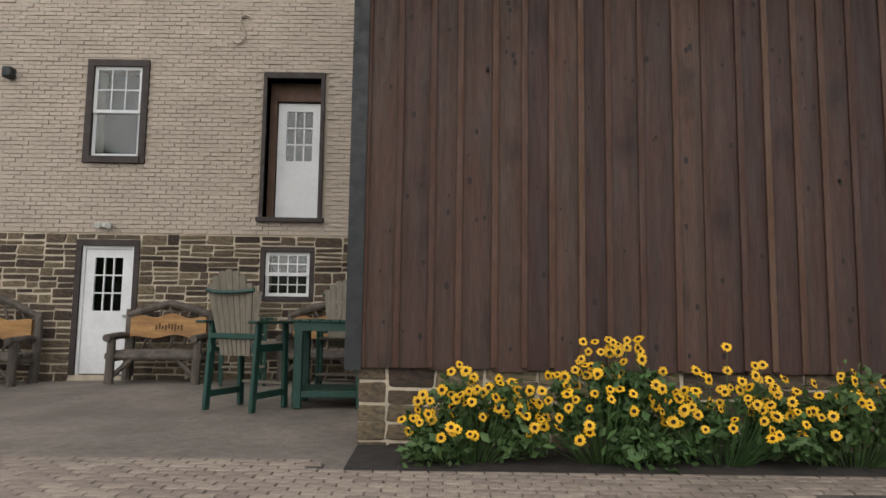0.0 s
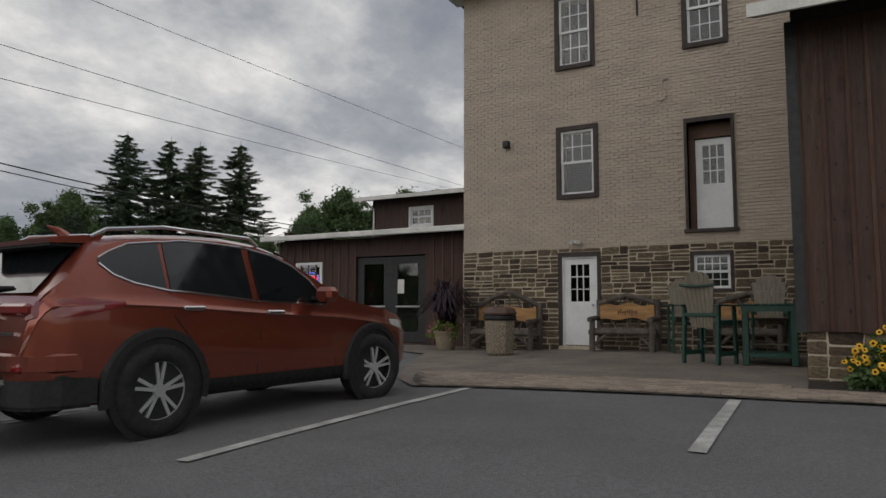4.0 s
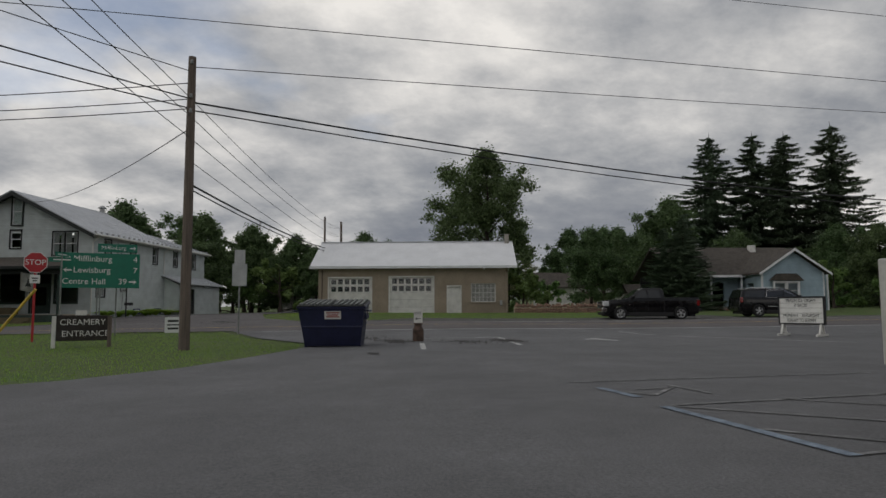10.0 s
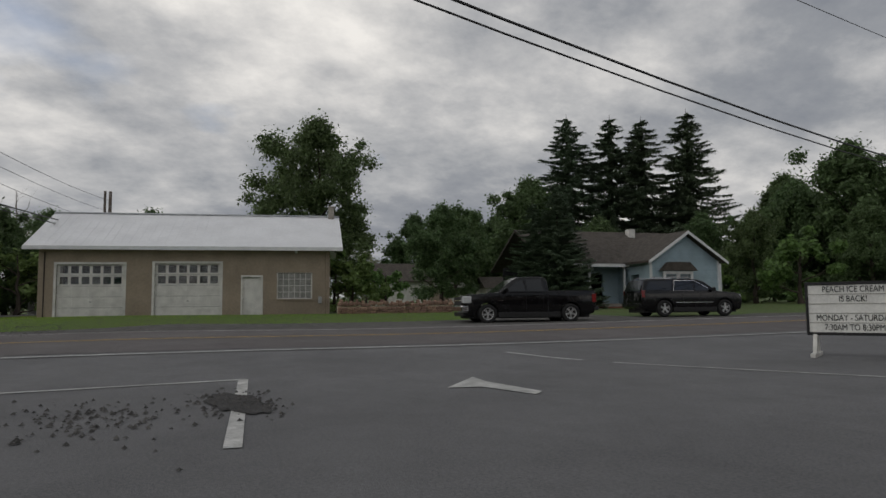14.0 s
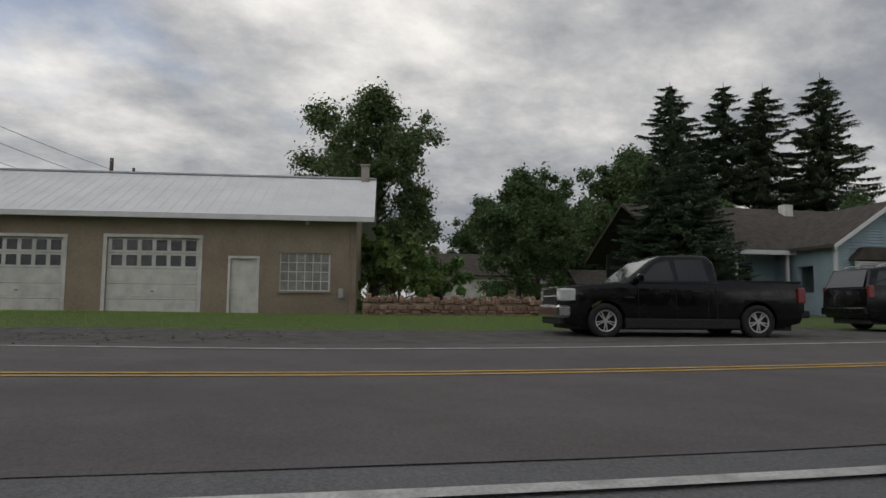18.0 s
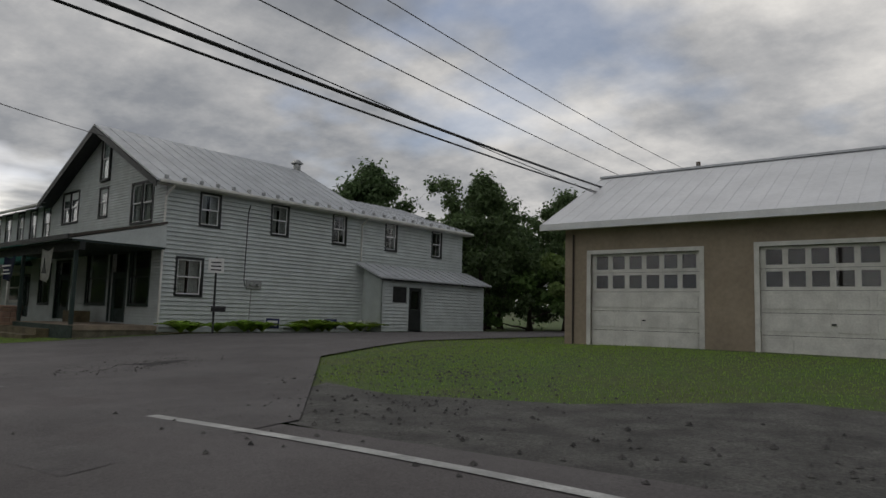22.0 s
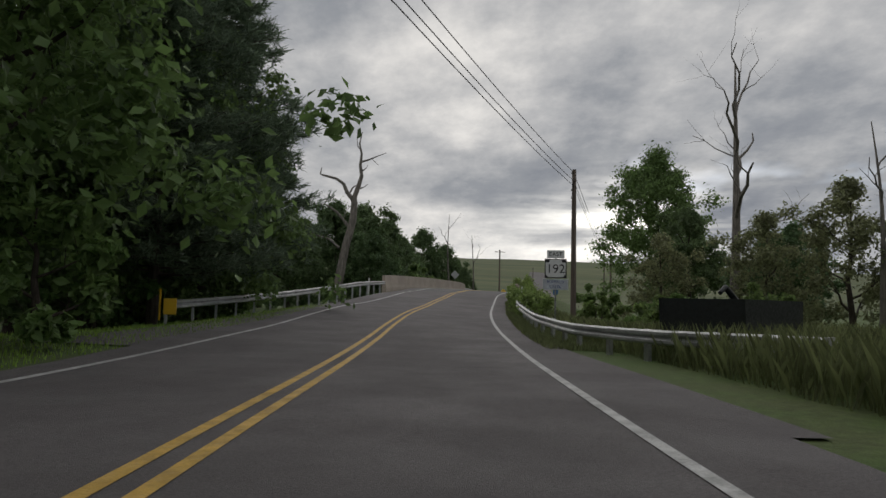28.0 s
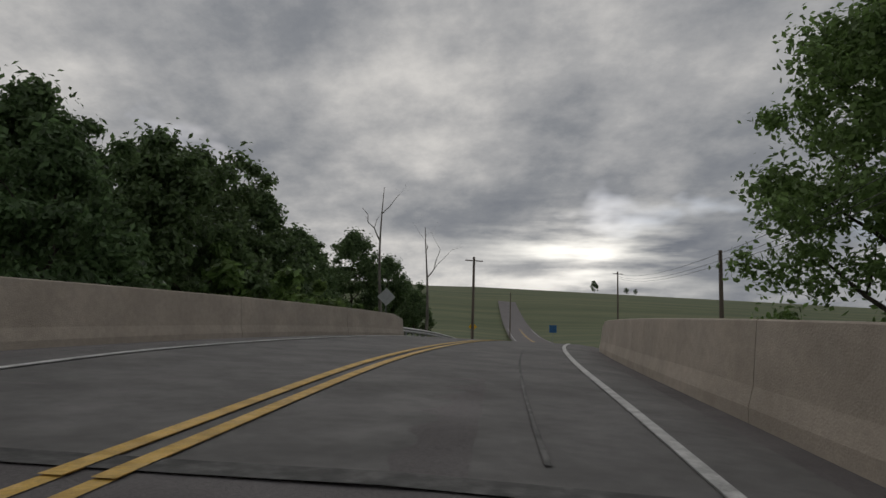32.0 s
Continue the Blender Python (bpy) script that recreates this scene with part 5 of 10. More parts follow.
# green metal awning over the south wing's door
aw = thing("green_awning", HM, "green ribbed metal awning roof with a small gable", "awning")
bm = bmesh.new()
prism(bm, [(-2.0, 3.4), (-0.02, 4.15), (-0.02, 4.25), (-2.0, 3.5)], "x", -22.2, -11.6)
for k in range(27):
    prism(bm, [(-2.0, 3.5), (-0.02, 4.25), (-0.02, 4.28), (-2.0, 3.53)], "x", -22.15 + 0.4 * k, -22.12 + 0.4 * k)
part("awning_sheet", bm, GREEN_ROOF, aw)
bm = bmesh.new()
prism(bm, [(-17.3, 3.6), (-15.75, 4.75), (-14.2, 3.6), (-14.2, 3.66), (-15.75, 4.82), (-17.3, 3.66)], "y", -2.3, -0.1)
part("gable_sheet", bm, GREEN_ROOF, aw)
bm = bmesh.new()
prism(bm, [(-17.1, 3.55), (-15.75, 4.7), (-14.4, 3.55)], "y", -2.15, -2.1)
part("gable_face", bm, BLACK_TRIM, aw)
for x in (-17.2, -14.3, -21.9, -11.8):
    part("awning_post", boxed(x - 0.06, x + 0.06, -1.95, -1.83, 0.3, 3.5), OLD_WHITE, aw)
part("awning_fascia", boxed(-22.2, -11.6, -2.05, -1.98, 3.3, 3.48), BLACK_TRIM, aw)
# flags hung under the porch eave
def flag(name, x, y, z, w, h, material, label, sway):
    bm = bmesh.new()
    n = 14
    grid = [[bm.verts.new((x + w * i / n * (1 - 0.05 * j / n), y + sway * math.sin(i / n * 5) * (0.3 + j / n), z - h * j / n - 0.12 * math.sin(math.pi * i / n))) for i in range(n + 1)] for j in range(n + 1)]
    for j in range(n):
        for i in range(n):
            bm.faces.new((grid[j + 1][i], grid[j + 1][i + 1], grid[j][i + 1], grid[j][i]))
    bmesh.ops.solidify(bm, geom=bm.faces[:], thickness=0.006)
    ob = thing(name, HM, label, "flag")
    part("cloth", bm, material, ob, smooth=True)
    return ob


fl = flag("white_flag", -2.95, -3.5, 3.75, 1.25, 1.25, mat("white_cloth", (0.62, 0.62, 0.58), 0.9, 0.15, 4), "white flag with a dark emblem hung from the porch", 0.08)
bm = bmesh.new()
prism(bm, [(-2.5, 2.75), (-2.05, 2.72), (-2.2, 3.0), (-2.3, 3.35), (-2.38, 3.0)], "y", -3.62, -3.6)
part("emblem", bm, BLACK_TRIM, fl)
fl = flag("blue_flag", -7.3, -3.5, 3.6, 1.5, 1.0, mat("navy_cloth", (0.02, 0.03, 0.09), 0.9, 0.15, 4), "navy flag with white lettering hung from the porch", 0.08)
for zz, ww in ((3.12, 0.55), (2.93, 0.35), (2.78, 0.5)):
    part("printed_bar", boxed(-6.55 - ww, -6.55 + ww, -3.63, -3.62, zz, zz + 0.06), WHITE_PAINT, fl)

# ---- trees ----
def limb_mesh(bm, rs, base, tip, r0, depth, spread, sides=7, twigs=3):
    """A bent, tapering limb that forks."""
    base, tip = Vector(base), Vector(tip)
    n = 5 if depth > 1 else 4
    side = (tip - base).length
    pts = [base + (tip - base) * k / n + Vector((rs.uniform(-1, 1), rs.uniform(-1, 1), rs.uniform(-0.6, 0.6))) * side * 0.05 * (1 if 0 < k < n else 0) for k in range(n + 1)]
    radii = [r0 * (1 - 0.72 * k / n) for k in range(n + 1)]
    tube(bm, pts, radii, max(4, sides))
    ends = [pts[-1]]
    if depth > 0:
        for q in range(twigs):
            k = rs.randint(2, n)
            d = (tip - base).normalized()
            out = Vector((rs.uniform(-1, 1), rs.uniform(-1, 1), rs.uniform(-0.2, 0.9))).normalized()
            end = pts[k] + (d * 0.5 + out * spread).normalized() * side * rs.uniform(0.42, 0.72)
            ends += limb_mesh(bm, rs, pts[k], end, radii[k] * 0.65, depth - 1, spread, max(4, sides - 2), twigs)
    return ends


def leaf_cloud(rs, centres, n, size, flat=0.8, shell=0.15):
    """Leaf sprays (bent quads) gathered in clumps round the given centres (x, y, z, radius)."""
    g = np.random.default_rng(rs.randint(0, 10**6))
    c = np.array(centres)
    wgt = c[:, 3] ** 2
    pick = g.choice(len(c), n, p=wgt / wgt.sum())
    v = g.normal(size=(n, 3))
    v /= np.linalg.norm(v, axis=1)[:, None]
    rad = c[pick, 3] * (shell + (1 - shell) * g.random(n) ** 0.6) * (0.75 + 0.6 * g.random(n) ** 2)
    p = c[pick, :3] + v * rad[:, None] * np.array([1, 1, flat])
    stray = g.random(n) < 0.09
    p = np.where(stray[:, None], c[pick, :3] + v * (c[pick, 3] * (0.8 + 0.65 * g.random(n)))[:, None], p)
    nrm = v * 0.6 + g.normal(size=(n, 3)) * 0.55 + np.array([0, 0, 0.35])
    nrm /= np.linalg.norm(nrm, axis=1)[:, None]
    t = np.cross(nrm, g.normal(size=(n, 3)))
    t /= np.linalg.norm(t, axis=1)[:, None]
    b = np.cross(nrm, t)
    s = size * (0.6 + 0.8 * g.random(n))[:, None]
    a = p - t * s
    e = p + t * s
    l, r = p + b * s * 0.55 + nrm * s * 0.15, p - b * s * 0.55 + nrm * s * 0.15
    verts = np.stack([a, r, e, l], 1).reshape(-1, 3)
    faces = np.arange(4 * n).reshape(-1, 4)
    return verts.tolist(), faces.tolist()


def broadleaf(name, seed, height, width, leaf, n, size, trunk_h=0.25, label="", clumps=46, limbs=7, lean=0.0, bottom=0.2, lump=0.15):
    """A tree built at the origin; crown made of clumps at the ends of real limbs."""
    rs = random.Random(seed)
    ob = thing(name, Matrix(), label, "tree")
    bm = bmesh.new()
    top = Vector((lean, 0, height * 0.8))
    r = height * 0.018 + 0.05
    pts = [Vector((lean * t * t + rs.uniform(-1, 1) * 0.02 * height * (0 < t), rs.uniform(-1, 1) * 0.02 * height * (0 < t), height * 0.85 * t)) for t in np.linspace(0, 1, 7)]
    tube(bm, pts, [r * (1.5 if k == 0 else 1) * (1 - 0.85 * k / 6) for k in range(7)], 9)
    ends = []
    for k in range(limbs):
        t = trunk_h + (0.8 - trunk_h) * k / limbs
        i = min(int(t * 6 / 0.999), 5)
        base = pts[i].lerp(pts[i + 1], t * 6 - i) if i < 6 else pts[-1]
        a = k * 2.4 + rs.uniform(-0.4, 0.4)
        reach = width * 0.5 * (1 - 0.45 * t) * rs.uniform(0.6, 0.9)
        ends += limb_mesh(bm, rs, base, base + Vector((math.cos(a) * reach, math.sin(a) * reach, height * rs.uniform(0.1, 0.24))), r * 0.45 * (1 - t * 0.6), 1, 0.9, 6, 3)
    part("trunk", bm, BARK, ob)
    cs = []
    for e in ends:
        cs.append((e.x, e.y, e.z, rs.uniform(0.05, 0.09) * (height + width) * 0.5))
    while len(cs) < clumps:
        t = rs.random() ** 0.8
        z = height * (bottom + (0.97 - bottom) * t)
        prof = math.sin(math.pi * min(1, 0.16 + 0.84 * t) ** 0.75) ** 0.7
        a, q = rs.uniform(0, 6.283), rs.uniform(0.3, 1.0) ** 0.6
        rr = rs.uniform(0.045, 0.10) * (height + width) * 0.5
        d = max(0, width * 0.5 * prof * q - rr * 0.4) * rs.uniform(0.75, 1.12) * (1 + lump * noise.noise((math.cos(a) * 1.6 + seed, math.sin(a) * 1.6, 6.5 * z / height)))
        cs.append((math.cos(a) * d + lean * t, math.sin(a) * d, z, rr))
    part("crown", mesh_of("crown", *leaf_cloud(rs, cs, n, size), leaf), None, ob)
    return ob


def spruce(name, seed, height, width, label, n_tiers=34):
    """Whorls of drooping boughs, each a spray of flat needle twigs."""
    g = np.random.default_rng(seed)
    ob = thing(name, Matrix(), label, "tree")
    part("trunk", rod([(0, 0, 0), (0, 0, height * 0.5), (0, 0, height)], [height * 0.016, height * 0.01, 0.02], 8), BARK, ob)
    quads = []
    for k in range(n_tiers):
        t = k / n_tiers
        reach = width * 0.5 * (1 - t) ** 0.72 + 0.25
        for q in range(max(6, int(17 * (1 - t * 0.5)))):
            a, L = g.uniform(0, 6.283), reach * g.uniform(0.6, 1.15)
            z = height * (0.06 + 0.93 * t) + g.uniform(-0.5, 0.5) * height / n_tiers
            n = int(14 + L * 24)
            u = g.random(n) ** 0.8
            wd = (0.10 + 0.26 * (1 - u)) * (0.4 + L * 0.26)
            off = g.uniform(-1, 1, n) * wd
            zz = z - L * 0.50 * u + L * 0.36 * u * u - np.abs(off) * 0.35
            px, py = np.cos(a) * L * u - np.sin(a) * off, np.sin(a) * L * u + np.cos(a) * off
            aa = a + off * 1.2 + g.uniform(-0.7, 0.7, n)
            ln, hw = g.uniform(0.3, 0.7, n), g.uniform(0.06, 0.15, n)
            dx, dy, dz = np.cos(aa), np.sin(aa), g.uniform(-0.75, 0.0, n)
            quads.append(np.stack([np.stack([px - dy * hw, py + dx * hw, zz], 1), np.stack([px - dx * 0.1, py - dy * 0.1, zz - g.uniform(0.15, 0.5, n)], 1), np.stack([px + dy * hw, py - dx * hw, zz - 0.03], 1), np.stack([px + dx * ln, py + dy * ln, zz + dz * ln], 1)], 1))
    vs = np.concatenate(quads).reshape(-1, 3)
    i = np.arange(len(vs) // 4)[:, None] * 4
    fs = np.concatenate([i + np.array([[0, 2, 3]]), i + np.array([[0, 1, 2]])])
    part("crown", mesh_of("crown", vs.tolist(), fs.tolist(), NEEDLE), None, ob)
    return ob


def pine(name, seed, height, width, label):
    """A white pine: long level boughs that turn up at the ends, with soft tufts of fine needles."""
    g = np.random.default_rng(seed)
    ob = thing(name, Matrix(), label, "tree")
    bm = tube(bmesh.new(), [(0, 0, 0), (0.1, 0, height * 0.5), (0, 0.1, height)], [height * 0.016, height * 0.011, 0.03], 8)
    tufts = []
    for k in range(135):
        t = 0.17 + 0.82 * k / 135
        a, L = k * 2.4 + g.uniform(-0.5, 0.5), width * 0.5 * (1 - t) ** 0.6 * g.uniform(0.55, 1.15) + 0.3
        z = height * t
        pts = [(math.cos(a) * L * u, math.sin(a) * L * u, z + L * (0.16 * u * u - 0.06 * u)) for u in (0, 0.35, 0.7, 1.0)]
        tube(bm, pts, [0.06 * (1 - t) + 0.015, 0.035, 0.02, 0.008], 4, False)
        for q in range(int(6 + L * 5)):
            u, off = g.uniform(0.25, 1.05), g.uniform(-0.2, 0.2) * L
            tufts.append((math.cos(a) * L * u - math.sin(a) * off, math.sin(a) * L * u + math.cos(a) * off, z + L * (0.16 * u * u - 0.06 * u) + g.uniform(-0.1, 0.25), a))
    part("trunk", bm, BARK, ob)
    c = np.array(tufts)
    m = 22
    p = np.repeat(c, m, 0)
    n = len(p)
    d = g.normal(size=(n, 3)) * np.array([1, 1, 0.8]) + np.stack([np.cos(p[:, 3]), np.sin(p[:, 3]), np.full(n, 0.5)], 1) * 0.9
    d /= np.linalg.norm(d, axis=1)[:, None]
    sd = np.cross(d, g.normal(size=(n, 3)))
    sd *= (g.uniform(0.012, 0.03, n) / np.linalg.norm(sd, axis=1))[:, None]
    o = p[:, :3] + g.normal(size=(n, 3)) * 0.09
    ln = g.uniform(0.22, 0.46, n)[:, None]
    vs = np.stack([o - sd, o + sd, o + d * ln + sd * 0.3, o + d * ln - sd * 0.3], 1).reshape(-1, 3)
    part("crown", mesh_of("crown", vs.tolist(), np.arange(4 * n).reshape(-1, 4).tolist(), NEEDLE), None, ob)
    return ob


def dead_tree(name, seed, height, label, limbs, m, r=0.3, lean=(0, 0)):
    rs = random.Random(seed)
    ob = thing(name, m, label, "dead tree")
    bm = bmesh.new()
    pts = [Vector((lean[0] * t + 0.25 * math.sin(t * 5 + seed), lean[1] * t + 0.2 * math.sin(t * 4), height * t)) for t in np.linspace(0, 1, 9)]
    tube(bm, pts, [r * (1 - 0.88 * k / 8) for k in range(9)], 9)
    part("trunk", bm, DEADWOOD, ob)
    for t, a, up_, ln in limbs:
        i = min(int(t * 8), 7)
        base = pts[i].lerp(pts[i + 1], t * 8 - i)
        bm = bmesh.new()
        limb_mesh(bm, rs, base, base + Vector((math.cos(a), math.sin(a), up_)) * ln, r * (1 - 0.8 * t) * 0.7, 2, 1.0, 6, 2)
        part("limb", bm, DEADWOOD, ob)
    return ob


def at_land(x, y, s=1.0, turn=0.0, sink=0.15):
    return pose(x, y, land1(x, y) - sink, 0, 0, turn) @ Matrix.Scale(s, 4)


T = {}
T["maple"] = broadleaf("maple_tree", 1, 14, 11, LEAF_B, 20000, 0.20, 0.22, "full green broadleaf tree", clumps=120, bottom=0.14)
T["poplar"] = broadleaf("cottonwood_tree", 2, 25, 18, LEAF_B, 42000, 0.23, 0.2, "tall cottonwood with an airy green crown", clumps=170, limbs=12, bottom=0.10)
T["wood"] = broadleaf("woodland_tree", 3, 15, 12, LEAF_B, 28000, 0.20, 0.15, "dark green woodland tree", clumps=130, bottom=0.06)
T["airy"] = broadleaf("ash_tree", 4, 13, 9, LEAF_D, 9500, 0.15, 0.2, "thin-leaved tree with sky showing through", clumps=95, bottom=0.15)
T["big"] = broadleaf("oak_tree", 6, 19, 15, leaf_mat("leaf_roadside", (0.105, 0.160, 0.052)), 40000, 0.17, 0.12, "large dark roadside tree with dense foliage", clumps=190, limbs=10, bottom=0.05, lump=0.75)
T["bush"] = broadleaf("shrub", 5, 3.2, 4.2, LEAF_A, 5000, 0.13, 0.05, "rounded green leafy shrub by the wall", clumps=24, limbs=5, bottom=0.05)
T["spruce"] = spruce("spruce_tree", 8, 26, 20.0, "tall dark Norway spruce")
T["pine"] = pine("pine_tree", 14, 16, 11, "soft white pine with level boughs beside the road")
T["spruce2"] = spruce("spruce_tree", 9, 27, 19.5, "tall dark Norway spruce with drooping boughs")
used = set()


def plant(kind, x, y, s=1.0, turn=None, group="", label="", hz=None):
    """Sets the first tree of a kind, then copies."""
    turn = (x * 37 + y * 61) % 360 if turn is None else turn
    m = at_land(x, y, s, turn)
    if hz:
        m = m @ Matrix.Diagonal((1, 1, hz, 1))
    if kind in used:
        ob = copy_thing(T[kind], m)
    else:
        ob = T[kind]
        ob.matrix_world = m
        used.add(kind)
    if kind in used:
        ob.scale = m.to_scale()
    return tagged(ob, label, group=group)


# by the garage and the blue house
plant("poplar", -97.5, 26.2, 0.95)
plant("spruce", -87.9, 58.0, 1.0, group="row of spruces")
plant("spruce2", -86.0, 64.0, 0.97, group="row of spruces")
plant("spruce", -84.2, 68.0, 1.0, 140, group="row of spruces")
plant("spruce2", -81.2, 73.5, 1.0, 75, group="row of spruces")
plant("spruce", -51.4, 27.3, 0.30, 20, label="dark dense evergreen before the house")
plant("spruce2", -52.8, 26.4, 0.27, 120, label="dark dense evergreen before the house")
plant("spruce", -53.0, 28.6, 0.33, 200, label="dark dense evergreen before the house")
plant("maple", -60.0, 23.5, 0.55)
plant("maple", -66.0, 28, 0.6)
plant("bush", -56.5, 15.2, 1.15)
plant("bush", -57.8, 18.0, 1.0)
plant("bush", -60.5, 15.5, 1.3)

# thin trees beyond the driveway and by the creek
for x, y, k_, q in ((-84, -60, "airy", 0.78), (-89, -68, "airy", 0.95), (-80, -53, "airy", 0.64), (-95, -60, "airy", 0.9), (-86, -80, "airy", 0.75), (-78, -66, "airy", 0.55), (-92, -52, "airy", 0.8), (-82, -46, "maple", 0.66), (-90, -63, "maple", 0.62), (-84, -70, "maple", 0.52), (-96, -70, "maple", 0.72), (-74.5, -57, "bush", 0.9), (-72, -62, "bush", 0.8), (-97, -108, "maple", 0.82), (-100, -98, "maple", 0.7), (-92, -92, "maple", 0.6), (-101, -116, "maple", 0.6), (-88, -98, "bush", 1.2), (-82, -91, "airy", 0.62), (-86, -86, "airy", 0.7), (-74, -80, "bush", 0.95), (-77.5, -84.5, "bush", 1.1), (-77, -91, "bush", 1.0), (-80, -79, "bush", 1.1), (-70.5, -75.5, "bush", 0.7), (-81, -97, "bush", 1.3)):
    plant(k_, x, y, q)
plant("big", -107, -127.5, 1.15, label="broad roadside tree above the creek")
# dark trees along the east side of the road
for x, y, k, s in ((-36, -42, "big", 1.0), (-39.5, -53, "big", 1.05), (-43, -63, "big", 1.18), (-46.8, -70, "big", 1.08), (-46, -86, "big", 0.8), (-32, -34, "maple", 0.7)):
    plant(k, x, y, s, group="roadside trees")
for x, y, s in ((-46.5, -57, 0.55), (-50.5, -68, 0.5), (-49.5, -80, 0.6), (-52.5, -86, 0.7), (-33, -52, 1.0), (-36, -60, 1.1), (-30, -43, 0.95), (-40, -68, 1.1)):
    plant("bush", x, y, s * 2.2, label="tangled green undergrowth below the trees")
plant("pine", -52.9, -88.0, 1.3, 33)
plant("pine", -50.8, -86.0, 1.5, 210)
plant("big", -50.6, -86.0, 0.92, 20, label="dark tangled tree behind the guard rail")
plant("wood", -51.6, -92.5, 0.72, 150, label="dark tangled tree behind the guard rail")
plant("pine", -51.5, -80.5, 0.95, 130)
plant("big", -48.5, -84, 0.95, 250, label="dark roadside tree behind the pines")
plant("wood", -50.5, -90, 0.8, 70, label="dark tangled tree behind the guard rail")
plant("maple", -47.0, -79, 0.72, label="light green tree in front of the pines")
plant("pine", -48.5, -95, 0.6, 190)
for x, y, k, s in ((-50, -112, "wood", 0.62), (-42, -104, "wood", 0.6), (-55, -121, "wood", 0.7), (-60.5, -133, "wood", 0.8), (-70.1, -130, "maple", 0.66), (-67, -141, "wood", 0.95), (-72, -150.5, "wood", 1.02), (-74.3, -160.5, "maple", 1.22), (-79.6, -165.3, "maple", 1.12), (-84.3, -175, "maple", 1.0), (-78.5, -150.5, "bush", 2.6), (-82, -158, "bush", 2.2), (-99, -215, "maple", 1.32), (-107, -222, "maple", 1.08), (-90, -205, "maple", 1.15), (-105, -200, "maple", 0.66), (-112, -226, "maple", 0.8), (-58, -150, "wood", 0.95), (-50, -130, "wood", 0.75), (-60, -165, "wood", 1.1), (-66, -175, "wood", 1.1), (-94, -186, "bush", 2.0), (-98, -192, "bush", 1.8), (-87, -166, "bush", 1.9)):
    plant(k, x, y, s, group="creek woods")
# woods round the village
rt = random.Random(21)
ring = [(-93, -3), (-99, 6), (-104, -8), (-90, -14), (-108, 3), (-100, 14), (-112, 14), (-97, -20), (-106, -22), (-113, -34), (-118, -12), (-84, 6), (-90, 10),
        (-77, 36), (-84, 44), (-73, 50), (-90, 36), (-97, 46), (-66, 58), (-57, 54), (-50, 60), (-62, 68), (-54, 72), (-74, 64), (-45, 74), (-66, 84), (-38, 84), (-52, 90), (-30, 78), (-22, 84), (-14, 90), (-78, 86), (-34, 96)]
ring += [(-82, -12), (-87, -7), (-80, -20), (-94, -14), (-88, 2), (-80, 0), (-84, -2), (-96, -6), (-72, 40), (-64, 71), (-56, 68), (-48, 71), (-43, 66), (-70, 78), (-60, 76)]
ring += [(-118 + 9 * math.sin(k * 1.7), 24 + 9 * k) for k in range(10)]
for x, y in ring:
    plant(rt.choice(("wood", "wood", "maple", "airy")) if x < -95 else rt.choice(("wood", "maple")), x, y, rt.uniform(0.75, 1.0) * (0.88 if -24 < y < -5 else 0.64 if -5 < y < 16 else 1.08 if y > 65 and x > -72 else 0.74 if x > -80 and y > 46 else 0.94), group="village woods")
for k in range(23):
    a = 2.2 + k * 0.062
    plant("wood", -40 + 260 * math.cos(a), 20 + 260 * math.sin(a), rt.uniform(0.9, 1.3), group="far woods")
for k in range(15):
    a = 1.35 + k * 0.065
    plant("wood", -40 + 150 * math.cos(a), 10 + 150 * math.sin(a), rt.uniform(0.8, 1.1), group="far woods")
for x, y in ((-84, -9), (-88, -17), (-80, -4), (-92, -24), (-86, -26), (-50, 50), (-56, 47), (-62, 50), (-70, 46), (-44, 58), (-38, 66), (-76, 42)):
    plant("bush", x, y, rt.uniform(1.3, 1.9), label="tangled green undergrowth below the trees")
snag = thing("dead_tree", at_land(-65.4, -126.9), "bare grey dead tree leaning over the creek with crooked limbs", "dead tree")
ACROSS = Vector((-0.948, 0.317, 0))


def snag_limb(pts, r0, r1, name="limb"):
    """A crooked limb in the plane across the road: (sideways, up) in metres."""
    q = [ACROSS * (a - 0.25 - 0.045 * b) + Vector((-0.036 * b, -0.1 * b + 0.05 * math.sin(b * 3), b)) for a, b in pts]
    n = len(q)
    part(name, tube(bmesh.new(), q, [r0 + (r1 - r0) * k / (n - 1) for k in range(n)], 8), DEADWOOD, snag)


snag_limb([(-0.1, -0.3), (0.2, 2.0), (0.75, 5.0), (1.25, 7.5), (2.0, 10.2), (2.2, 12.4), (2.05, 13.2)], 0.55, 0.34, "trunk")
snag_limb([(2.1, 12.9), (2.6, 14.2), (3.0, 15.6), (2.85, 16.8), (3.0, 18.2), (2.75, 19.4), (3.05, 20.8)], 0.3, 0.05)
snag_limb([(2.0, 12.8), (1.35, 13.6), (0.95, 14.6), (0.1, 15.2), (-1.4, 15.6), (-1.75, 15.7), (-1.6, 16.5)], 0.27, 0.05)
snag_limb([(1.6, 9.6), (0.9, 10.5), (0.2, 11.3), (-0.9, 12.1), (-1.25, 12.2), (-0.75, 13.1)], 0.2, 0.04)
snag_limb([(0.5, 7.2), (-0.6, 8.2), (-2.0, 8.6), (-3.6, 9.2)], 0.16, 0.03)
snag_limb([(1.55, 13.4), (2.0, 14.2), (2.9, 14.8)], 0.12, 0.03)
snag_limb([(2.9, 17.2), (3.8, 17.5), (4.7, 17.9), (5.9, 18.4)], 0.13, 0.03)
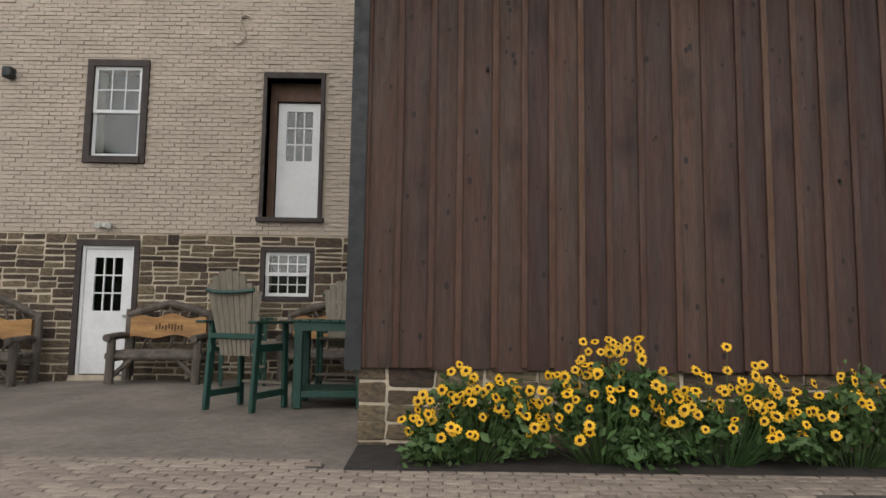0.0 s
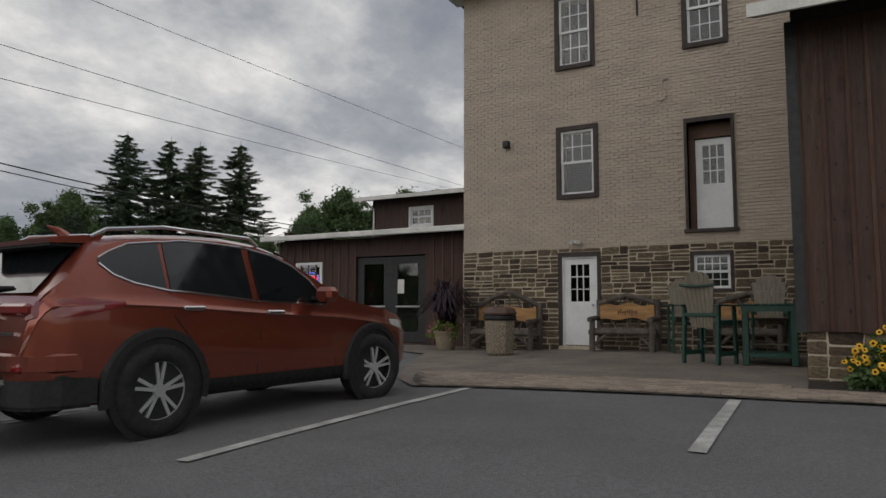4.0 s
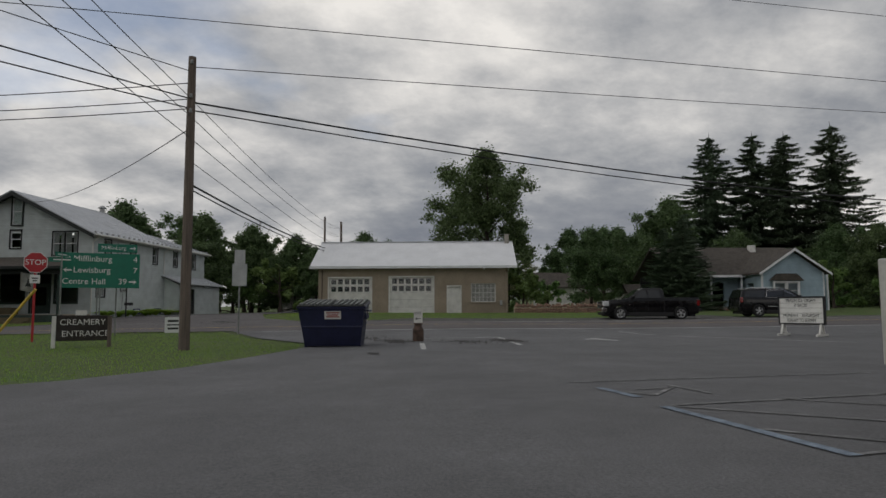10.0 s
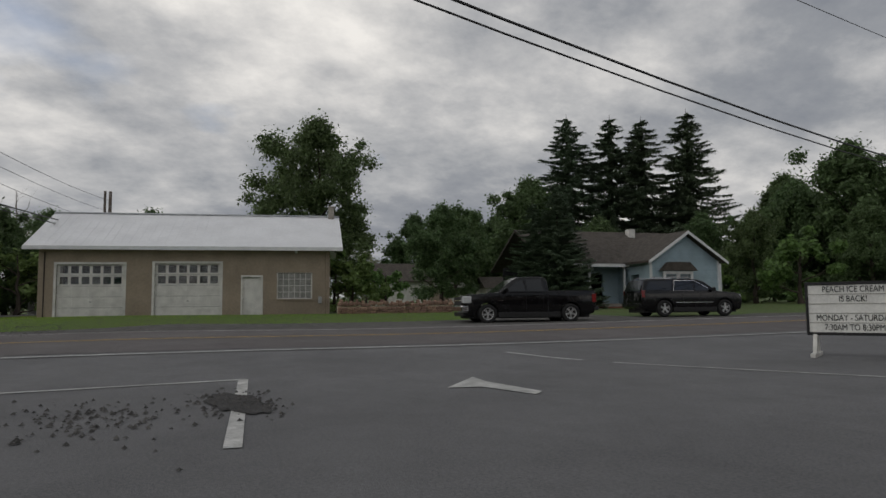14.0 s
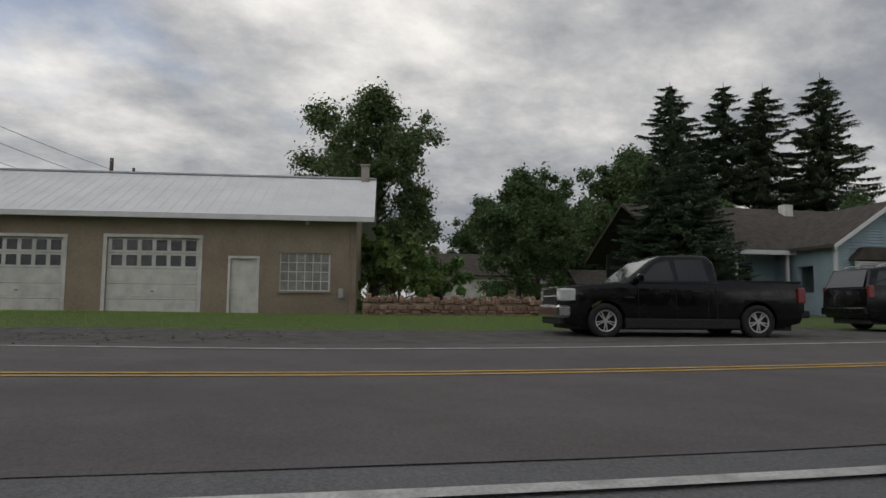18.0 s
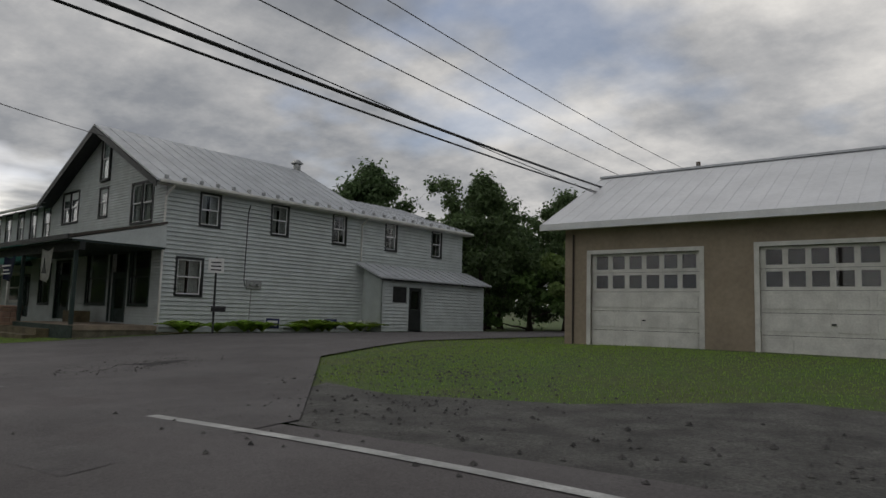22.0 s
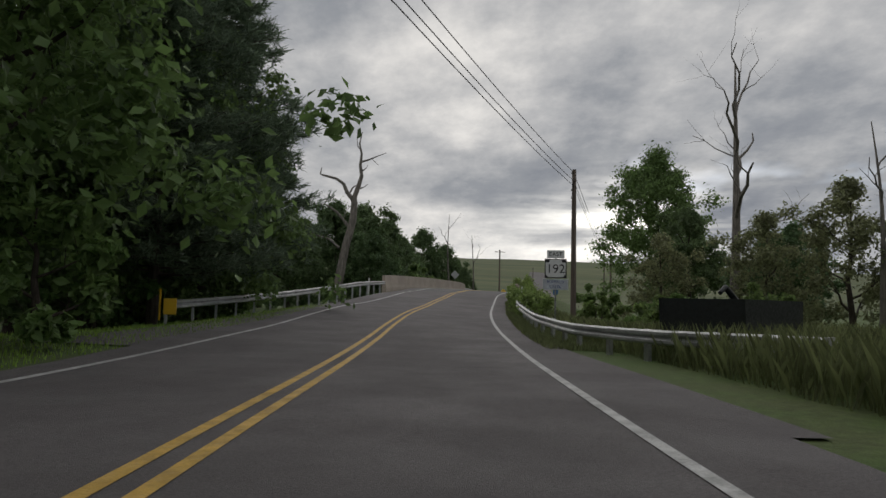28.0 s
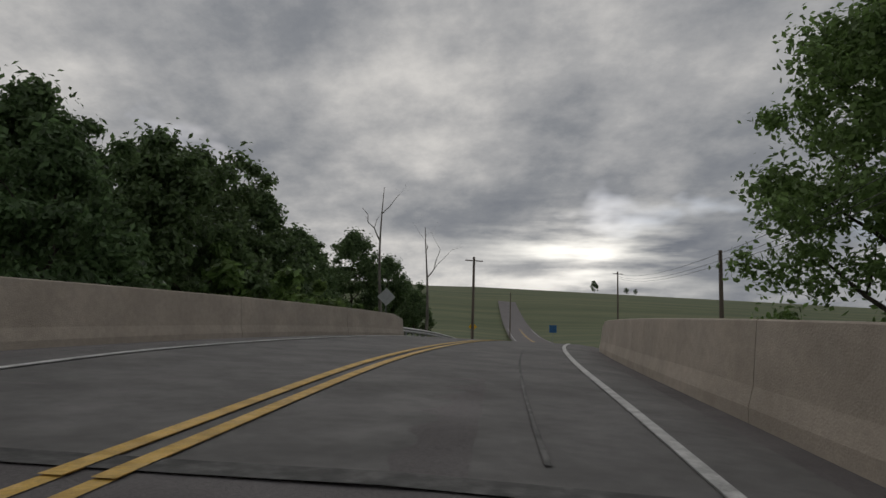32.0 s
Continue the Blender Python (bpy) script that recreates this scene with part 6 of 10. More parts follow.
snag_limb([(4.2, 17.6), (4.6, 17.2), (4.9, 16.9)], 0.05, 0.02)
snag_limb([(2.9, 16.0), (3.5, 16.5), (3.7, 16.9)], 0.08, 0.02)
snag_limb([(2.95, 18.6), (2.5, 19.2), (2.45, 20.2)], 0.08, 0.02)
snag_limb([(2.6, 14.0), (3.3, 14.3), (3.7, 14.6)], 0.09, 0.02)
snag_limb([(0.9, 10.4), (1.2, 11.4), (1.9, 12.2)], 0.05, 0.02)
dead_tree("dead_tree", 5, 19.5, "bare dead tree with forked crown", [(0.36, 2.6, 0.5, 4.5), (0.45, 0.4, 0.7, 4.2), (0.6, 3.0, 1.0, 3.6), (0.68, 0.0, 0.8, 4.0), (0.82, 2.8, 1.4, 3.2), (0.8, 0.2, 1.4, 3.0)], at_land(-87.8, -91.3, 1.06, 40), 0.42, (-0.5, 0.5))
dead_tree("dead_tree", 7, 12.0, "thin bare dead tree", [(0.5, 2.6, 1.0, 2.2), (0.65, 0.3, 1.0, 2.0), (0.8, 3.0, 1.2, 1.5)], at_land(-86, -78, 1, 10), 0.2, (0.6, 0))
dead_tree("dead_tree", 9, 14.0, "bare dead top above the woods", [(0.6, 2.6, 1.0, 2.6), (0.7, 0.3, 1.0, 2.8), (0.85, 3.0, 1.2, 1.8)], at_land(-106, -6, 1, 10), 0.25)
dead_tree("dead_tree", 11, 15.0, "slender bare dead trunk", [(0.7, 0.3, 1.2, 2.0), (0.85, 3.0, 1.2, 1.5)], at_land(-91.8, -169.8, 1.22, 10), 0.2)
dead_tree("dead_tree", 12, 13.0, "slender bare dead trunk", [(0.6, 0.3, 1.2, 2.4), (0.8, 3.0, 1.2, 1.8)], at_land(-97.2, -172, 1.15, 80), 0.2)

# ---- vehicles ----
TYRE = mat("tyre_rubber", (0.018, 0.018, 0.019), 0.85, 0.2, 10, 0.2, 60)
ALLOY = mat("alloy_rim", (0.62, 0.63, 0.64), 0.3, 0.06, 8, 0, 20, metal=0.6)
BLACKPLASTIC = mat("black_plastic", (0.013, 0.013, 0.014), 0.68, 0.15, 10, 0.1, 60)
CHROME = mat("chrome", (0.75, 0.75, 0.76), 0.12, 0.05, 5, 0, 10, metal=1.0)
REDLAMP = mat("red_lamp_glass", (0.22, 0.012, 0.012), 0.12, 0.1, 8, 0, 10, coat=1.0)
CLEARLAMP = mat("clear_lamp_glass", (0.6, 0.62, 0.62), 0.1, 0.1, 8, 0, 10, coat=1.0)


def wheel(parent, x, y, r, w, out, rim_r, spokes=5, rim=ALLOY):
    prof = [(r * 0.62, -w / 2), (r * 0.9, -w / 2), (r * 0.985, -w * 0.38), (r, -w * 0.2), (r, w * 0.2), (r * 0.985, w * 0.38), (r * 0.9, w / 2), (r * 0.62, w / 2)]
    turn = pose(x, y, r, 90 if out < 0 else -90, 0, 0)
    bm = bmesh.new()
    n = 30
    rings = [[bm.verts.new((q * math.cos(2 * math.pi * s / n), q * math.sin(2 * math.pi * s / n), z)) for s in range(n)] for q, z in prof]
    for r0, r1 in zip(rings, rings[1:] + rings[:1]):
        for s in range(n):
            bm.faces.new((r0[s], r0[(s + 1) % n], r1[(s + 1) % n], r1[s]))
    bmesh.ops.recalc_face_normals(bm, faces=bm.faces[:])
    bmesh.ops.transform(bm, matrix=turn, verts=bm.verts)
    wh = part("wheel", bm, TYRE, parent, smooth=True)
    rb_ = lathe([(0.02, w * 0.05), (rim_r * 0.9, w * 0.05), (rim_r, w * 0.44), (rim_r * 0.96, w * 0.47), (rim_r * 0.88, w * 0.3), (rim_r * 0.86, w * 0.06)], 30)
    bmesh.ops.transform(rb_, matrix=turn, verts=rb_.verts)
    part("rim_barrel", rb_, BLACKPLASTIC, wh)
    ring = bmesh.new()
    rr = [[ring.verts.new((q * math.cos(2 * math.pi * s / n), q * math.sin(2 * math.pi * s / n), z)) for s in range(n)] for q, z in ((rim_r, w * 0.4), (rim_r * 1.01, w * 0.5), (rim_r * 0.93, w * 0.48), (rim_r * 0.9, w * 0.35))]
    for r0, r1 in zip(rr, rr[1:] + rr[:1]):
        for s in range(n):
            ring.faces.new((r0[s], r0[(s + 1) % n], r1[(s + 1) % n], r1[s]))
    for k in range(spokes):
        for d in (-0.17, 0.17):
            a = 2 * math.pi * k / spokes + 0.3
            box(ring, 0.05, rim_r * 0.95, -0.014, 0.014, w * 0.3, w * 0.42, m=pose(0, 0, 0, 0, 0, math.degrees(a + d)))
    c = bmesh.ops.create_cone(ring, cap_ends=True, segments=16, radius1=rim_r * 0.24, radius2=rim_r * 0.2, depth=w * 0.16)
    bmesh.ops.translate(ring, vec=(0, 0, w * 0.38), verts=c["verts"])
    bmesh.ops.recalc_face_normals(ring, faces=ring.faces[:])
    bmesh.ops.transform(ring, matrix=turn, verts=ring.verts)
    part("rim", ring, rim, wh)
    return wh


def arch(x, r, zc, low, n=13):
    """Wheel opening round an axle at height zc, down to the sill."""
    dip = math.asin(min(1.0, (zc - low) / r))
    return [(x + r * math.cos(a), zc + r * math.sin(a)) for a in np.linspace(-dip, math.pi + dip, n)]


def shell(name, parent, outline, hw, taper, material, bev=0.06, segs=3, nose=None):
    """A car body from its side outline: extruded, drawn in towards the top and the ends, rounded."""
    bm = bmesh.new()
    prism(bm, outline, "y", -hw, hw)
    ends = [e for e in bm.edges if abs(e.verts[0].co.y - e.verts[1].co.y) < 1e-6]
    bmesh.ops.bevel(bm, geom=ends, offset=bev, segments=segs, affect="EDGES", profile=0.6, clamp_overlap=True)
    for z in np.arange(0.35, 1.9, 0.14):
        bmesh.ops.bisect_plane(bm, geom=bm.verts[:] + bm.edges[:] + bm.faces[:], plane_co=(0, 0, z), plane_no=(0, 0, 1))
    for x in np.arange(-1.0, 4.6, 0.45):
        bmesh.ops.bisect_plane(bm, geom=bm.verts[:] + bm.edges[:] + bm.faces[:], plane_co=(x, 0, 0), plane_no=(1, 0, 0))
    for v in bm.verts:
        v.co.y *= taper(v.co.x, v.co.z)
    bmesh.ops.recalc_face_normals(bm, faces=bm.faces[:])
    ob = part(name, bm, material, parent, smooth=False)
    for f in ob.data.polygons:
        f.use_smooth = True
    ob.data.set_sharp_from_angle(angle=radians(38))
    return ob


def side_panel(bm, pts, hw, taper, proud, sgn):
    lo = [bm.verts.new((x, sgn * (hw * taper(x, z) + proud), z)) for x, z in pts]
    f = bm.faces.new(lo if sgn < 0 else list(reversed(lo)))
    return f


def cross_panel(parent, name, p, q, hw0, hw1, material, off=0.008):
    """A pane across the car between two heights (x, z), with its half-widths."""
    bm = bmesh.new()
    d = Vector((q[0] - p[0], 0, q[1] - p[1]))
    n = Vector((-d.z, 0, d.x)).normalized() * off
    if n.z < 0:
        n = -n
    vs = [bm.verts.new(v) for v in ((p[0] + n.x, -hw0, p[1] + n.z), (p[0] + n.x, hw0, p[1] + n.z), (q[0] + n.x, hw1, q[1] + n.z), (q[0] + n.x, -hw1, q[1] + n.z))]
    bm.faces.new(vs)
    bmesh.ops.recalc_face_normals(bm, faces=bm.faces[:])
    return part(name, bm, material, parent)


PANE = mat("dark_car_window", (0.010, 0.012, 0.014), 0.06, 0.1, 4, 0, 10, coat=0.5, spec=0.5)


def parked_car(name, m, label, paint, wb, r, rear, front, low, cab, W, rimr, windows, ws, rw, cladding=True, spokes=5):
    """Origin under the rear axle; x forward, y left. low and cab are side outlines, windows lists of side panes."""
    car = thing(name, m, label, "car")
    hw = W / 2

    def tp(x, z):
        t = 1 - 0.05 * max(0, (x - wb) / front) ** 2 - 0.045 * max(0, (-x) / rear) ** 2
        return t * (1 - 0.055 * ((z - 0.82) / 0.5) ** 2 + 0.012 * math.exp(-((z - 1.02) / 0.05) ** 2))

    def tc(x, z):
        return (1 - 0.2 * max(0, z - cab[0][1]) / 0.75) * (1 - 0.03 * max(0, -x) / rear) * 0.975
    ra = r + 0.07
    under = 0.24
    bot = [(-rear + 0.1, under + 0.14), (-ra - 0.02, under)] + arch(0, ra, r, under)[::-1] + [(ra, under), (wb - ra, under)] + arch(wb, ra, r, under)[::-1] + [(wb + ra, under), (wb + front - 0.08, under + 0.1)]
    shell("body", car, bot + low, hw, tp, paint)
    shell("cabin", car, cab, hw, tc, paint, 0.05)
    part("underbody", boxed(-rear + 0.25, wb + front - 0.25, -hw * 0.8, hw * 0.8, 0.2, 0.62), BLACKPLASTIC, car)
    for sgn in (-1, 1):
        for k, pts in enumerate(windows):
            bm = bmesh.new()
            side_panel(bm, pts, hw, tc, 0.007, sgn)
            part("side_window", bm, PANE, car)
        for x in (0, wb):
            wheel(car, x, sgn * (hw - 0.11), r, 0.24, sgn, rimr, spokes)
            if cladding:
                bm = bmesh.new()
                n = 12
                ring = []
                for a in np.linspace(-0.12, math.pi + 0.12, n + 1):
                    ring.append([bm.verts.new((x + q * math.cos(a), sgn * (hw * tp(x + q * math.cos(a), r + q * math.sin(a) * 0.98) + pr), r * 0.98 + q * math.sin(a))) for q, pr in ((ra - 0.03, -0.12), (ra - 0.01, 0.012), (ra + 0.055, 0.012), (ra + 0.07, -0.02))])
                for a_, b_ in zip(ring, ring[1:]):
                    for j in range(3):
                        bm.faces.new((a_[j], a_[j + 1], b_[j + 1], b_[j]))
                part("wheel_arch", bm, BLACKPLASTIC, car)
        part("sill", boxed(ra - 0.02, wb - ra + 0.02, sgn * hw - (0.05 if sgn > 0 else -0.012), sgn * hw + (0.012 if sgn > 0 else 0.05), under - 0.01, under + 0.22, bev=0.02), BLACKPLASTIC, car)
        mx = ws[0][0] - 0.32
        mr = part("door_mirror", boxed(mx - 0.06, mx + 0.09, sgn * (hw + 0.02) - (0.0 if sgn > 0 else 0.2), sgn * (hw + 0.02) + (0.2 if sgn > 0 else 0.0), ws[0][1] - 0.0, ws[0][1] + 0.17, bev=0.04), paint, car)
    cross_panel(car, "windscreen", ws[0], ws[1], hw * 0.86, hw * 0.74, PANE)
    cross_panel(car, "rear_window", rw[0], rw[1], hw * 0.8, hw * 0.7, PANE)
    return car, tp, tc, hw


COPPER = mat("copper_metallic_paint", (0.26, 0.058, 0.033), 0.32, 0.05, 2, 0, 10, metal=0.75, coat=1.0)
BLACKPAINT = mat("black_car_paint", (0.004, 0.004, 0.005), 0.2, 0.1, 2, 0, 10, coat=0.3, spec=0.3)
# copper SUV: a body lofted through cross-sections
def along_curve(pts):
    xs, ys = [p[0] for p in pts], [p[1] for p in pts]
    return lambda x: float(np.interp(x, xs, ys))


SUV_HW, SUV_WB = 0.94, 2.70
suv_top = along_curve([(-0.97, 0.52), (-0.955, 0.74), (-0.93, 0.96), (-0.88, 1.10), (-0.46, 1.53), (-0.30, 1.59), (0.0, 1.64), (0.4, 1.672), (0.8, 1.68), (1.2, 1.655), (1.5, 1.58), (1.8, 1.44), (2.1, 1.27), (2.35, 1.15), (2.55, 1.10), (3.0, 1.04), (3.35, 0.96), (3.55, 0.85), (3.64, 0.68), (3.67, 0.52)])
suv_plan = along_curve([(-0.97, 0.76), (-0.93, 0.86), (-0.85, 0.925), (-0.7, 0.965), (-0.4, 0.99), (0.0, 1.0), (2.7, 1.0), (3.0, 0.985), (3.3, 0.93), (3.5, 0.83), (3.6, 0.74), (3.67, 0.6)])
suv_belt = along_curve([(-0.97, 1.12), (-0.4, 1.15), (0.2, 1.13), (1.2, 1.07), (2.2, 1.03), (3.0, 0.94), (3.67, 0.78)])
suv_under = along_curve([(-0.97, 0.40), (-0.6, 0.30), (0.0, 0.27), (2.7, 0.27), (3.3, 0.28), (3.67, 0.36)])


def suv_section(x):
    """Half a cross-section from the floor to the roof: (y, z) pairs."""
    zr, w, zu = suv_top(x), SUV_HW * suv_plan(x), suv_under(x)
    zb = min(suv_belt(x), zr - 0.03)
    zc = max(zu + 0.14, zb - 0.10)
    roof = max(0.3, 0.955 * w - (zr - zb) * 0.40)
    pts = [(0.0, zu), (0.86 * w, zu), (0.98 * w, zu + 0.08), (w, min(0.62, zc - 0.03)), (0.988 * w, zc - 0.02), (1.004 * w, zc), (0.978 * w, zc + 0.03), (0.955 * w, zb), (roof + 0.02, zr - 0.05 * min(1, (zr - zb) / 0.2)), (roof - 0.06, zr - 0.012), (roof * 0.5, zr + 0.008), (0.0, zr + 0.012)]
    out, top = [], zu
    for y, z in pts:
        top = max(top, z)
        out.append((y, top))
    return out


def suv_side(x, z):
    """Half-width of the body at x and height z."""
    sec = suv_section(x)[1:9]
    return float(np.interp(z, [p[1] + 1e-5 * k for k, p in enumerate(sec)], [p[0] for p in sec]))


def suv_skin(name, pts, sgn, material, off=0.007, label="", rows=4):
    """A thin pane or lamp laid on the side of the body; pts are (x, z below, z above)."""
    vs, fs = [], []
    for x, za, zb in pts:
        for k in range(rows + 1):
            z = za + (zb - za) * k / rows
            vs.append((x, sgn * (suv_side(x, z) + off), z))
    n = rows + 1
    for a in range(len(pts) - 1):
        for k in range(rows):
            q = (a * n + k, (a + 1) * n + k, (a + 1) * n + k + 1, a * n + k + 1)
            fs.append(q if sgn < 0 else q[::-1])
    ob = part(name, mesh_of(name, vs, fs, material, True), None, suv)
    return tagged(ob, label) if label else ob


sm = pose(-6.4, -0.42, land1(-6, 0.5) + 0.03, 0, 0, 86) @ Matrix.Scale(1.07, 4)
suv = thing("copper_suv", sm, "copper-red metallic SUV with a folded cargo ramp behind", "car")
hw = SUV_HW
bm = bmesh.new()
rings_ = []
for x in sorted({*np.linspace(-0.97, -0.4, 16), *np.linspace(-0.4, 2.6, 26), *np.linspace(2.6, 3.67, 20)}):
    sec = suv_section(float(x))
    rings_.append([bm.verts.new((x, -y, z)) for y, z in sec] + [bm.verts.new((x, y, z)) for y, z in reversed(sec[1:-1])])
for r0, r1 in zip(rings_, rings_[1:]):
    for k in range(len(r0)):
        bm.faces.new((r0[k], r1[k], r1[(k + 1) % len(r0)], r0[(k + 1) % len(r0)]))
bm.faces.new(rings_[0])
bm.faces.new(list(reversed(rings_[-1])))
bmesh.ops.recalc_face_normals(bm, faces=bm.faces[:])
body_ = part("body", bm, COPPER, suv, smooth=True)
body_.data.set_sharp_from_angle(angle=radians(32))
FRONT_W = [(1.06, 1.10, 1.575), (1.35, 1.09, 1.53), (1.6, 1.085, 1.44), (1.8, 1.08, 1.31), (1.98, 1.075, 1.10)]
REAR_W = [(0.12, 1.175, 1.56), (0.3, 1.165, 1.588), (0.6, 1.14, 1.595), (0.98, 1.105, 1.585)]
QUARTER_W = [(-0.46, 1.375, 1.39), (-0.36, 1.29, 1.45), (-0.2, 1.23, 1.52), (0.08, 1.18, 1.56)]
for sgn in (-1, 1):
    for pts in (FRONT_W, REAR_W, QUARTER_W):
        suv_skin("side_window", pts, sgn, PANE)
    edge = [(x, a) for x, a, b in QUARTER_W[::1] + REAR_W + FRONT_W] + [(x, b) for x, a, b in (QUARTER_W + REAR_W + FRONT_W)[::-1]]
    edge = [(x, z + (-0.012 if k < len(edge) / 2 else 0.012)) for k, (x, z) in enumerate(edge)]
    part("chrome_window_line", rod([(x, sgn * (suv_side(x, z) + 0.008), z) for x, z in edge], 0.009, 5), CHROME, suv)
    suv_skin("tail_lamp", [(-0.945, 0.93, 0.955), (-0.9, 0.95, 1.065), (-0.75, 0.95, 1.09), (-0.6, 0.965, 1.095), (-0.45, 1.0, 1.09), (-0.3, 1.04, 1.08)], sgn, REDLAMP, 0.012, "dark red tail lamp cluster", 2)
    part("tail_lamp_inner", boxed(-0.965, -0.9, sgn * 0.6 - 0.19, sgn * 0.6 + 0.19, 0.965, 1.05, bev=0.02), REDLAMP, suv)
    part("reflector", boxed(-0.99, -0.86, sgn * 0.64 - 0.14, sgn * 0.64 + 0.14, 0.56, 0.63, bev=0.02), REDLAMP, suv)
    suv_skin("head_lamp", [(3.05, 0.84, 0.9), (3.25, 0.8, 0.9), (3.45, 0.74, 0.86), (3.58, 0.7, 0.78)], sgn, CLEARLAMP, 0.01, "", 2)
    suv_skin("sill", [(x, 0.27, 0.42) for x in np.linspace(0.42, 2.28, 8)], sgn, BLACKPLASTIC, 0.012, "", 2)
    part("roof_rail", rod([(1.25, sgn * 0.62, 1.63), (1.15, sgn * 0.62, 1.70), (0.2, sgn * 0.62, 1.715), (-0.3, sgn * 0.61, 1.65), (-0.42, sgn * 0.6, 1.58)], 0.016, 6), CHROME, suv)
    for x in (0.0, SUV_WB):
        # body is uncut: a flat black disc imitates the shaded wheel opening
        well = bmesh.new()
        bmesh.ops.create_circle(well, cap_ends=True, segments=32, radius=0.425)
        bmesh.ops.transform(well, matrix=pose(x, sgn * (hw + 0.008), 0.385, 90, 0, 0), verts=well.verts)
        part("wheel_well", well, BLACKPLASTIC, suv)
        ring = bmesh.new()
        rows_ = []
        for a in np.linspace(-0.25, math.pi + 0.25, 25):
            rows_.append([ring.verts.new((x + q * math.cos(a), sgn * (hw + pr), 0.385 + q * math.sin(a))) for q, pr in ((0.40, 0.006), (0.405, 0.026), (0.465, 0.024), (0.49, -0.02))])
        for a_, b_ in zip(rows_, rows_[1:]):
            for k in range(3):
                ring.faces.new((a_[k], a_[k + 1], b_[k + 1], b_[k]))
        part("wheel_arch", ring, BLACKPLASTIC, suv)
        if x:
            wheel(suv, 0, 0, 0.37, 0.22, sgn, 0.25, 5).matrix_basis = pose(x, sgn * (hw - 0.05), 0, 0, 0, -13)
        else:
            wheel(suv, x, sgn * (hw - 0.07), 0.37, 0.22, sgn, 0.25, 5)
    mr = part("door_mirror", boxed(1.72, 1.9, -0.11, 0.11, 0, 0.15, bev=0.045, m=pose(0, sgn * (hw + 0.11), 1.09)), COPPER, suv)
    part("mirror_foot", boxed(1.77, 1.85, -0.06, 0.06, 0.02, 0.06, m=pose(0, sgn * (hw - 0.02), 1.09)), BLACKPLASTIC, suv)
    for x, z in ((1.22, 0.985), (0.3, 1.02)):
        part("door_handle", boxed(x - 0.11, x + 0.11, -0.018, 0.018, -0.017, 0.02, bev=0.012, m=pose(0, sgn * (suv_side(x, z) + 0.018), z)), CHROME, suv, "bright door handle")
    for seam in (((0.10, 1.16), (0.14, 0.95), (0.42, 0.62), (0.5, 0.44)), ((1.02, 1.09), (1.05, 0.8), (1.02, 0.43)), ((2.02, 1.05), (2.1, 0.8), (2.08, 0.43))):
        part("door_seam", rod([(x, sgn * (suv_side(x, z) + 0.001), z) for x, z in seam], 0.005, 4), BLACKPLASTIC, suv)
    suv_skin("side_crease", [(x, 0.60, 0.625) for x in np.linspace(0.55, 2.2, 8)], sgn, COPPER, 0.008, "", 2)
    ex = lathe([(0.045, 0), (0.055, 0.12), (0.042, 0.125)], 12)
    bmesh.ops.transform(ex, matrix=pose(-0.88, sgn * 0.52, 0.36, 0, -90, 0), verts=ex.verts)
    part("exhaust_tip", ex, CHROME, suv)
cross_panel(suv, "windscreen", (2.32, 1.17), (1.52, 1.575), 0.70, 0.58, PANE, 0.02)
cross_panel(suv, "rear_window", (-0.865, 1.115), (-0.49, 1.50), 0.70, 0.585, PANE, 0.02)
bm = bmesh.new()
prism(bm, [(-0.74, 1.545), (-0.30, 1.61), (-0.36, 1.53), (-0.72, 1.51)], "y", -0.6, 0.6)
part("rear_spoiler", bm, COPPER, suv)
part("spoiler_underside", boxed(-0.71, -0.45, -0.58, 0.58, 1.492, 1.512), BLACKPLASTIC, suv)
part("roof_antenna", rod([(-0.3, 0, 1.62), (-0.36, 0, 1.67), (-0.45, 0, 1.70)], [0.05, 0.03, 0.008], 6), COPPER, suv)
bm = bmesh.new()
half = [(-0.50, 0.945), (-0.75, 0.925), (-0.92, 0.84), (-0.99, 0.68), (-1.01, 0.4), (-1.01, 0.0)]
prism(bm, half + [(x, -y) for x, y in half[::-1][1:]], "z", 0.30, 0.54)
bmesh.ops.bevel(bm, geom=[e for e in bm.edges if abs(e.verts[0].co.z - e.verts[1].co.z) < 1e-6], offset=0.03, segments=2, affect="EDGES")
part("rear_bumper", bm, BLACKPLASTIC, suv, "unpainted black lower bumper")
bm = bmesh.new()
half = [(-0.62, 0.95), (-0.80, 0.925), (-0.94, 0.83), (-1.0, 0.66), (-1.02, 0.4), (-1.02, 0.0)]
prism(bm, half + [(x, -y) for x, y in half[::-1][1:]], "z", 0.535, 0.72)
bmesh.ops.bevel(bm, geom=[e for e in bm.edges if abs(e.verts[0].co.z - e.verts[1].co.z) < 1e-6], offset=0.04, segments=3, affect="EDGES")
part("upper_bumper", bm, COPPER, suv)
part("skid_trim", rod([(-1.0, -0.62, 0.5), (-1.03, -0.45, 0.41), (-1.03, 0.45, 0.41), (-1.0, 0.62, 0.5)], 0.022, 6), GALV, suv, "dull silver bumper trim")
part("plate_recess", boxed(-0.972, -0.9, -0.3, 0.3, 0.8, 0.93, bev=0.01), BLACKPLASTIC, suv)
part("plate_chrome", boxed(-0.982, -0.93, -0.36, 0.36, 0.935, 0.965, bev=0.008), CHROME, suv)
part("badge", boxed(-0.955, -0.9, -0.075, 0.075, 1.0, 1.06, bev=0.02), CHROME, suv)
part("model_badge", boxed(-0.965, -0.93, -0.66, -0.46, 0.82, 0.845), CHROME, suv)
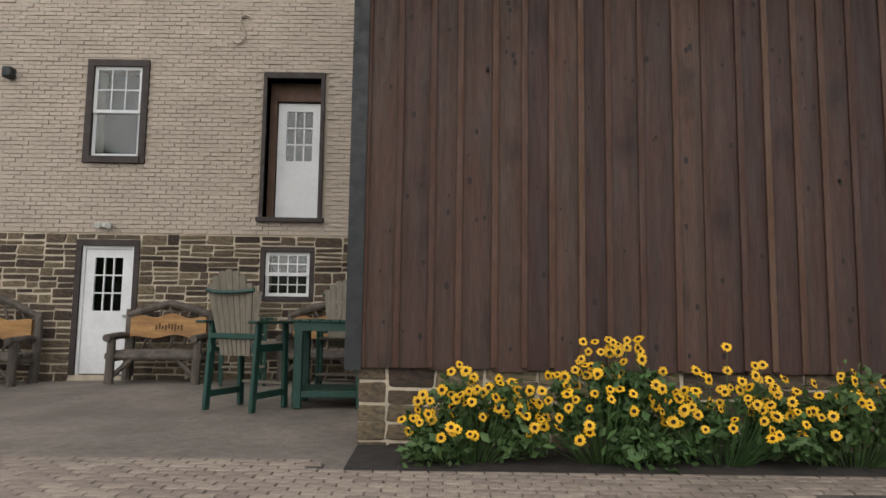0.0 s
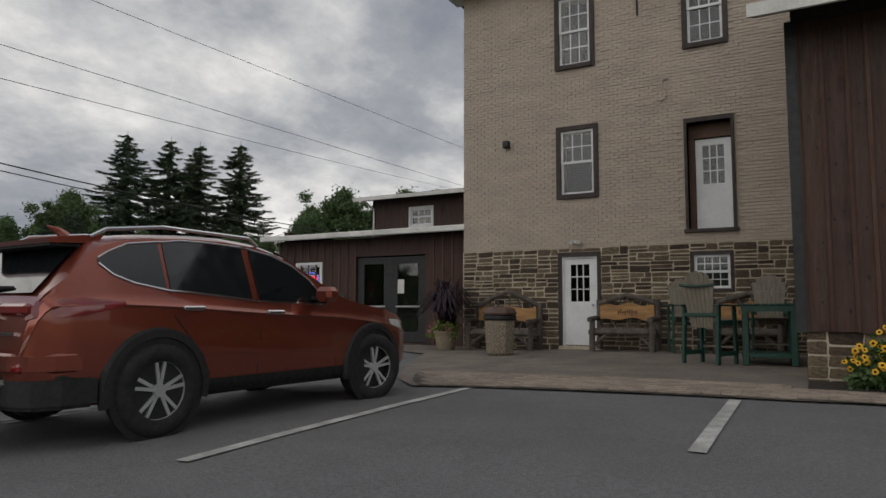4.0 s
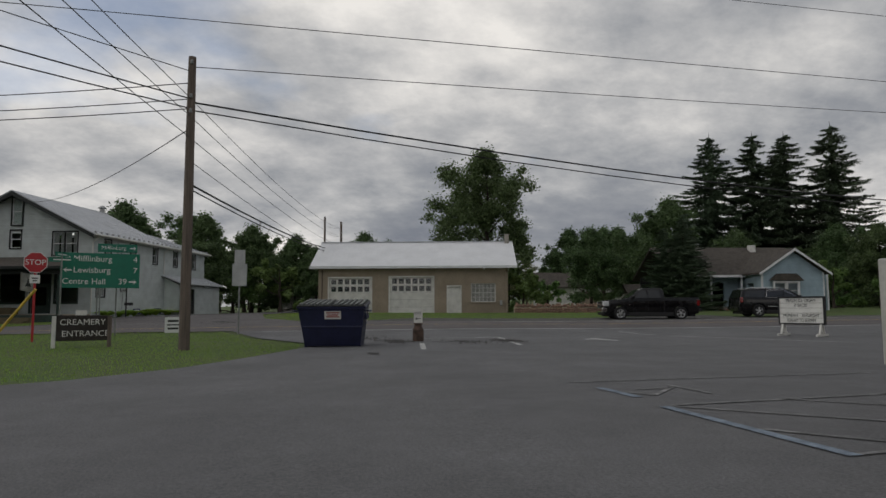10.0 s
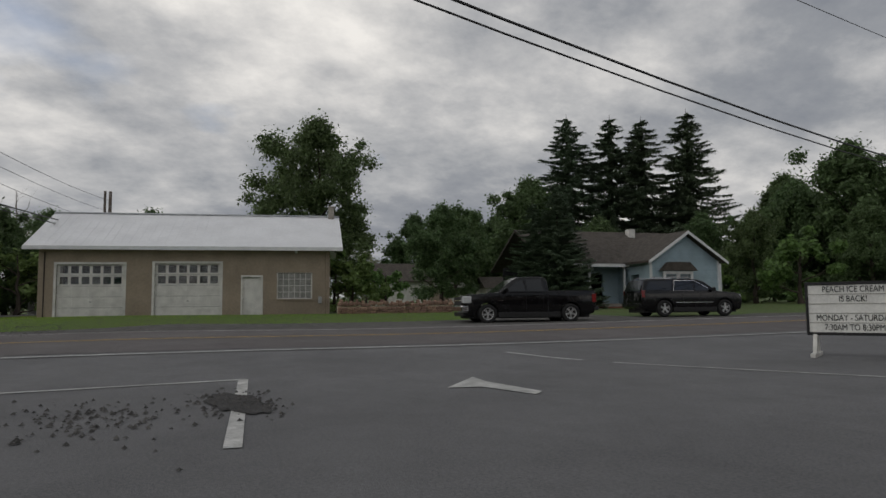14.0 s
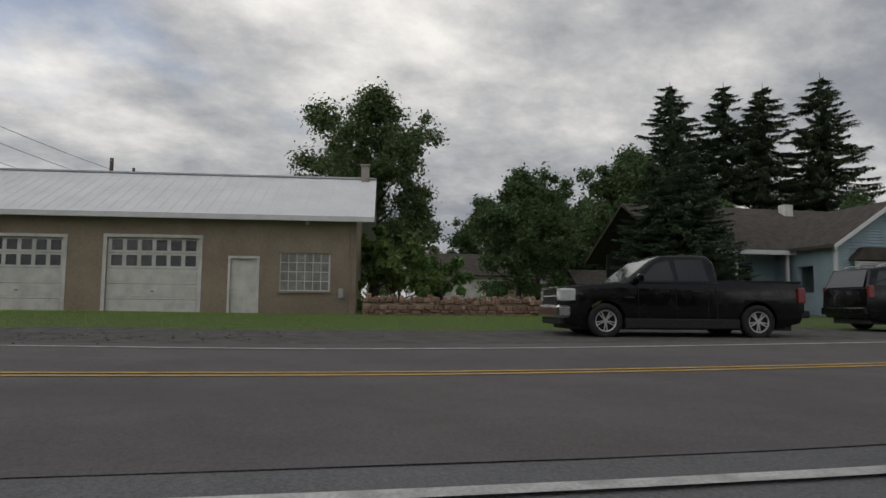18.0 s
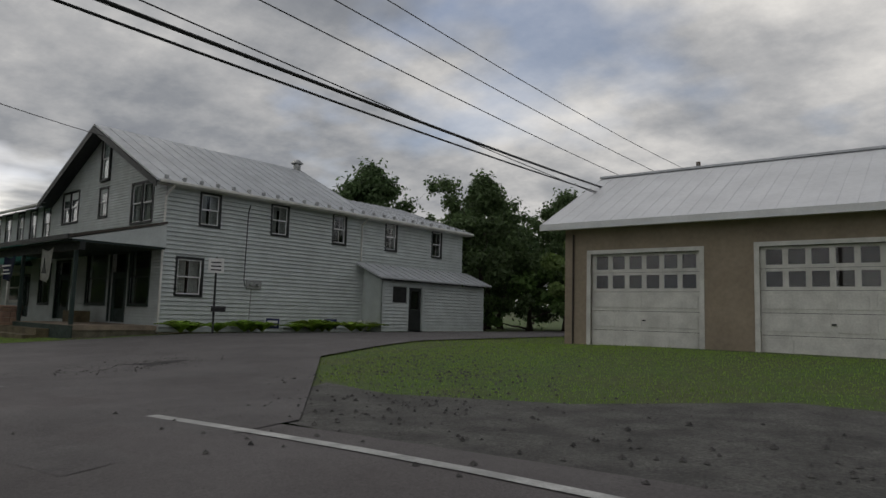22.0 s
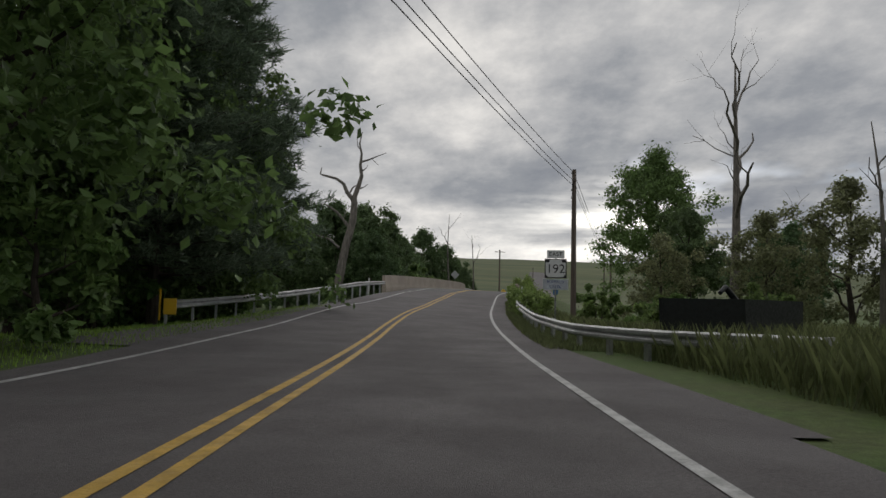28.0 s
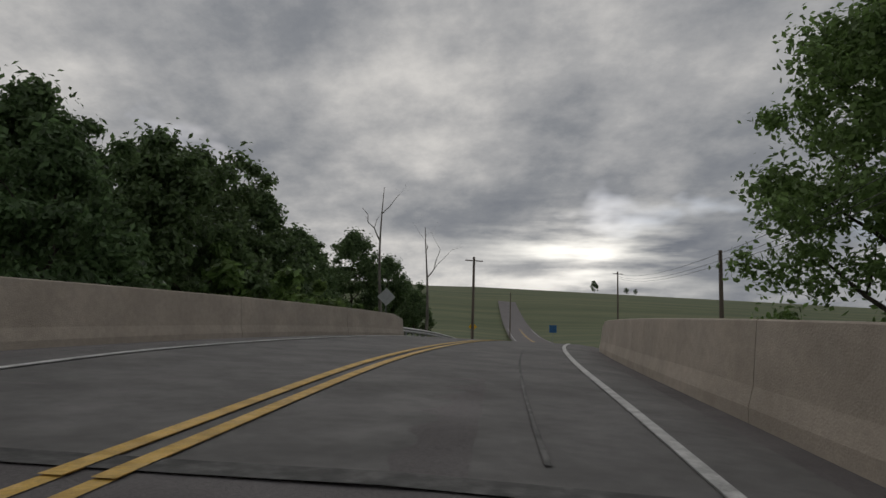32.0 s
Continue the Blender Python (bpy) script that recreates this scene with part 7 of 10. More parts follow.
part("rear_wiper", rod([(-0.89, 0.0, 1.14), (-0.86, -0.12, 1.17), (-0.85, -0.36, 1.17)], [0.03, 0.018, 0.012], 6), BLACKPLASTIC, suv)
# cargo carrier with folded aluminium ramp, hung on the hitch
ramp = thing("cargo_ramp", sm @ pose(-1.16, 0.0, 0.0), "folded perforated aluminium cargo ramp on a black hitch rack", "cargo rack")
ALU = mat("dull_aluminium", (0.58, 0.57, 0.53), 0.5, 0.12, 3, 0.1, 30, metal=0.35)
part("hitch_bar", boxed(0.0, 0.75, -0.04, 0.04, 0.36, 0.44), BLACKPLASTIC, ramp)
part("hitch_bracket", boxed(-0.05, 0.25, -0.28, 0.28, 0.38, 0.46, bev=0.01), BLACKPLASTIC, ramp)
bm = holed(bmesh.new(), -0.2, 0.75, 0.62, 1.42, 0.0, 0.02, [(-0.12 + 0.12 * i, -0.095 + 0.12 * i, 0.7 + 0.085 * j, 0.725 + 0.085 * j) for i in range(7) for j in range(8)])
bmesh.ops.transform(bm, matrix=pose(-0.12, 0, 0, 0, 0, 90) @ pose(0, 0, 0, 0, 0, 0), verts=bm.verts)
part("ramp_panel", bm, ALU, ramp, "perforated aluminium panel")
part("ramp_panel", boxed(-0.25, -0.22, -0.1, 0.85, 0.58, 1.36, bev=0.01), ALU, ramp)
for y in (-0.05, 0.5):
    part("rack_upright", boxed(-0.36, -0.31, y - 0.025, y + 0.025, 0.4, 1.34, bev=0.006), BLACKPLASTIC, ramp)
for z in (0.46, 0.84, 1.3):
    part("rack_bar", boxed(-0.36, -0.31, -0.05, 0.5, z, z + 0.05, bev=0.006), BLACKPLASTIC, ramp)
part("rack_bar", boxed(-0.36, -0.32, 0.2, 0.25, 0.45, 0.84), BLACKPLASTIC, ramp)
part("rack_base", boxed(-0.38, 0.05, -0.5, 0.5, 0.38, 0.44, bev=0.01), BLACKPLASTIC, ramp)
pl = part("plate", boxed(-0.30, -0.285, 0.06, 0.38, 1.42, 1.58, bev=0.004), OLD_WHITE, ramp, "white plate with unreadable blue bars")
part("plate_bar", boxed(-0.305, -0.3, 0.1, 0.34, 1.47, 1.525), mat("blue_bar", (0.03, 0.06, 0.25), 0.5), pl)

# black pick-up truck, nose to the south
tm = pose(-41.2, 19.45, land1(-41, 17), 0, 0, -107.5) @ Matrix.Scale(1.03, 4)
low = [(4.62, 0.5), (4.68, 0.75), (4.66, 1.08), (4.5, 1.19), (3.3, 1.28), (2.75, 1.29), (1.05, 1.29), (1.03, 1.34), (-1.1, 1.34), (-1.14, 1.3), (-1.16, 0.62)]
cab = [(3.22, 1.25), (2.47, 1.83), (2.27, 1.92), (1.5, 1.95), (1.15, 1.93), (1.0, 1.78), (0.94, 1.25)]
wins = [[(2.82, 1.33), (2.40, 1.74), (2.08, 1.82), (1.98, 1.33)], [(1.9, 1.33), (1.95, 1.83), (1.28, 1.84), (1.16, 1.33)]]
truck, tp, tc, hw = parked_car("pickup_truck", tm, "black double-cab pick-up truck with a chrome bumper", BLACKPAINT, 3.64, 0.4, 1.16, 1.02, low, cab, 2.0, 0.245, wins, ((3.16, 1.31), (2.49, 1.82)), ((0.94, 1.34), (1.0, 1.78)), cladding=False)
part("front_bumper", boxed(4.42, 4.78, -0.99, 0.99, 0.46, 0.76, bev=0.06), CHROME, truck, "chrome front bumper")
part("front_valance", boxed(4.4, 4.68, -0.9, 0.9, 0.3, 0.5, bev=0.03), BLACKPLASTIC, truck)
part("grille", boxed(4.6, 4.71, -0.66, 0.66, 0.74, 1.14, bev=0.02), BLACKPLASTIC, truck)
part("grille_bar", boxed(4.68, 4.74, -0.68, 0.68, 0.93, 0.985, bev=0.008), CHROME, truck)
part("grille_bar", boxed(4.66, 4.74, -0.68, 0.68, 1.12, 1.17, bev=0.008), CHROME, truck)
part("rear_bumper", boxed(-1.3, -1.05, -0.95, 0.95, 0.5, 0.68, bev=0.03), BLACKPLASTIC, truck)
part("bed_rail_cap", boxed(-1.1, 1.0, -0.95, 0.95, 1.33, 1.36), BLACKPLASTIC, truck)
for sgn in (-1, 1):
    part("head_lamp", boxed(4.32, 4.7, sgn * 0.82 - 0.16, sgn * 0.82 + 0.165, 0.84, 1.13, bev=0.03), CLEARLAMP, truck)
    part("tail_lamp", boxed(-1.16, -0.98, sgn * 0.95 - 0.06, sgn * 0.95 + 0.06, 0.85, 1.2, bev=0.015), REDLAMP, truck)
    part("side_badge", boxed(2.95, 3.2, sgn * 0.998 - 0.006, sgn * 0.998 + 0.006, 0.93, 0.96), CHROME, truck)
    for x in (1.45, 2.25):
        part("door_handle", boxed(x - 0.1, x + 0.1, sgn * 1.0 - 0.02, sgn * 1.0 + 0.025, 1.06, 1.1, bev=0.01), BLACKPLASTIC, truck)
    for x in (1.2, 1.96, 2.86):
        part("door_seam", boxed(x, x + 0.01, sgn * 1.0 - 0.004, sgn * 1.0 + 0.003, 0.45, 1.18), BLACKPLASTIC, truck)
    part("fuel_cap" if sgn > 0 else "bed_seam", boxed(0.99, 1.01, sgn * 1.0 - 0.004, sgn * 1.0 + 0.003, 0.45, 1.2), BLACKPLASTIC, truck)
part("roof_antenna", boxed(2.0, 2.15, -0.03, 0.03, 1.93, 1.98, bev=0.01), BLACKPLASTIC, truck)

# large black SUV, nose to the north
bm_ = pose(-41.8, 25.8, land1(-42, 27), 0, 0, 73)
low = [(4.25, 0.55), (4.28, 0.85), (4.15, 1.08), (3.9, 1.16), (3.0, 1.24), (2.6, 1.25), (-1.1, 1.27), (-1.2, 1.2), (-1.24, 0.66)]
cab = [(2.98, 1.2), (2.25, 1.72), (1.95, 1.83), (1.0, 1.88), (-0.6, 1.86), (-0.98, 1.8), (-1.2, 1.22)]
wins = [[(2.5, 1.28), (2.12, 1.66), (1.75, 1.74), (1.66, 1.28)], [(1.58, 1.28), (1.64, 1.76), (0.62, 1.77), (0.5, 1.28)], [(0.38, 1.29), (0.5, 1.77), (-0.75, 1.73), (-0.95, 1.32)]]
big_suv, tp, tc, hw = parked_car("large_suv", bm_, "large black SUV with dark wheels and chrome trim", BLACKPAINT, 3.3, 0.41, 1.26, 0.98, low, cab, 2.04, 0.27, wins, ((2.92, 1.26), (2.28, 1.71)), ((-1.22, 1.27), (-1.0, 1.76)), cladding=False)
for sgn in (-1, 1):
    part("chrome_window_frame", rod([(1.6, sgn * (hw * tc(1, 1.28) + 0.012), 1.27), (0.5, sgn * (hw * tc(0.5, 1.28) + 0.012), 1.27), (0.6, sgn * (hw * tc(0.5, 1.77) + 0.012), 1.78), (1.7, sgn * (hw * tc(1.7, 1.76) + 0.012), 1.77), (2.4, sgn * (hw * tc(2.4, 1.4) + 0.012), 1.4)], 0.016, 5), CHROME, big_suv)
    part("roof_rail", rod([(1.6, sgn * 0.75, 1.86), (1.4, sgn * 0.76, 1.93), (-0.5, sgn * 0.76, 1.93), (-0.7, sgn * 0.75, 1.85)], 0.02, 6), CHROME, big_suv)
    part("side_trim", boxed(0.6, 2.6, sgn * 1.02 - 0.008, sgn * 1.02 + 0.01, 0.68, 0.71), CHROME, big_suv)
    part("tail_lamp", boxed(-1.2, -1.02, sgn * 0.95 - 0.06, sgn * 0.95 + 0.06, 0.95, 1.3, bev=0.02), REDLAMP, big_suv)
    part("head_lamp", boxed(3.98, 4.25, sgn * 0.82 - 0.15, sgn * 0.82 + 0.15, 0.92, 1.08, bev=0.03), CLEARLAMP, big_suv)
part("rear_bumper", boxed(-1.34, -1.1, -0.95, 0.95, 0.45, 0.68, bev=0.04), BLACKPAINT, big_suv)

# ---- patio: pavers, stone base, furniture, planting ----
patio = sheet("patio", [(14, 4.75), (2.4, 4.45), (-0.7, 4.05), (-5.4, 3.62), (-6.3, 4.6), (-7.3, 6.6), (-8.4, 9.0), (-11.5, 10.6), (-16, 11.2), (-16, 12.2), (-8.6, 12.2), (-8.6, 11.4), (14, 11.4)], 1.0, 0.055, mat("worn_patio_concrete", (0.30, 0.255, 0.215), 0.92, 0.22, 1.1, 0.5, 70, stain=0.55, speck=0.35), "worn brown concrete patio with a front band of brick pavers", "patio")


def in_patio(x, y):
    left = -5.4 - (y - 3.62) * 0.63 if y < 9 else -8.4
    front = 3.62 + (x + 5.4) * 0.095 if x < 2.4 else 4.45
    return x > left + 0.1 and y > front + 0.05 and y < 5.4 and not (x > -0.75 and y > 5.12)


paver_me = finish(boxed(0.004, 0.196, 0.004, 0.096, -0.02, 0.012, bev=0.006), "paver", PAVER)
count, extra_v, extra_f = 0, [], []
y, row = 3.6, 0
while y < 5.3:
    x = -8.6 + (row % 2) * 0.1
    while x < 6.2:
        if in_patio(x, y) and in_patio(x + 0.2, y + 0.1):
            z = land1(x, y) + 0.064
            if count < 300 and -4.4 < x < 1.2:
                p = new("paver", paver_me)
                p.parent = patio
                p.matrix_basis = pose(x, y, z + rb.uniform(-0.003, 0.003), 0, 0, 0)
                count += 1
            else:
                n0, zz = len(extra_v), z + 0.012 + rb.uniform(-0.003, 0.003)
                for a, b, c in ((0.004, 0.004, -0.015), (0.196, 0.004, -0.015), (0.196, 0.096, -0.015), (0.004, 0.096, -0.015), (0.01, 0.01, 0), (0.19, 0.01, 0), (0.19, 0.09, 0), (0.01, 0.09, 0)):
                    extra_v.append((x + a, y + b, zz + c))
                extra_f += [(n0 + 4, n0 + 5, n0 + 6, n0 + 7), (n0, n0 + 1, n0 + 5, n0 + 4), (n0 + 1, n0 + 2, n0 + 6, n0 + 5), (n0 + 2, n0 + 3, n0 + 7, n0 + 6), (n0 + 3, n0, n0 + 4, n0 + 7)]
        x += 0.2
    y += 0.1
    row += 1
sheet("paver_bed", [(6.2, 4.6), (-0.7, 4.08), (-5.3, 3.66), (-5.75, 4.2), (-6.2, 5.0), (-6.3, 5.3), (-0.78, 5.3), (-0.78, 5.06), (6.2, 5.06)], 1.0, 0.06, PAVER_BED, "", "", parent=patio)
rest = part("pavers_beyond", mesh_of("pavers_beyond", extra_v, extra_f, mat("paver_brick_joined", (0.34, 0.275, 0.225), 0.9, 0.25, 1.0, 0.5, 60, island=0.15, stain=0.45)), None, patio)
tagged(rest, kind="stuff")

# irregular rubble: a few stone shapes, scaled piece by piece
def stone_shape(seed):
    r = random.Random(seed)
    bm = bmesh.new()
    bmesh.ops.create_cube(bm, size=1.0)
    bmesh.ops.bevel(bm, geom=bm.edges[:], offset=0.09, segments=2, affect="EDGES", profile=0.6)
    for v in bm.verts:
        n = noise.noise_vector(v.co * 2.2 + Vector((seed * 3.1, 0, 0)))
        v.co += Vector((n.x * 0.10, n.y * 0.12, n.z * 0.12))
    return finish(bm, "stone", STONE)


STONES = [stone_shape(k) for k in range(7)]


def split_stones(r, x0, x1, z0, z1, out, wmin, wmax, hmin, hmax):
    """Cuts a stretch of wall again and again into stones of uneven size."""
    w, h = x1 - x0, z1 - z0
    can_x, can_z = w > 2 * wmin, h > 2 * hmin
    if (w > wmax and can_x) and (w / wmax > h / hmax or not can_z):
        c = x0 + w * r.uniform(max(wmin / w, 0.3), min(1 - wmin / w, 0.7))
        split_stones(r, x0, c, z0, z1, out, wmin, wmax, hmin, hmax)
        split_stones(r, c, x1, z0, z1, out, wmin, wmax, hmin, hmax)
    elif (h > hmax or (h > 0.13 and w > 0.3 and r.random() < 0.35)) and can_z:
        c = z0 + h * r.uniform(max(hmin / h, 0.3), min(1 - hmin / h, 0.7))
        split_stones(r, x0, x1, z0, c, out, wmin, wmax, hmin, hmax)
        split_stones(r, x0, x1, c, z1, out, wmin, wmax, hmin, hmax)
    else:
        out.append((x0, x1, z0, z1))


def rubble(parent, areas, y, seed, size=(0.13, 0.5, 0.07, 0.2), joint=0.02):
    """Uneven squared rubble over rectangles (x0, x1, z0, z1) of a wall that faces -y."""
    r = random.Random(seed)
    stones = []
    for a in areas:
        split_stones(r, *a, stones, *size)
    for x0, x1, z0, z1 in stones:
        ob = new("stone", r.choice(STONES))
        ob.parent = parent
        w, h = x1 - x0 - joint * r.uniform(0.7, 1.5), z1 - z0 - joint * r.uniform(0.7, 1.5)
        ob.matrix_basis = pose((x0 + x1) / 2, y + 0.052 + r.uniform(-0.008, 0.006), (z0 + z1) / 2, 0, r.uniform(-2, 2), 0) @ Matrix.Diagonal((w, 0.13, h, 1))
    return len(stones)


base = part("stone_base", holed(bmesh.new(), -8.55, -0.6, 0.0, 2.62, -0.02, 0.03, [DR, LWIN]), MORTAR, mill, "rubble stone base with pale raised mortar")
DL, DRR, WL, WR = DR[0] - 0.09, DR[1] + 0.09, LWIN[0] - 0.08, LWIN[1] + 0.08
rubble(base, [(-8.53, DL, 0.08, 2.62), (DL, DRR, DR[3] + 0.1, 2.62), (DRR, WL, 0.08, 2.62), (WL, WR, 0.08, LWIN[2] - 0.1), (WL, WR, LWIN[3] + 0.09, 2.62), (WR, -0.62, 0.08, 2.62)], -0.02, 7, joint=0.024)
foot = bpy.data.objects["footing"]
rubble(foot, [(-0.64, 6.5, 0.1, 0.9)], 0.06, 8, (0.18, 0.6, 0.12, 0.3), 0.018)

GREYLOG = mat("weathered_log", (0.15, 0.125, 0.105), 0.9, 0.3, 4, 0.7, 26, stretch=(2, 2, 0.6))
SLAB = mat("varnished_pine_slab", (0.46, 0.25, 0.085), 0.55, 0.25, 3, 0.3, 20, col2=(0.30, 0.15, 0.05), stretch=(0.6, 3, 4))
GREENPLASTIC = mat("dark_green_poly_lumber", (0.014, 0.066, 0.050), 0.55, 0.15, 5, 0.15, 40)
TAUPE = mat("taupe_poly_lumber", (0.23, 0.20, 0.155), 0.65, 0.15, 5, 0.2, 40, stretch=(4, 4, 0.6))


def log_bench(m, w, label, carved):
    b = thing("log_bench", m, label, "bench", group="log benches by the mill")
    r = random.Random(int(w * 100))
    for x in (-w / 2, w / 2):
        part("post", rod([(x, 0.36, 0), (x + 0.02, 0.37, 0.5), (x, 0.4, 1.12)], [0.075, 0.07, 0.065], 9), GREYLOG, b)
        part("post", rod([(x, -0.2, 0), (x + 0.01, -0.2, 0.66)], [0.07, 0.062], 9), GREYLOG, b)
        part("arm", rod([(x - 0.02, -0.32, 0.68), (x, 0.1, 0.71), (x, 0.42, 0.7)], [0.06, 0.055, 0.05], 8), GREYLOG, b)
        part("side_rail", rod([(x, -0.2, 0.36), (x, 0.38, 0.36)], 0.045, 7), GREYLOG, b)
    part("front_rail", rod([(-w / 2 - 0.08, -0.18, 0.4), (w / 2 + 0.08, -0.18, 0.41)], 0.05, 8), GREYLOG, b)
    for y in (-0.12, 0.02, 0.16, 0.28):
        part("seat_log", rod([(-w / 2, y, 0.44), (0, y, 0.45), (w / 2, y, 0.44)], [0.05, 0.055, 0.05], 8), GREYLOG, b)
    for x0, x1 in ((-w / 2, -w / 4), (w / 2, w / 4)):
        part("brace", rod([(x0, -0.16, 0.08), (x1, -0.16, 0.38)], 0.04, 7), GREYLOG, b)
    bm = bmesh.new()
    n = 16
    top = [(-w / 2 + 0.05 + (w - 0.1) * k / n, 0.98 + 0.03 * math.sin(k * 0.9) + 0.05 * math.sin(math.pi * k / n)) for k in range(n + 1)]
    bot = [(-w / 2 + 0.05 + (w - 0.1) * k / n, 0.66 + 0.03 * math.sin(k * 0.7 + 1) + 0.04 * math.sin(math.pi * k / n)) for k in range(n + 1)]
    prism(bm, bot + top[::-1], "y", 0.3, 0.37)
    sl = part("back_slab", bm, SLAB, b, "live-edge varnished pine slab")
    if carved:
        for dx in (-0.22, 0.1, 0.36):
            ring = lathe([(0.13, 0), (0.15, 0.006), (0.12, 0.008), (0.09, 0.004)], 18)
            bmesh.ops.transform(ring, matrix=pose(dx, 0.3, 0.84, 90, 0, 0), verts=ring.verts)
            part("carving", ring, SLAB, sl)
    else:
        for k in range(9):
            part("carving", boxed(-0.2 + k * 0.05, -0.17 + k * 0.05, 0.295, 0.3, 0.78 + r.uniform(0, 0.04), 0.86 + r.uniform(0, 0.06)), mat("burnt_carving", (0.12, 0.055, 0.02), 0.8), sl)
    crest = 0.3 if carved else 0.12
    part("crest_log", rod([(-w / 2 - 0.02, 0.38, 1.02), (-w / 4, 0.4, 1.06 + crest * 0.7), (0, 0.4, 1.1 + crest), (w / 4, 0.4, 1.07 + crest * 0.6), (w / 2 + 0.05, 0.38, 1.03)], [0.06, 0.065, 0.055, 0.06, 0.05], 8), GREYLOG, b)
    for k in range(5):
        x = -w * 0.34 + k * w * 0.17
        part("twig", rod([(x, 0.37, 0.46), (x + r.uniform(-0.12, 0.12), 0.35, 0.7)], 0.022, 6), GREYLOG, b)
        part("twig", rod([(x + 0.05, 0.38, 1.0), (x + r.uniform(-0.1, 0.12), 0.39, 1.1 + crest * 0.6)], 0.02, 6), GREYLOG, b)
    return b


PZ = 0.06
log_bench(pose(-7.15, 10.55, land1(-7, 10.5) + PZ), 1.62, "grey log bench with a carved pine back and arched crest", True)
log_bench(pose(-4.25, 10.6, land1(-4, 10.5) + PZ), 1.3, "grey log bench with a branded pine back", False)
log_bench(pose(-1.75, 10.75, land1(-1.7, 10.5) + PZ), 1.2, "grey log bench with a pine back behind the high table", False)


def high_chair(m, label):
    c = thing("high_chair", m, label, "chair", group="balcony-height chairs")
    for s in (-1, 1):
        part("leg", boxed(s * 0.3 - 0.022, s * 0.3 + 0.022, -0.36, -0.27, 0, 0.98, m=pose(0, 0, 0, -2, 0, 0), bev=0.008), GREENPLASTIC, c)
        part("leg", boxed(s * 0.3 - 0.022, s * 0.3 + 0.022, 0.26, 0.35, 0, 0.96, m=pose(0, 0, 0, 4, 0, 0), bev=0.008), GREENPLASTIC, c)
        part("arm", boxed(s * 0.34 - 0.06, s * 0.34 + 0.06, -0.42, 0.42, 0.97, 1.0, bev=0.01), GREENPLASTIC, c)
        part("side_stretcher", boxed(s * 0.3 - 0.02, s * 0.3 + 0.02, -0.3, 0.3, 0.16, 0.23), GREENPLASTIC, c)
        part("seat_rail", boxed(s * 0.28 - 0.02, s * 0.28 + 0.02, -0.34, 0.3, 0.66, 0.74), GREENPLASTIC, c)
    for k in range(6):
        part("seat_slat", boxed(-0.28, 0.28, -0.36 + k * 0.1, -0.275 + k * 0.1, 0.735 - k * 0.006, 0.76 - k * 0.006, bev=0.006), TAUPE, c)
    part("foot_rest", boxed(-0.3, 0.3, -0.42, -0.3, 0.27, 0.3, bev=0.006), TAUPE, c)
    for k in range(7):
        x = (k - 3) * 0.083
        h = 0.95 - 0.016 * (k - 3) ** 2
        slat = bmesh.new()
        prism(slat, [(-0.024, 0), (0.024, 0), (0.041, h - 0.02), (0.03, h), (-0.03, h), (-0.041, h - 0.02)], "y", 0, 0.02)
        bmesh.ops.transform(slat, matrix=pose(x * 0.66, 0.21, 0.62, -11, 27 * x, 0), verts=slat.verts)
        part("back_slat", slat, TAUPE, c)
    part("back_rail", rod([(-0.31, 0.36, 1.33), (-0.16, 0.40, 1.31), (0, 0.41, 1.305), (0.16, 0.40, 1.31), (0.31, 0.36, 1.33)], 0.022, 6), GREENPLASTIC, c)
    part("back_rail", boxed(-0.3, 0.3, 0.26, 0.3, 0.8, 0.86, bev=0.008), GREENPLASTIC, c)
    return c


ch = high_chair(pose(-2.2, 8.75, land1(-2.2, 8.8) + PZ, 0, 0, 18), "tall green and taupe slatted patio chair")
ch.matrix_world = pose(-2.1, 7.78, land1(-2.1, 7.8) + PZ, 0, 0, 160)
copy_thing(ch, pose(-1.25, 9.3, land1(-1.2, 9.3) + PZ, 0, 0, 5))
copy_thing(ch, pose(-2.9, 10.35, land1(-2.9, 10.3) + PZ, 0, 0, 20))
tb = thing("high_table", pose(-1.22, 8.3, land1(-1.2, 8.3) + PZ, 0, 0, 4), "dark green balcony-height slatted table", "table")
for k in range(8):
    part("top_slat", boxed(-0.45 + k * 0.113, -0.345 + k * 0.113, -0.45, 0.45, 0.98, 1.01, bev=0.006), GREENPLASTIC, tb)
part("apron", holed(bmesh.new(), -0.42, 0.42, 0.88, 0.98, -0.42, 0.42, []), GREENPLASTIC, tb)
for x in (-0.36, 0.36):
    for y in (-0.36, 0.36):
        part("leg", boxed(x - 0.05, x + 0.05, y - 0.05, y + 0.05, 0, 0.9, bev=0.01), GREENPLASTIC, tb)
part("foot_frame", boxed(-0.42, 0.42, -0.4, 0.4, 0.12, 0.2, bev=0.01), GREENPLASTIC, tb)
# litter bin
AGG = mat("pebble_aggregate", (0.40, 0.33, 0.25), 0.95, 0.35, 30, 0.9, 90)
lb = thing("litter_bin", pose(-6.48, 8.95, land1(-6.5, 9) + PZ), "pebble-faced litter bin with a brown domed lid", "litter bin")
part("bin_body", lathe([(0.26, 0), (0.3, 0.05), (0.33, 0.4), (0.34, 0.7), (0.33, 0.74)], 8), AGG, lb)
part("bin_liner", lathe([(0.335, 0.74), (0.36, 0.78), (0.35, 0.84), (0.3, 0.86)], 20), BLACKPLASTIC, lb)
part("bin_lid", lathe([(0.38, 0.86), (0.39, 0.9), (0.34, 0.98), (0.25, 1.02), (0.1, 1.03)], 8), mat("brown_lid", (0.12, 0.07, 0.055), 0.6), lb)


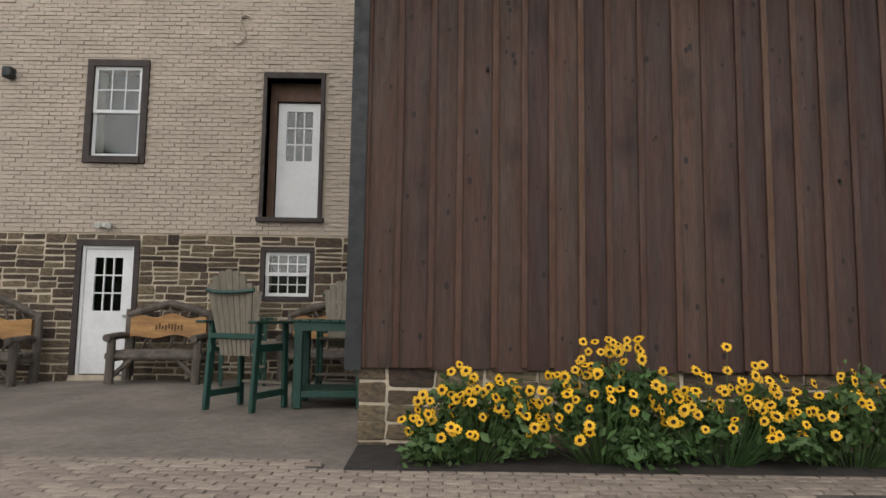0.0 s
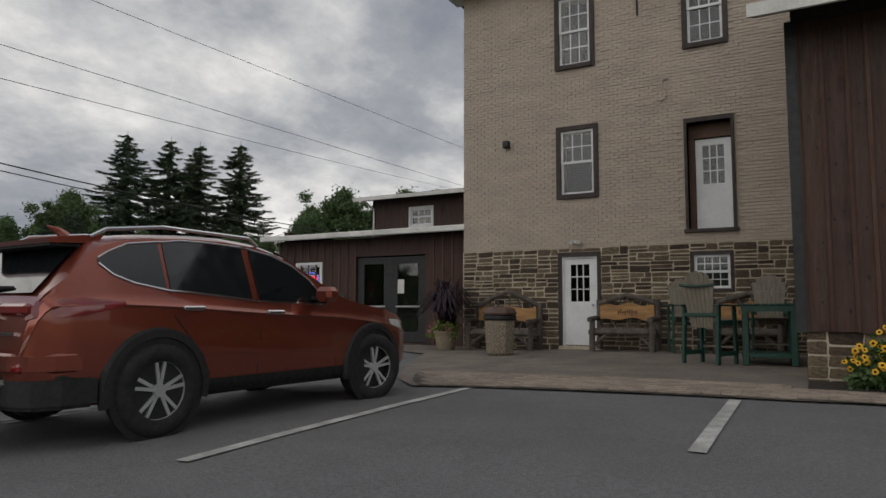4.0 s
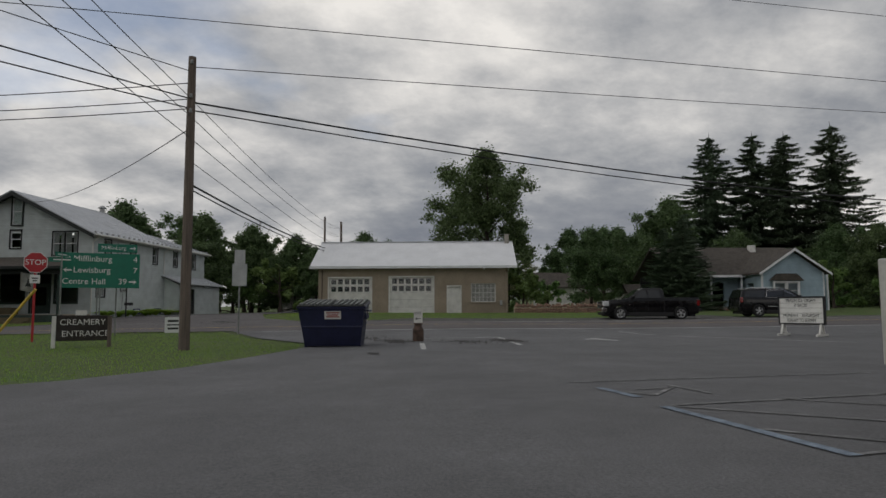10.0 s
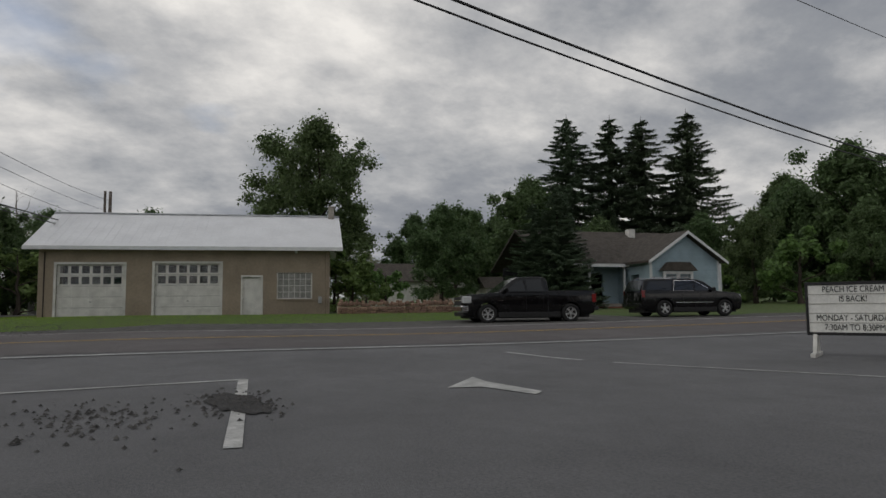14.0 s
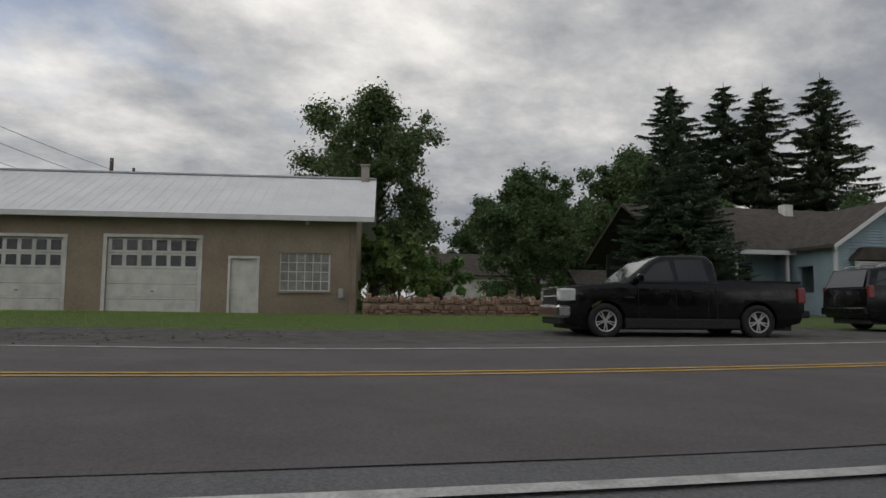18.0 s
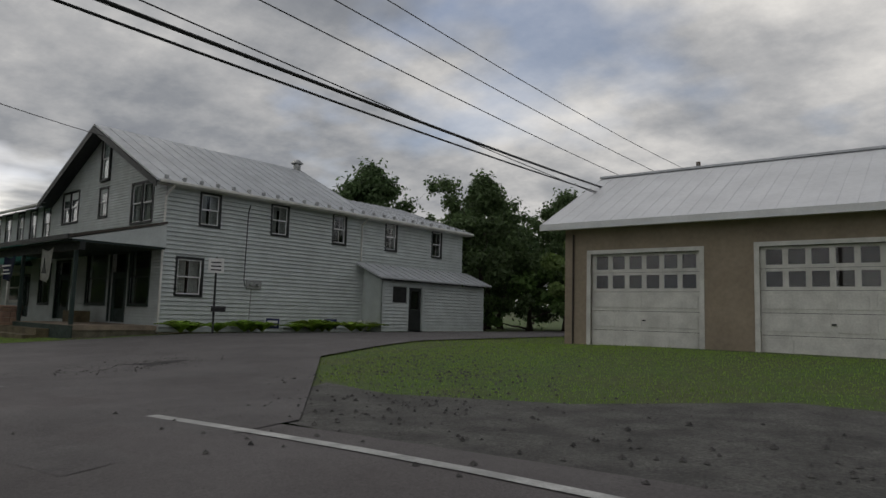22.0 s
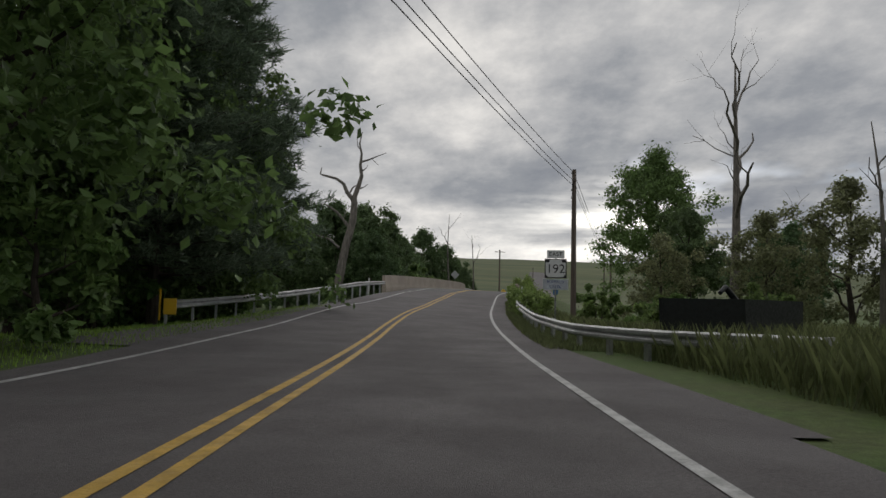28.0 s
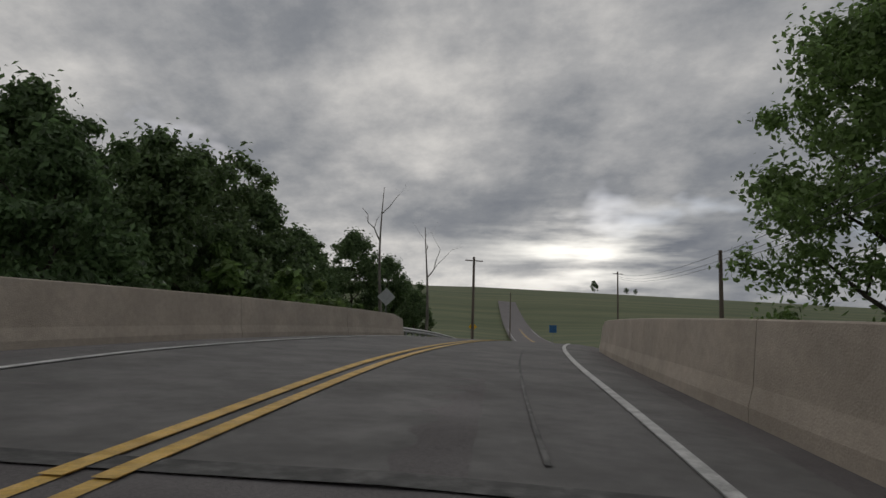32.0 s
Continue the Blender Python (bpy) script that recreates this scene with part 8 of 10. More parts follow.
# planted tub with dark grass and trailing leaves
def blades(n, r0, reach, height, w, seed, droop=0.5, up=1.0):
    g = np.random.default_rng(seed)
    vs, fs = [], []
    for k in range(n):
        a, q = g.uniform(0, 6.283), g.uniform(0.3, 1)
        bx, by = r0 * math.sqrt(g.random()) * math.cos(a * 1.7), r0 * math.sqrt(g.random()) * math.sin(a * 1.7)
        h, d = height * g.uniform(0.6, 1.1), reach * q
        n0 = len(vs)
        seg = 4
        for s in range(seg + 1):
            t = s / seg
            z = h * (t * (1 + droop * up) - droop * t * t * (1 + q))
            px, py = bx + math.cos(a) * d * t ** 1.4, by + math.sin(a) * d * t ** 1.4
            ww = w * (1 - 0.85 * t ** 2)
            vs += [(px - math.sin(a) * ww, py + math.cos(a) * ww, z), (px + math.sin(a) * ww, py - math.cos(a) * ww, z)]
        for s in range(seg):
            i = n0 + 2 * s
            fs.append((i, i + 1, i + 3, i + 2))
    return vs, fs


tub = thing("planter", pose(-8.55, 10.3, land1(-8.6, 10.3) + PZ), "stone-coloured tub with dark purple grass and trailing flowers", "planter")
part("pot", lathe([(0.2, 0), (0.22, 0.04), (0.27, 0.35), (0.31, 0.42), (0.31, 0.47), (0.28, 0.47), (0.27, 0.42)], 20), mat("tan_pot", (0.30, 0.24, 0.17), 0.85), tub)
vs, fs = blades(520, 0.18, 1.0, 1.7, 0.026, 3, 0.75)
g_ = part("dark_grass", mesh_of("dark_grass", [(x, y, z + 0.42) for x, y, z in vs], fs, leaf_mat("dark_purple_grass", (0.03, 0.018, 0.026), 0.15)), None, tub)
vs, fs = leaf_cloud(random.Random(4), [(0.15 * math.cos(a), 0.2 * math.sin(a), 0.55, 0.22) for a in np.linspace(0, 6.2, 8)] + [(-0.3, -0.1, 0.4, 0.2), (0.3, -0.15, 0.35, 0.18)], 700, 0.05)
part("trailing_leaves", mesh_of("trailing_leaves", vs, fs, LEAF_C), None, tub)
vs, fs = leaf_cloud(random.Random(5), [(-0.28, -0.2, 0.6, 0.2), (0.2, -0.25, 0.5, 0.15)], 60, 0.03)
part("blossoms", mesh_of("blossoms", vs, fs, mat("pink_blossom", (0.6, 0.15, 0.25), 0.7)), None, tub)
wb = thing("welcome_board", pose(-12.9, 11.55, land1(-12.9, 11.5) + PZ, -8, 0, 0), "tall dark board with white WELCOME lettering", "sign")
part("board", boxed(-0.13, 0.13, 0, 0.03, 0, 1.45, bev=0.006), BLACK_TRIM, wb)
for k, ch_ in enumerate("WELCOME"):
    t = part("letter", text_mesh(ch_, 0.2, 0.003, WHITE_PAINT), None, wb)
    t.matrix_basis = pose(0, -0.004, 1.3 - k * 0.19, 90, 0, 0)

# bed of yellow daisies along the wing's footing
bed_soil = sheet("flower_bed", [(-0.62, 5.05), (6.8, 5.05), (6.8, 5.93), (-0.62, 5.93)], 0.7, 0.078, mat("dark_soil", (0.045, 0.035, 0.028), 0.95, 0.3, 8, 0.8, 40), "dark soil bed along the stone footing", "flower bed")
PETAL = mat("yellow_petal", (0.85, 0.47, 0.004), 0.6, 0.12, 20, 0, 10, island=0.1)
EYE_ = mat("dark_flower_eye", (0.035, 0.012, 0.006), 0.9, 0.3, 60, 0.5, 200)
STEM = leaf_mat("daisy_leaf", (0.05, 0.095, 0.03), 0.25, 0.3)


def daisy_meshes(seed, n_pet=11):
    r = random.Random(seed)
    bm = bmesh.new()
    for k in range(n_pet):
        a = 2 * math.pi * k / n_pet + r.uniform(-0.1, 0.1)
        c, s = math.cos(a), math.sin(a)
        L, w, lift = r.uniform(0.036, 0.044), 0.0105, r.uniform(-0.004, 0.006)
        pts = [(0.008, -0.004, 0), (0.008, 0.004, 0), (L * 0.65, w, lift), (L, 0.003, lift * 0.6), (L, -0.003, lift * 0.6), (L * 0.65, -w, lift)]
        bm.faces.new([bm.verts.new((x * c - y * s, x * s + y * c, z)) for x, y, z in pts])
    pet = finish(bm, "petals", PETAL)
    eye = finish(lathe([(0.015, 0.0), (0.0145, 0.006), (0.009, 0.011), (0.003, 0.012)], 10), "flower_eye", EYE_)
    return pet, eye


DAISY = [daisy_meshes(k) for k in range(3)]
rf = random.Random(31)


def daisy_bush(x, y, w, h, n_flowers, n_leaves, label):
    b = thing("daisy_bush", pose(x, y, land1(x, y) + 0.07), label, "flowers", group="daisies along the wall")
    bm = bmesh.new()
    heads = []
    for k in range(int(n_flowers * 1.9)):
        a = rf.uniform(-math.pi, math.pi)
        q = math.sqrt(rf.random())
        top = h * (1 - 0.55 * q * q) * rf.uniform(0.5, 1.0)
        p = Vector((w / 2 * q * math.cos(a), -0.05 + 0.28 * q * math.sin(a) - 0.1, max(0.15, top)))
        heads.append(p)
        tube(bm, [(p.x * 0.3, p.y * 0.3, 0), (p.x * 0.75, p.y * 0.8, p.z * 0.6), tuple(p)], [0.004, 0.003, 0.0022], 4, False)
    tagged(part("stem_cluster", bm, STEM, b), kind="stuff")
    cs = [(w / 2 * rf.uniform(-0.85, 0.85), rf.uniform(-0.22, 0.12), 0, 0) for _ in range(26)]
    cs = [(cx, cy, h * (0.12 + 0.6 * rf.random()) * (1 - 0.6 * (2 * cx / w) ** 2), rf.uniform(0.1, 0.2)) for cx, cy, _, _ in cs]
    part("foliage", mesh_of("foliage", *leaf_cloud(rf, cs, n_leaves, 0.042, 0.9), STEM), None, b)
    for p in heads:
        pet, eye = rf.choice(DAISY)
        m = pose(p.x, p.y, p.z, rf.uniform(30, 85), rf.uniform(-35, 35), rf.uniform(-40, 40)) @ Matrix.Scale(rf.uniform(0.8, 1.15), 4)
        fl = part("flower_head", pet, None, b)
        fl.matrix_basis = m
        part("flower_eye", eye, None, fl)
    return b


for x, w, h, n in ((0.35, 1.15, 0.8, 44), (1.35, 1.3, 1.05, 46), (2.3, 1.25, 0.92, 40), (3.3, 1.3, 0.88, 36), (4.25, 1.2, 0.95, 32), (5.3, 1.2, 0.85, 12)):
    daisy_bush(x, 5.42, w, h, n, int(1700 * w), "bushy yellow daisies with dark eyes against the stone footing")

# ---- things round the lot ----
NAVY = mat("navy_dumpster_paint", (0.018, 0.022, 0.07), 0.5, 0.2, 2, 0.15, 30, stain=0.35)
dm = pose(-23.8, -5.14, land1(-24, -4.4) + 0.02, 0, 0, 76.5) @ Matrix.Scale(0.96, 4)
dump = thing("dumpster", dm, "navy blue steel dumpster with dark plastic lids", "dumpster")


def dump_ring(z):
    """Corners of the flared bin at a height: the front leans out most."""
    k = z / 1.22
    return [(-0.16 * k, -0.46 * k, z), (1.70 + 0.16 * k, -0.46 * k, z), (1.70 + 0.16 * k, 1.35 + 0.2 * k, z + 0.16 * k), (-0.16 * k, 1.35 + 0.2 * k, z + 0.16 * k)]


bm = bmesh.new()
rings_ = [[bm.verts.new(p) for p in dump_ring(z)] for z in (0.04, 0.62, 1.22)]
for r0, r1 in zip(rings_, rings_[1:]):
    for k in range(4):
        bm.faces.new((r0[k], r0[(k + 1) % 4], r1[(k + 1) % 4], r1[k]))
bm.faces.new(list(reversed(rings_[0])))
bmesh.ops.recalc_face_normals(bm, faces=bm.faces[:])
bmesh.ops.solidify(bm, geom=bm.faces[:], thickness=0.02)
part("bin", bm, NAVY, dump)
for k, (a, b) in enumerate(zip(dump_ring(1.22), dump_ring(1.22)[1:] + dump_ring(1.22)[:1])):
    part("rim", rod([a, b], 0.05, 6), NAVY, dump)
cr = dump_ring(0.64)
part("crease", rod([cr[0], cr[1]], 0.03, 4), NAVY, dump)
part("crease", rod([cr[1], cr[2]], 0.03, 4), NAVY, dump)
for x, s_ in ((-0.12, -1), (1.82, 1)):
    part("fork_pocket", boxed(x - 0.07, x + 0.07, 0.0, 1.1, 0.86, 1.04, bev=0.01), NAVY, dump)
    part("lift_bar", rod([(x, -0.3, 1.12), (x + s_ * 0.22, -0.3, 1.12), (x + s_ * 0.22, -0.12, 1.12)], 0.025, 6), NAVY, dump)
    part("skid", boxed(x * 0.86 + 0.07, x * 0.86 + 0.17, 0.02, 1.3, -0.03, 0.05), NAVY, dump)
for x0 in (-0.17, 0.87):
    bm = bmesh.new()
    prism(bm, [(-0.52, 1.25), (1.6, 1.43), (1.6, 1.46), (-0.52, 1.28)], "x", x0, x0 + 1.0)
    lid = part("lid", bm, BLACKPLASTIC, dump, "ribbed black plastic lid")
    for k in range(6):
        rib = bmesh.new()
        prism(rib, [(-0.53, 1.27), (1.6, 1.46), (1.6, 1.51), (-0.53, 1.33)], "x", x0 + 0.06 + k * 0.158, x0 + 0.14 + k * 0.158)
        part("lid_rib", rib, mat("grey_lid_rib", (0.12, 0.13, 0.12), 0.6, 0.2, 6), lid)
lean_ = pose(0, -0.36, 0.98, 20.6, 0, 0)
pl = part("placard", boxed(0.64, 1.14, -0.012, 0.0, -0.12, 0.14, m=lean_), OLD_WHITE, dump, "white placard with red bars")
for z, w in ((0.07, 0.2), (0.0, 0.16), (-0.06, 0.2)):
    part("placard_bar", boxed(0.89 - w, 0.89 + w, -0.017, -0.012, z, z + 0.035, m=lean_), mat("red_bar", (0.4, 0.03, 0.02), 0.6), pl)
pl2 = part("placard", boxed(1.84, 1.85, 0.12, 0.36, 0.78, 1.16, m=pose(0.03, 0, 0)), OLD_WHITE, dump, "white placard with red bars")
for z in (1.06, 0.98, 0.9):
    part("placard_bar", boxed(1.88, 1.884, 0.16, 0.32, z, z + 0.03), mat("red_bar", (0.4, 0.03, 0.02), 0.6), pl2)

# old milk can carrying an exit sign
can = thing("milk_can", pose(-25.85, -1.2, land1(-25.8, -1.2) + 0.03, 0, 0, 60), "rusty old milk can holding a small exit sign", "milk can")
part("can_body", lathe([(0.18, 0), (0.19, 0.03), (0.19, 0.36), (0.185, 0.4), (0.13, 0.5), (0.12, 0.56), (0.16, 0.6), (0.15, 0.62)], 18), mat("rusty_tin", (0.14, 0.085, 0.06), 0.8, 0.35, 6, 0.4, 30, col2=(0.06, 0.04, 0.03)), can)
es = part("exit_board", boxed(-0.15, 0.15, -0.02, 0.02, 0.6, 1.08, bev=0.004), OLD_WHITE, can, "white board lettered EXIT with an arrow")
t = part("lettering", text_mesh("EXIT", 0.115, 0.002, BLACK_TRIM), None, es)
t.matrix_basis = pose(0, -0.023, 0.95, 90, 0, 0)
bm = bmesh.new()
prism(bm, [(-0.1, 0.76), (-0.04, 0.8), (-0.04, 0.77), (0.1, 0.77), (0.1, 0.75), (-0.04, 0.75), (-0.04, 0.72)], "y", -0.024, -0.021)
part("arrow", bm, BLACK_TRIM, es)

# marquee sign board
mq = thing("marquee_sign", pose(-25.5, 13.42, land1(-24.8, 13.8) + 0.03, 0, 0, 25), "white changeable-letter sign on splayed timber feet", "sign")
part("panel", boxed(0, 1.6, -0.06, 0.06, 0.5, 1.46), mat("letter_panel", (0.84, 0.84, 0.80), 0.5, 0.1, 2, 0.05, 20), mq)
for a in ((-0.05, 0.0, 0.44, 1.52), (1.6, 1.65, 0.44, 1.52), (0, 1.6, 1.46, 1.52), (0, 1.6, 0.44, 0.5)):
    part("frame_bar", boxed(a[0], a[1], -0.09, 0.09, a[2], a[3], bev=0.008), BLACKPLASTIC, mq)
for k in range(1, 5):
    part("letter_track", boxed(0, 1.6, -0.068, -0.06, 0.5 + k * 0.192 - 0.008, 0.5 + k * 0.192 + 0.008), mat("track_plastic", (0.45, 0.44, 0.4), 0.4), mq)
for k, body in enumerate(("PEACH ICE CREAM", "IS BACK!", "", "MONDAY - SATURDAY", "7:30AM TO 8:30PM")):
    if not body:
        continue
    t = part("lettering", text_mesh(body, 0.115, 0.002, BLACK_TRIM), None, mq)
    t.matrix_basis = pose(0.8, -0.072, 1.365 - k * 0.192, 90, 0, 0) @ Matrix.Diagonal((1.12, 1.5, 1, 1))
for x in (0.1, 1.5):
    for s in (-1, 1):
        part("splayed_leg", boxed(x - 0.04, x + 0.04, -0.05, 0.05, 0, 0.56, m=pose(0, s * 0.24, 0, s * 24, 0, 0), bev=0.01), OLD_WHITE, mq)
    part("foot", boxed(x - 0.05, x + 0.05, -0.5, 0.5, 0.0, 0.09, bev=0.01), OLD_WHITE, mq)

# utility poles and wires
INS = mat("porcelain_insulator", (0.35, 0.36, 0.36), 0.3)


def utility_pole(x, y, top, r=0.15, lean=0.0, arm=False, label="weathered wooden utility pole"):
    z0 = land1(x, y) - 0.1
    p = thing("utility_pole", pose(x, y, z0), label, "utility pole")
    part("shaft", rod([(0, 0, 0), (lean * 0.5, 0, (top - z0) / 2), (lean, 0, top - z0)], [r * 1.2, r * 1.05, r * 0.85], 12), POLEWOOD, p)
    for k, dz in enumerate((0.25, 1.3, 1.75)):
        part("insulator", lathe([(0.04, 0), (0.06, 0.03), (0.035, 0.06), (0.05, 0.1), (0.02, 0.13)], 10), INS, p).matrix_basis = pose(lean + r, 0.0, top - z0 - dz)
    if arm:
        part("cross_arm", boxed(-1.1, 1.1, -0.06, 0.06, top - z0 - 0.5, top - z0 - 0.38), POLEWOOD, p)
    return p


pole_a = utility_pole(-24.55, -8.58, 8.8, 0.135)
part("guy_guard", rod([(-1.2, -5.6, 0.1), (-0.9, -4.2, 1.9)], 0.04, 8), mat("yellow_guard", (0.6, 0.42, 0.05), 0.6), pole_a, "yellow guy wire guard")
utility_pole(-40.2, 76.1, 11.2, 0.15)
utility_pole(-73.7, -87.8, 8.7, 0.15)
utility_pole(-37, -38.0, 9.6, 0.15)
utility_pole(-76.6, 2.3, 10.55, 0.14)
utility_pole(-97.8, 2.6, 13.9, 0.15, arm=True)
utility_pole(-109.8, -143.8, 8.7, 0.15)
utility_pole(-104.8, -177.2, 11.0, 0.15, arm=True)
utility_pole(-149.6, -213.5, 14.5, 0.15, arm=True)
utility_pole(-150, -260, 12.5, 0.14)


def cable(a, b, sag, r=0.014):
    a, b = Vector(a), Vector(b)
    n = 16
    pts = [a.lerp(b, k / n) - Vector((0, 0, 4 * sag * (k / n) * (1 - k / n))) for k in range(n + 1)]
    return solo("overhead_cable", tube(bmesh.new(), pts, r, 5, False), WIRE, "thin black overhead cable between poles", "cable", group="overhead cables")


A, N_ = (-24.55, -8.58), (-40.2, 76.1)
for za, zb, sg, r in ((8.5, 16.5, 0.3, 0.014), (7.4, 10.3, 1.94, 0.03), (7.15, 10.05, 2.0, 0.022)):
    cable((*A, za), (*N_, zb), sg, r)
cable((*A, 8.35), (8, -47, 9.0), 0.3)
cable((*A, 7.5), (8, -47, 8.2), 0.35, 0.022)
cable((*A, 7.2), (8, -47, 8.0), 0.6, 0.02)
# high lines crossing above the lot
cable((-29.3, -60, 13.7), (-18.2, 90, 12.1), 0.2, 0.011)
cable((-19.4, -60, 7.2), (-25.1, 90, 12.0), 0.2, 0.011)
# spans westward past the store and the garage
for za, zb, sg, r in ((7.5, 9.8, 0.7, 0.012), (6.95, 8.9, 0.6, 0.012), (6.3, 7.9, 0.5, 0.012), (5.6, 6.6, 0.4, 0.012), (4.9, 7.4, 0.45, 0.034), (4.75, 7.2, 0.5, 0.022)):
    cable((*A, za), (-76.6, 2.3, zb), sg, r)
    cable((-76.6, 2.3, zb), (-97.8, 2.6, zb + 3.0), 0.2, r)
for za in (7.5, 6.95, 6.3):
    cable((*A, za), (12, -16.2, za + 0.8), 0.3, 0.012)
cable((*A, 6.6), tuple(HM @ Vector((-4.8, -0.1, 9.2))), 0.6, 0.016)
for za, zb in ((9.4, 8.5), (8.9, 8.0), (8.6, 7.7)):
    cable((-37, -38, za), (-73.7, -87.8, zb), 0.8, 0.016)
    cable((-73.7, -87.8, zb), (-109.8, -143.8, zb), 0.9, 0.016)
    cable((-109.8, -143.8, zb), (-149.6, -213.5, zb + 5.6), 0.9, 0.016)
    cable((*A, za - 1.4), (-37, -38, za), 0.6, 0.016)

# road signs on the grass island
GREEN_SIGN = mat("green_sign_sheet", (0.0, 0.16, 0.10), 0.4, 0.08, 3, 0, 20)
RED_SIGN = mat("red_sign_sheet", (0.42, 0.012, 0.02), 0.4, 0.08, 3, 0, 20)
SIGN_WHITE = mat("white_sign_sheet", (0.72, 0.73, 0.72), 0.4, 0.06, 3, 0, 20)
SIGN_BLACK = mat("black_sign_paint", (0.012, 0.012, 0.013), 0.5)
SIGN_YELLOW = mat("yellow_sign_sheet", (0.75, 0.45, 0.02), 0.4, 0.06, 3, 0, 20)
POSTS = mat("steel_sign_post", (0.30, 0.31, 0.30), 0.5, 0.2, 5, 0.1, 30, metal=0.6)


def facing(x, y, tx, ty):
    """A pose at x, y whose -y side looks at tx, ty."""
    return pose(x, y, land1(x, y), 0, 0, math.degrees(math.atan2(ty - y, tx - x)) + 90)


def arrow(bm, x, z, s, a, y):
    m = pose(x, 0, z, 0, a, 0)
    vs = prism(bm, [(0, 0.5 * s), (0.34 * s, 0.1 * s), (0.1 * s, 0.16 * s), (0.1 * s, -0.5 * s), (-0.1 * s, -0.5 * s), (-0.1 * s, 0.16 * s), (-0.34 * s, 0.1 * s)], "y", y, y + 0.004)
    bmesh.ops.transform(bm, matrix=m, verts=vs)


st = thing("stop_sign", facing(-30.6, -14.25, -3, -6.6), "red octagonal STOP sign on a red post", "road sign")
part("post", boxed(-0.04, 0.04, 0.0, 0.06, 0, 3.2), RED_SIGN, st)
for r_, y_, mt_, nm in ((0.4, -0.012, SIGN_WHITE, "border"), (0.375, -0.018, RED_SIGN, "face")):
    bm = bmesh.new()
    prism(bm, [(r_ * math.cos(a), 2.85 + r_ * math.sin(a)) for a in np.arange(math.pi / 8, 6.2, math.pi / 4)], "y", y_, y_ + 0.006)
    part(nm, bm, mt_, st)
part("lettering", text_mesh("STOP", 0.27, 0.002, SIGN_WHITE), None, st).matrix_basis = pose(0, -0.021, 2.85, 90, 0, 0)
sb = part("lower_plate", boxed(-0.16, 0.16, -0.014, -0.006, 2.1, 2.4), SIGN_WHITE, st, "white plate with black bars")
part("plate_bar", boxed(-0.1, 0.1, -0.018, -0.014, 2.26, 2.3), SIGN_BLACK, sb)
part("plate_bar", boxed(-0.07, 0.07, -0.018, -0.014, 2.17, 2.21), SIGN_BLACK, sb)
gs = thing("destination_sign", facing(-33.6, -12.7, -3, -6.6), "green destination sign with white place names and arrows", "road sign")
for x in (-0.1, 0.0):
    part("post", boxed(x - 0.03, x + 0.03, 0.0, 0.06, 0, 3.4), POSTS, gs)
part("panel", boxed(-1.45, 1.45, -0.02, 0.0, 2.0, 3.42, bev=0.006), GREEN_SIGN, gs)
for k, (body, num, ang) in enumerate((("Mifflinburg", "4", 0), ("Lewisburg", "7", -90), ("Centre Hall", "39", 90))):
    z = 3.18 - k * 0.46
    t = part("lettering", text_mesh(body, 0.33, 0.003, SIGN_WHITE, "LEFT"), None, gs)
    t.matrix_basis = pose(-1.0 if k < 2 else -1.38, -0.024, z, 90, 0, 0)
    t = part("lettering", text_mesh(num, 0.33, 0.003, SIGN_WHITE, "RIGHT"), None, gs)
    t.matrix_basis = pose(1.36 if k < 2 else 0.98, -0.024, z, 90, 0, 0)
    bm = bmesh.new()
    arrow(bm, -1.2 if k < 2 else 1.2, z, 0.3, ang, -0.026)
    part("arrow", bm, SIGN_WHITE, gs)
ns = thing("guide_sign", facing(-34.2, -12.2, -3, -6.6), "small green guide signs on a steel post", "road sign")
part("post", boxed(-0.03, 0.03, 0, 0.06, 0, 3.9), POSTS, ns)
part("panel", boxed(-0.75, 0.75, -0.02, 0, 3.5, 3.85), GREEN_SIGN, ns)
part("lettering", text_mesh("Mifflinburg", 0.22, 0.003, SIGN_WHITE), None, ns).matrix_basis = pose(-0.15, -0.024, 3.68, 90, 0, 0)
bm = bmesh.new()
arrow(bm, 0.58, 3.68, 0.24, 90, -0.026)
part("arrow", bm, SIGN_WHITE, ns)
ss = thing("street_name_sign", facing(-32.6, -13.9, -3, -6.6), "narrow green street-name blades on a steel post", "road sign")
part("post", rod([(0, 0.03, 0), (0, 0.03, 3.3)], 0.03, 8), POSTS, ss)
for z, a in ((3.0, 0), (3.2, 60)):
    bl = part("blade", boxed(-0.45, 0.45, -0.01, 0.01, z, z + 0.17, m=pose(0, 0.03, 0, 0, 0, a)), GREEN_SIGN, ss)
    part("blade_bar", boxed(-0.3, 0.3, -0.014, -0.01, z + 0.06, z + 0.11, m=pose(0, 0.03, 0, 0, 0, a)), SIGN_WHITE, bl)
cs_ = thing("creamery_sign", facing(-27.0, -11.85, -3, -6.6), "dark wooden sign lettered CREAMERY ENTRANCE", "sign")
part("board", boxed(-0.72, 0.72, -0.03, 0.03, 0.22, 1.02, bev=0.01), mat("dark_sign_board", (0.03, 0.022, 0.018), 0.7, 0.2, 4), cs_)
for x in (-0.78, 0.78):
    part("post", boxed(x - 0.06, x + 0.06, -0.05, 0.07, 0, 1.0, bev=0.01), OLD_WHITE if x < 0 else POLEWOOD, cs_)
part("lettering", text_mesh("CREAMERY", 0.26, 0.003, OLD_WHITE), None, cs_).matrix_basis = pose(0.02, -0.034, 0.8, 90, 0, 0)
part("lettering", text_mesh("ENTRANCE", 0.26, 0.003, OLD_WHITE), None, cs_).matrix_basis = pose(0.1, -0.034, 0.44, 90, 0, 0)
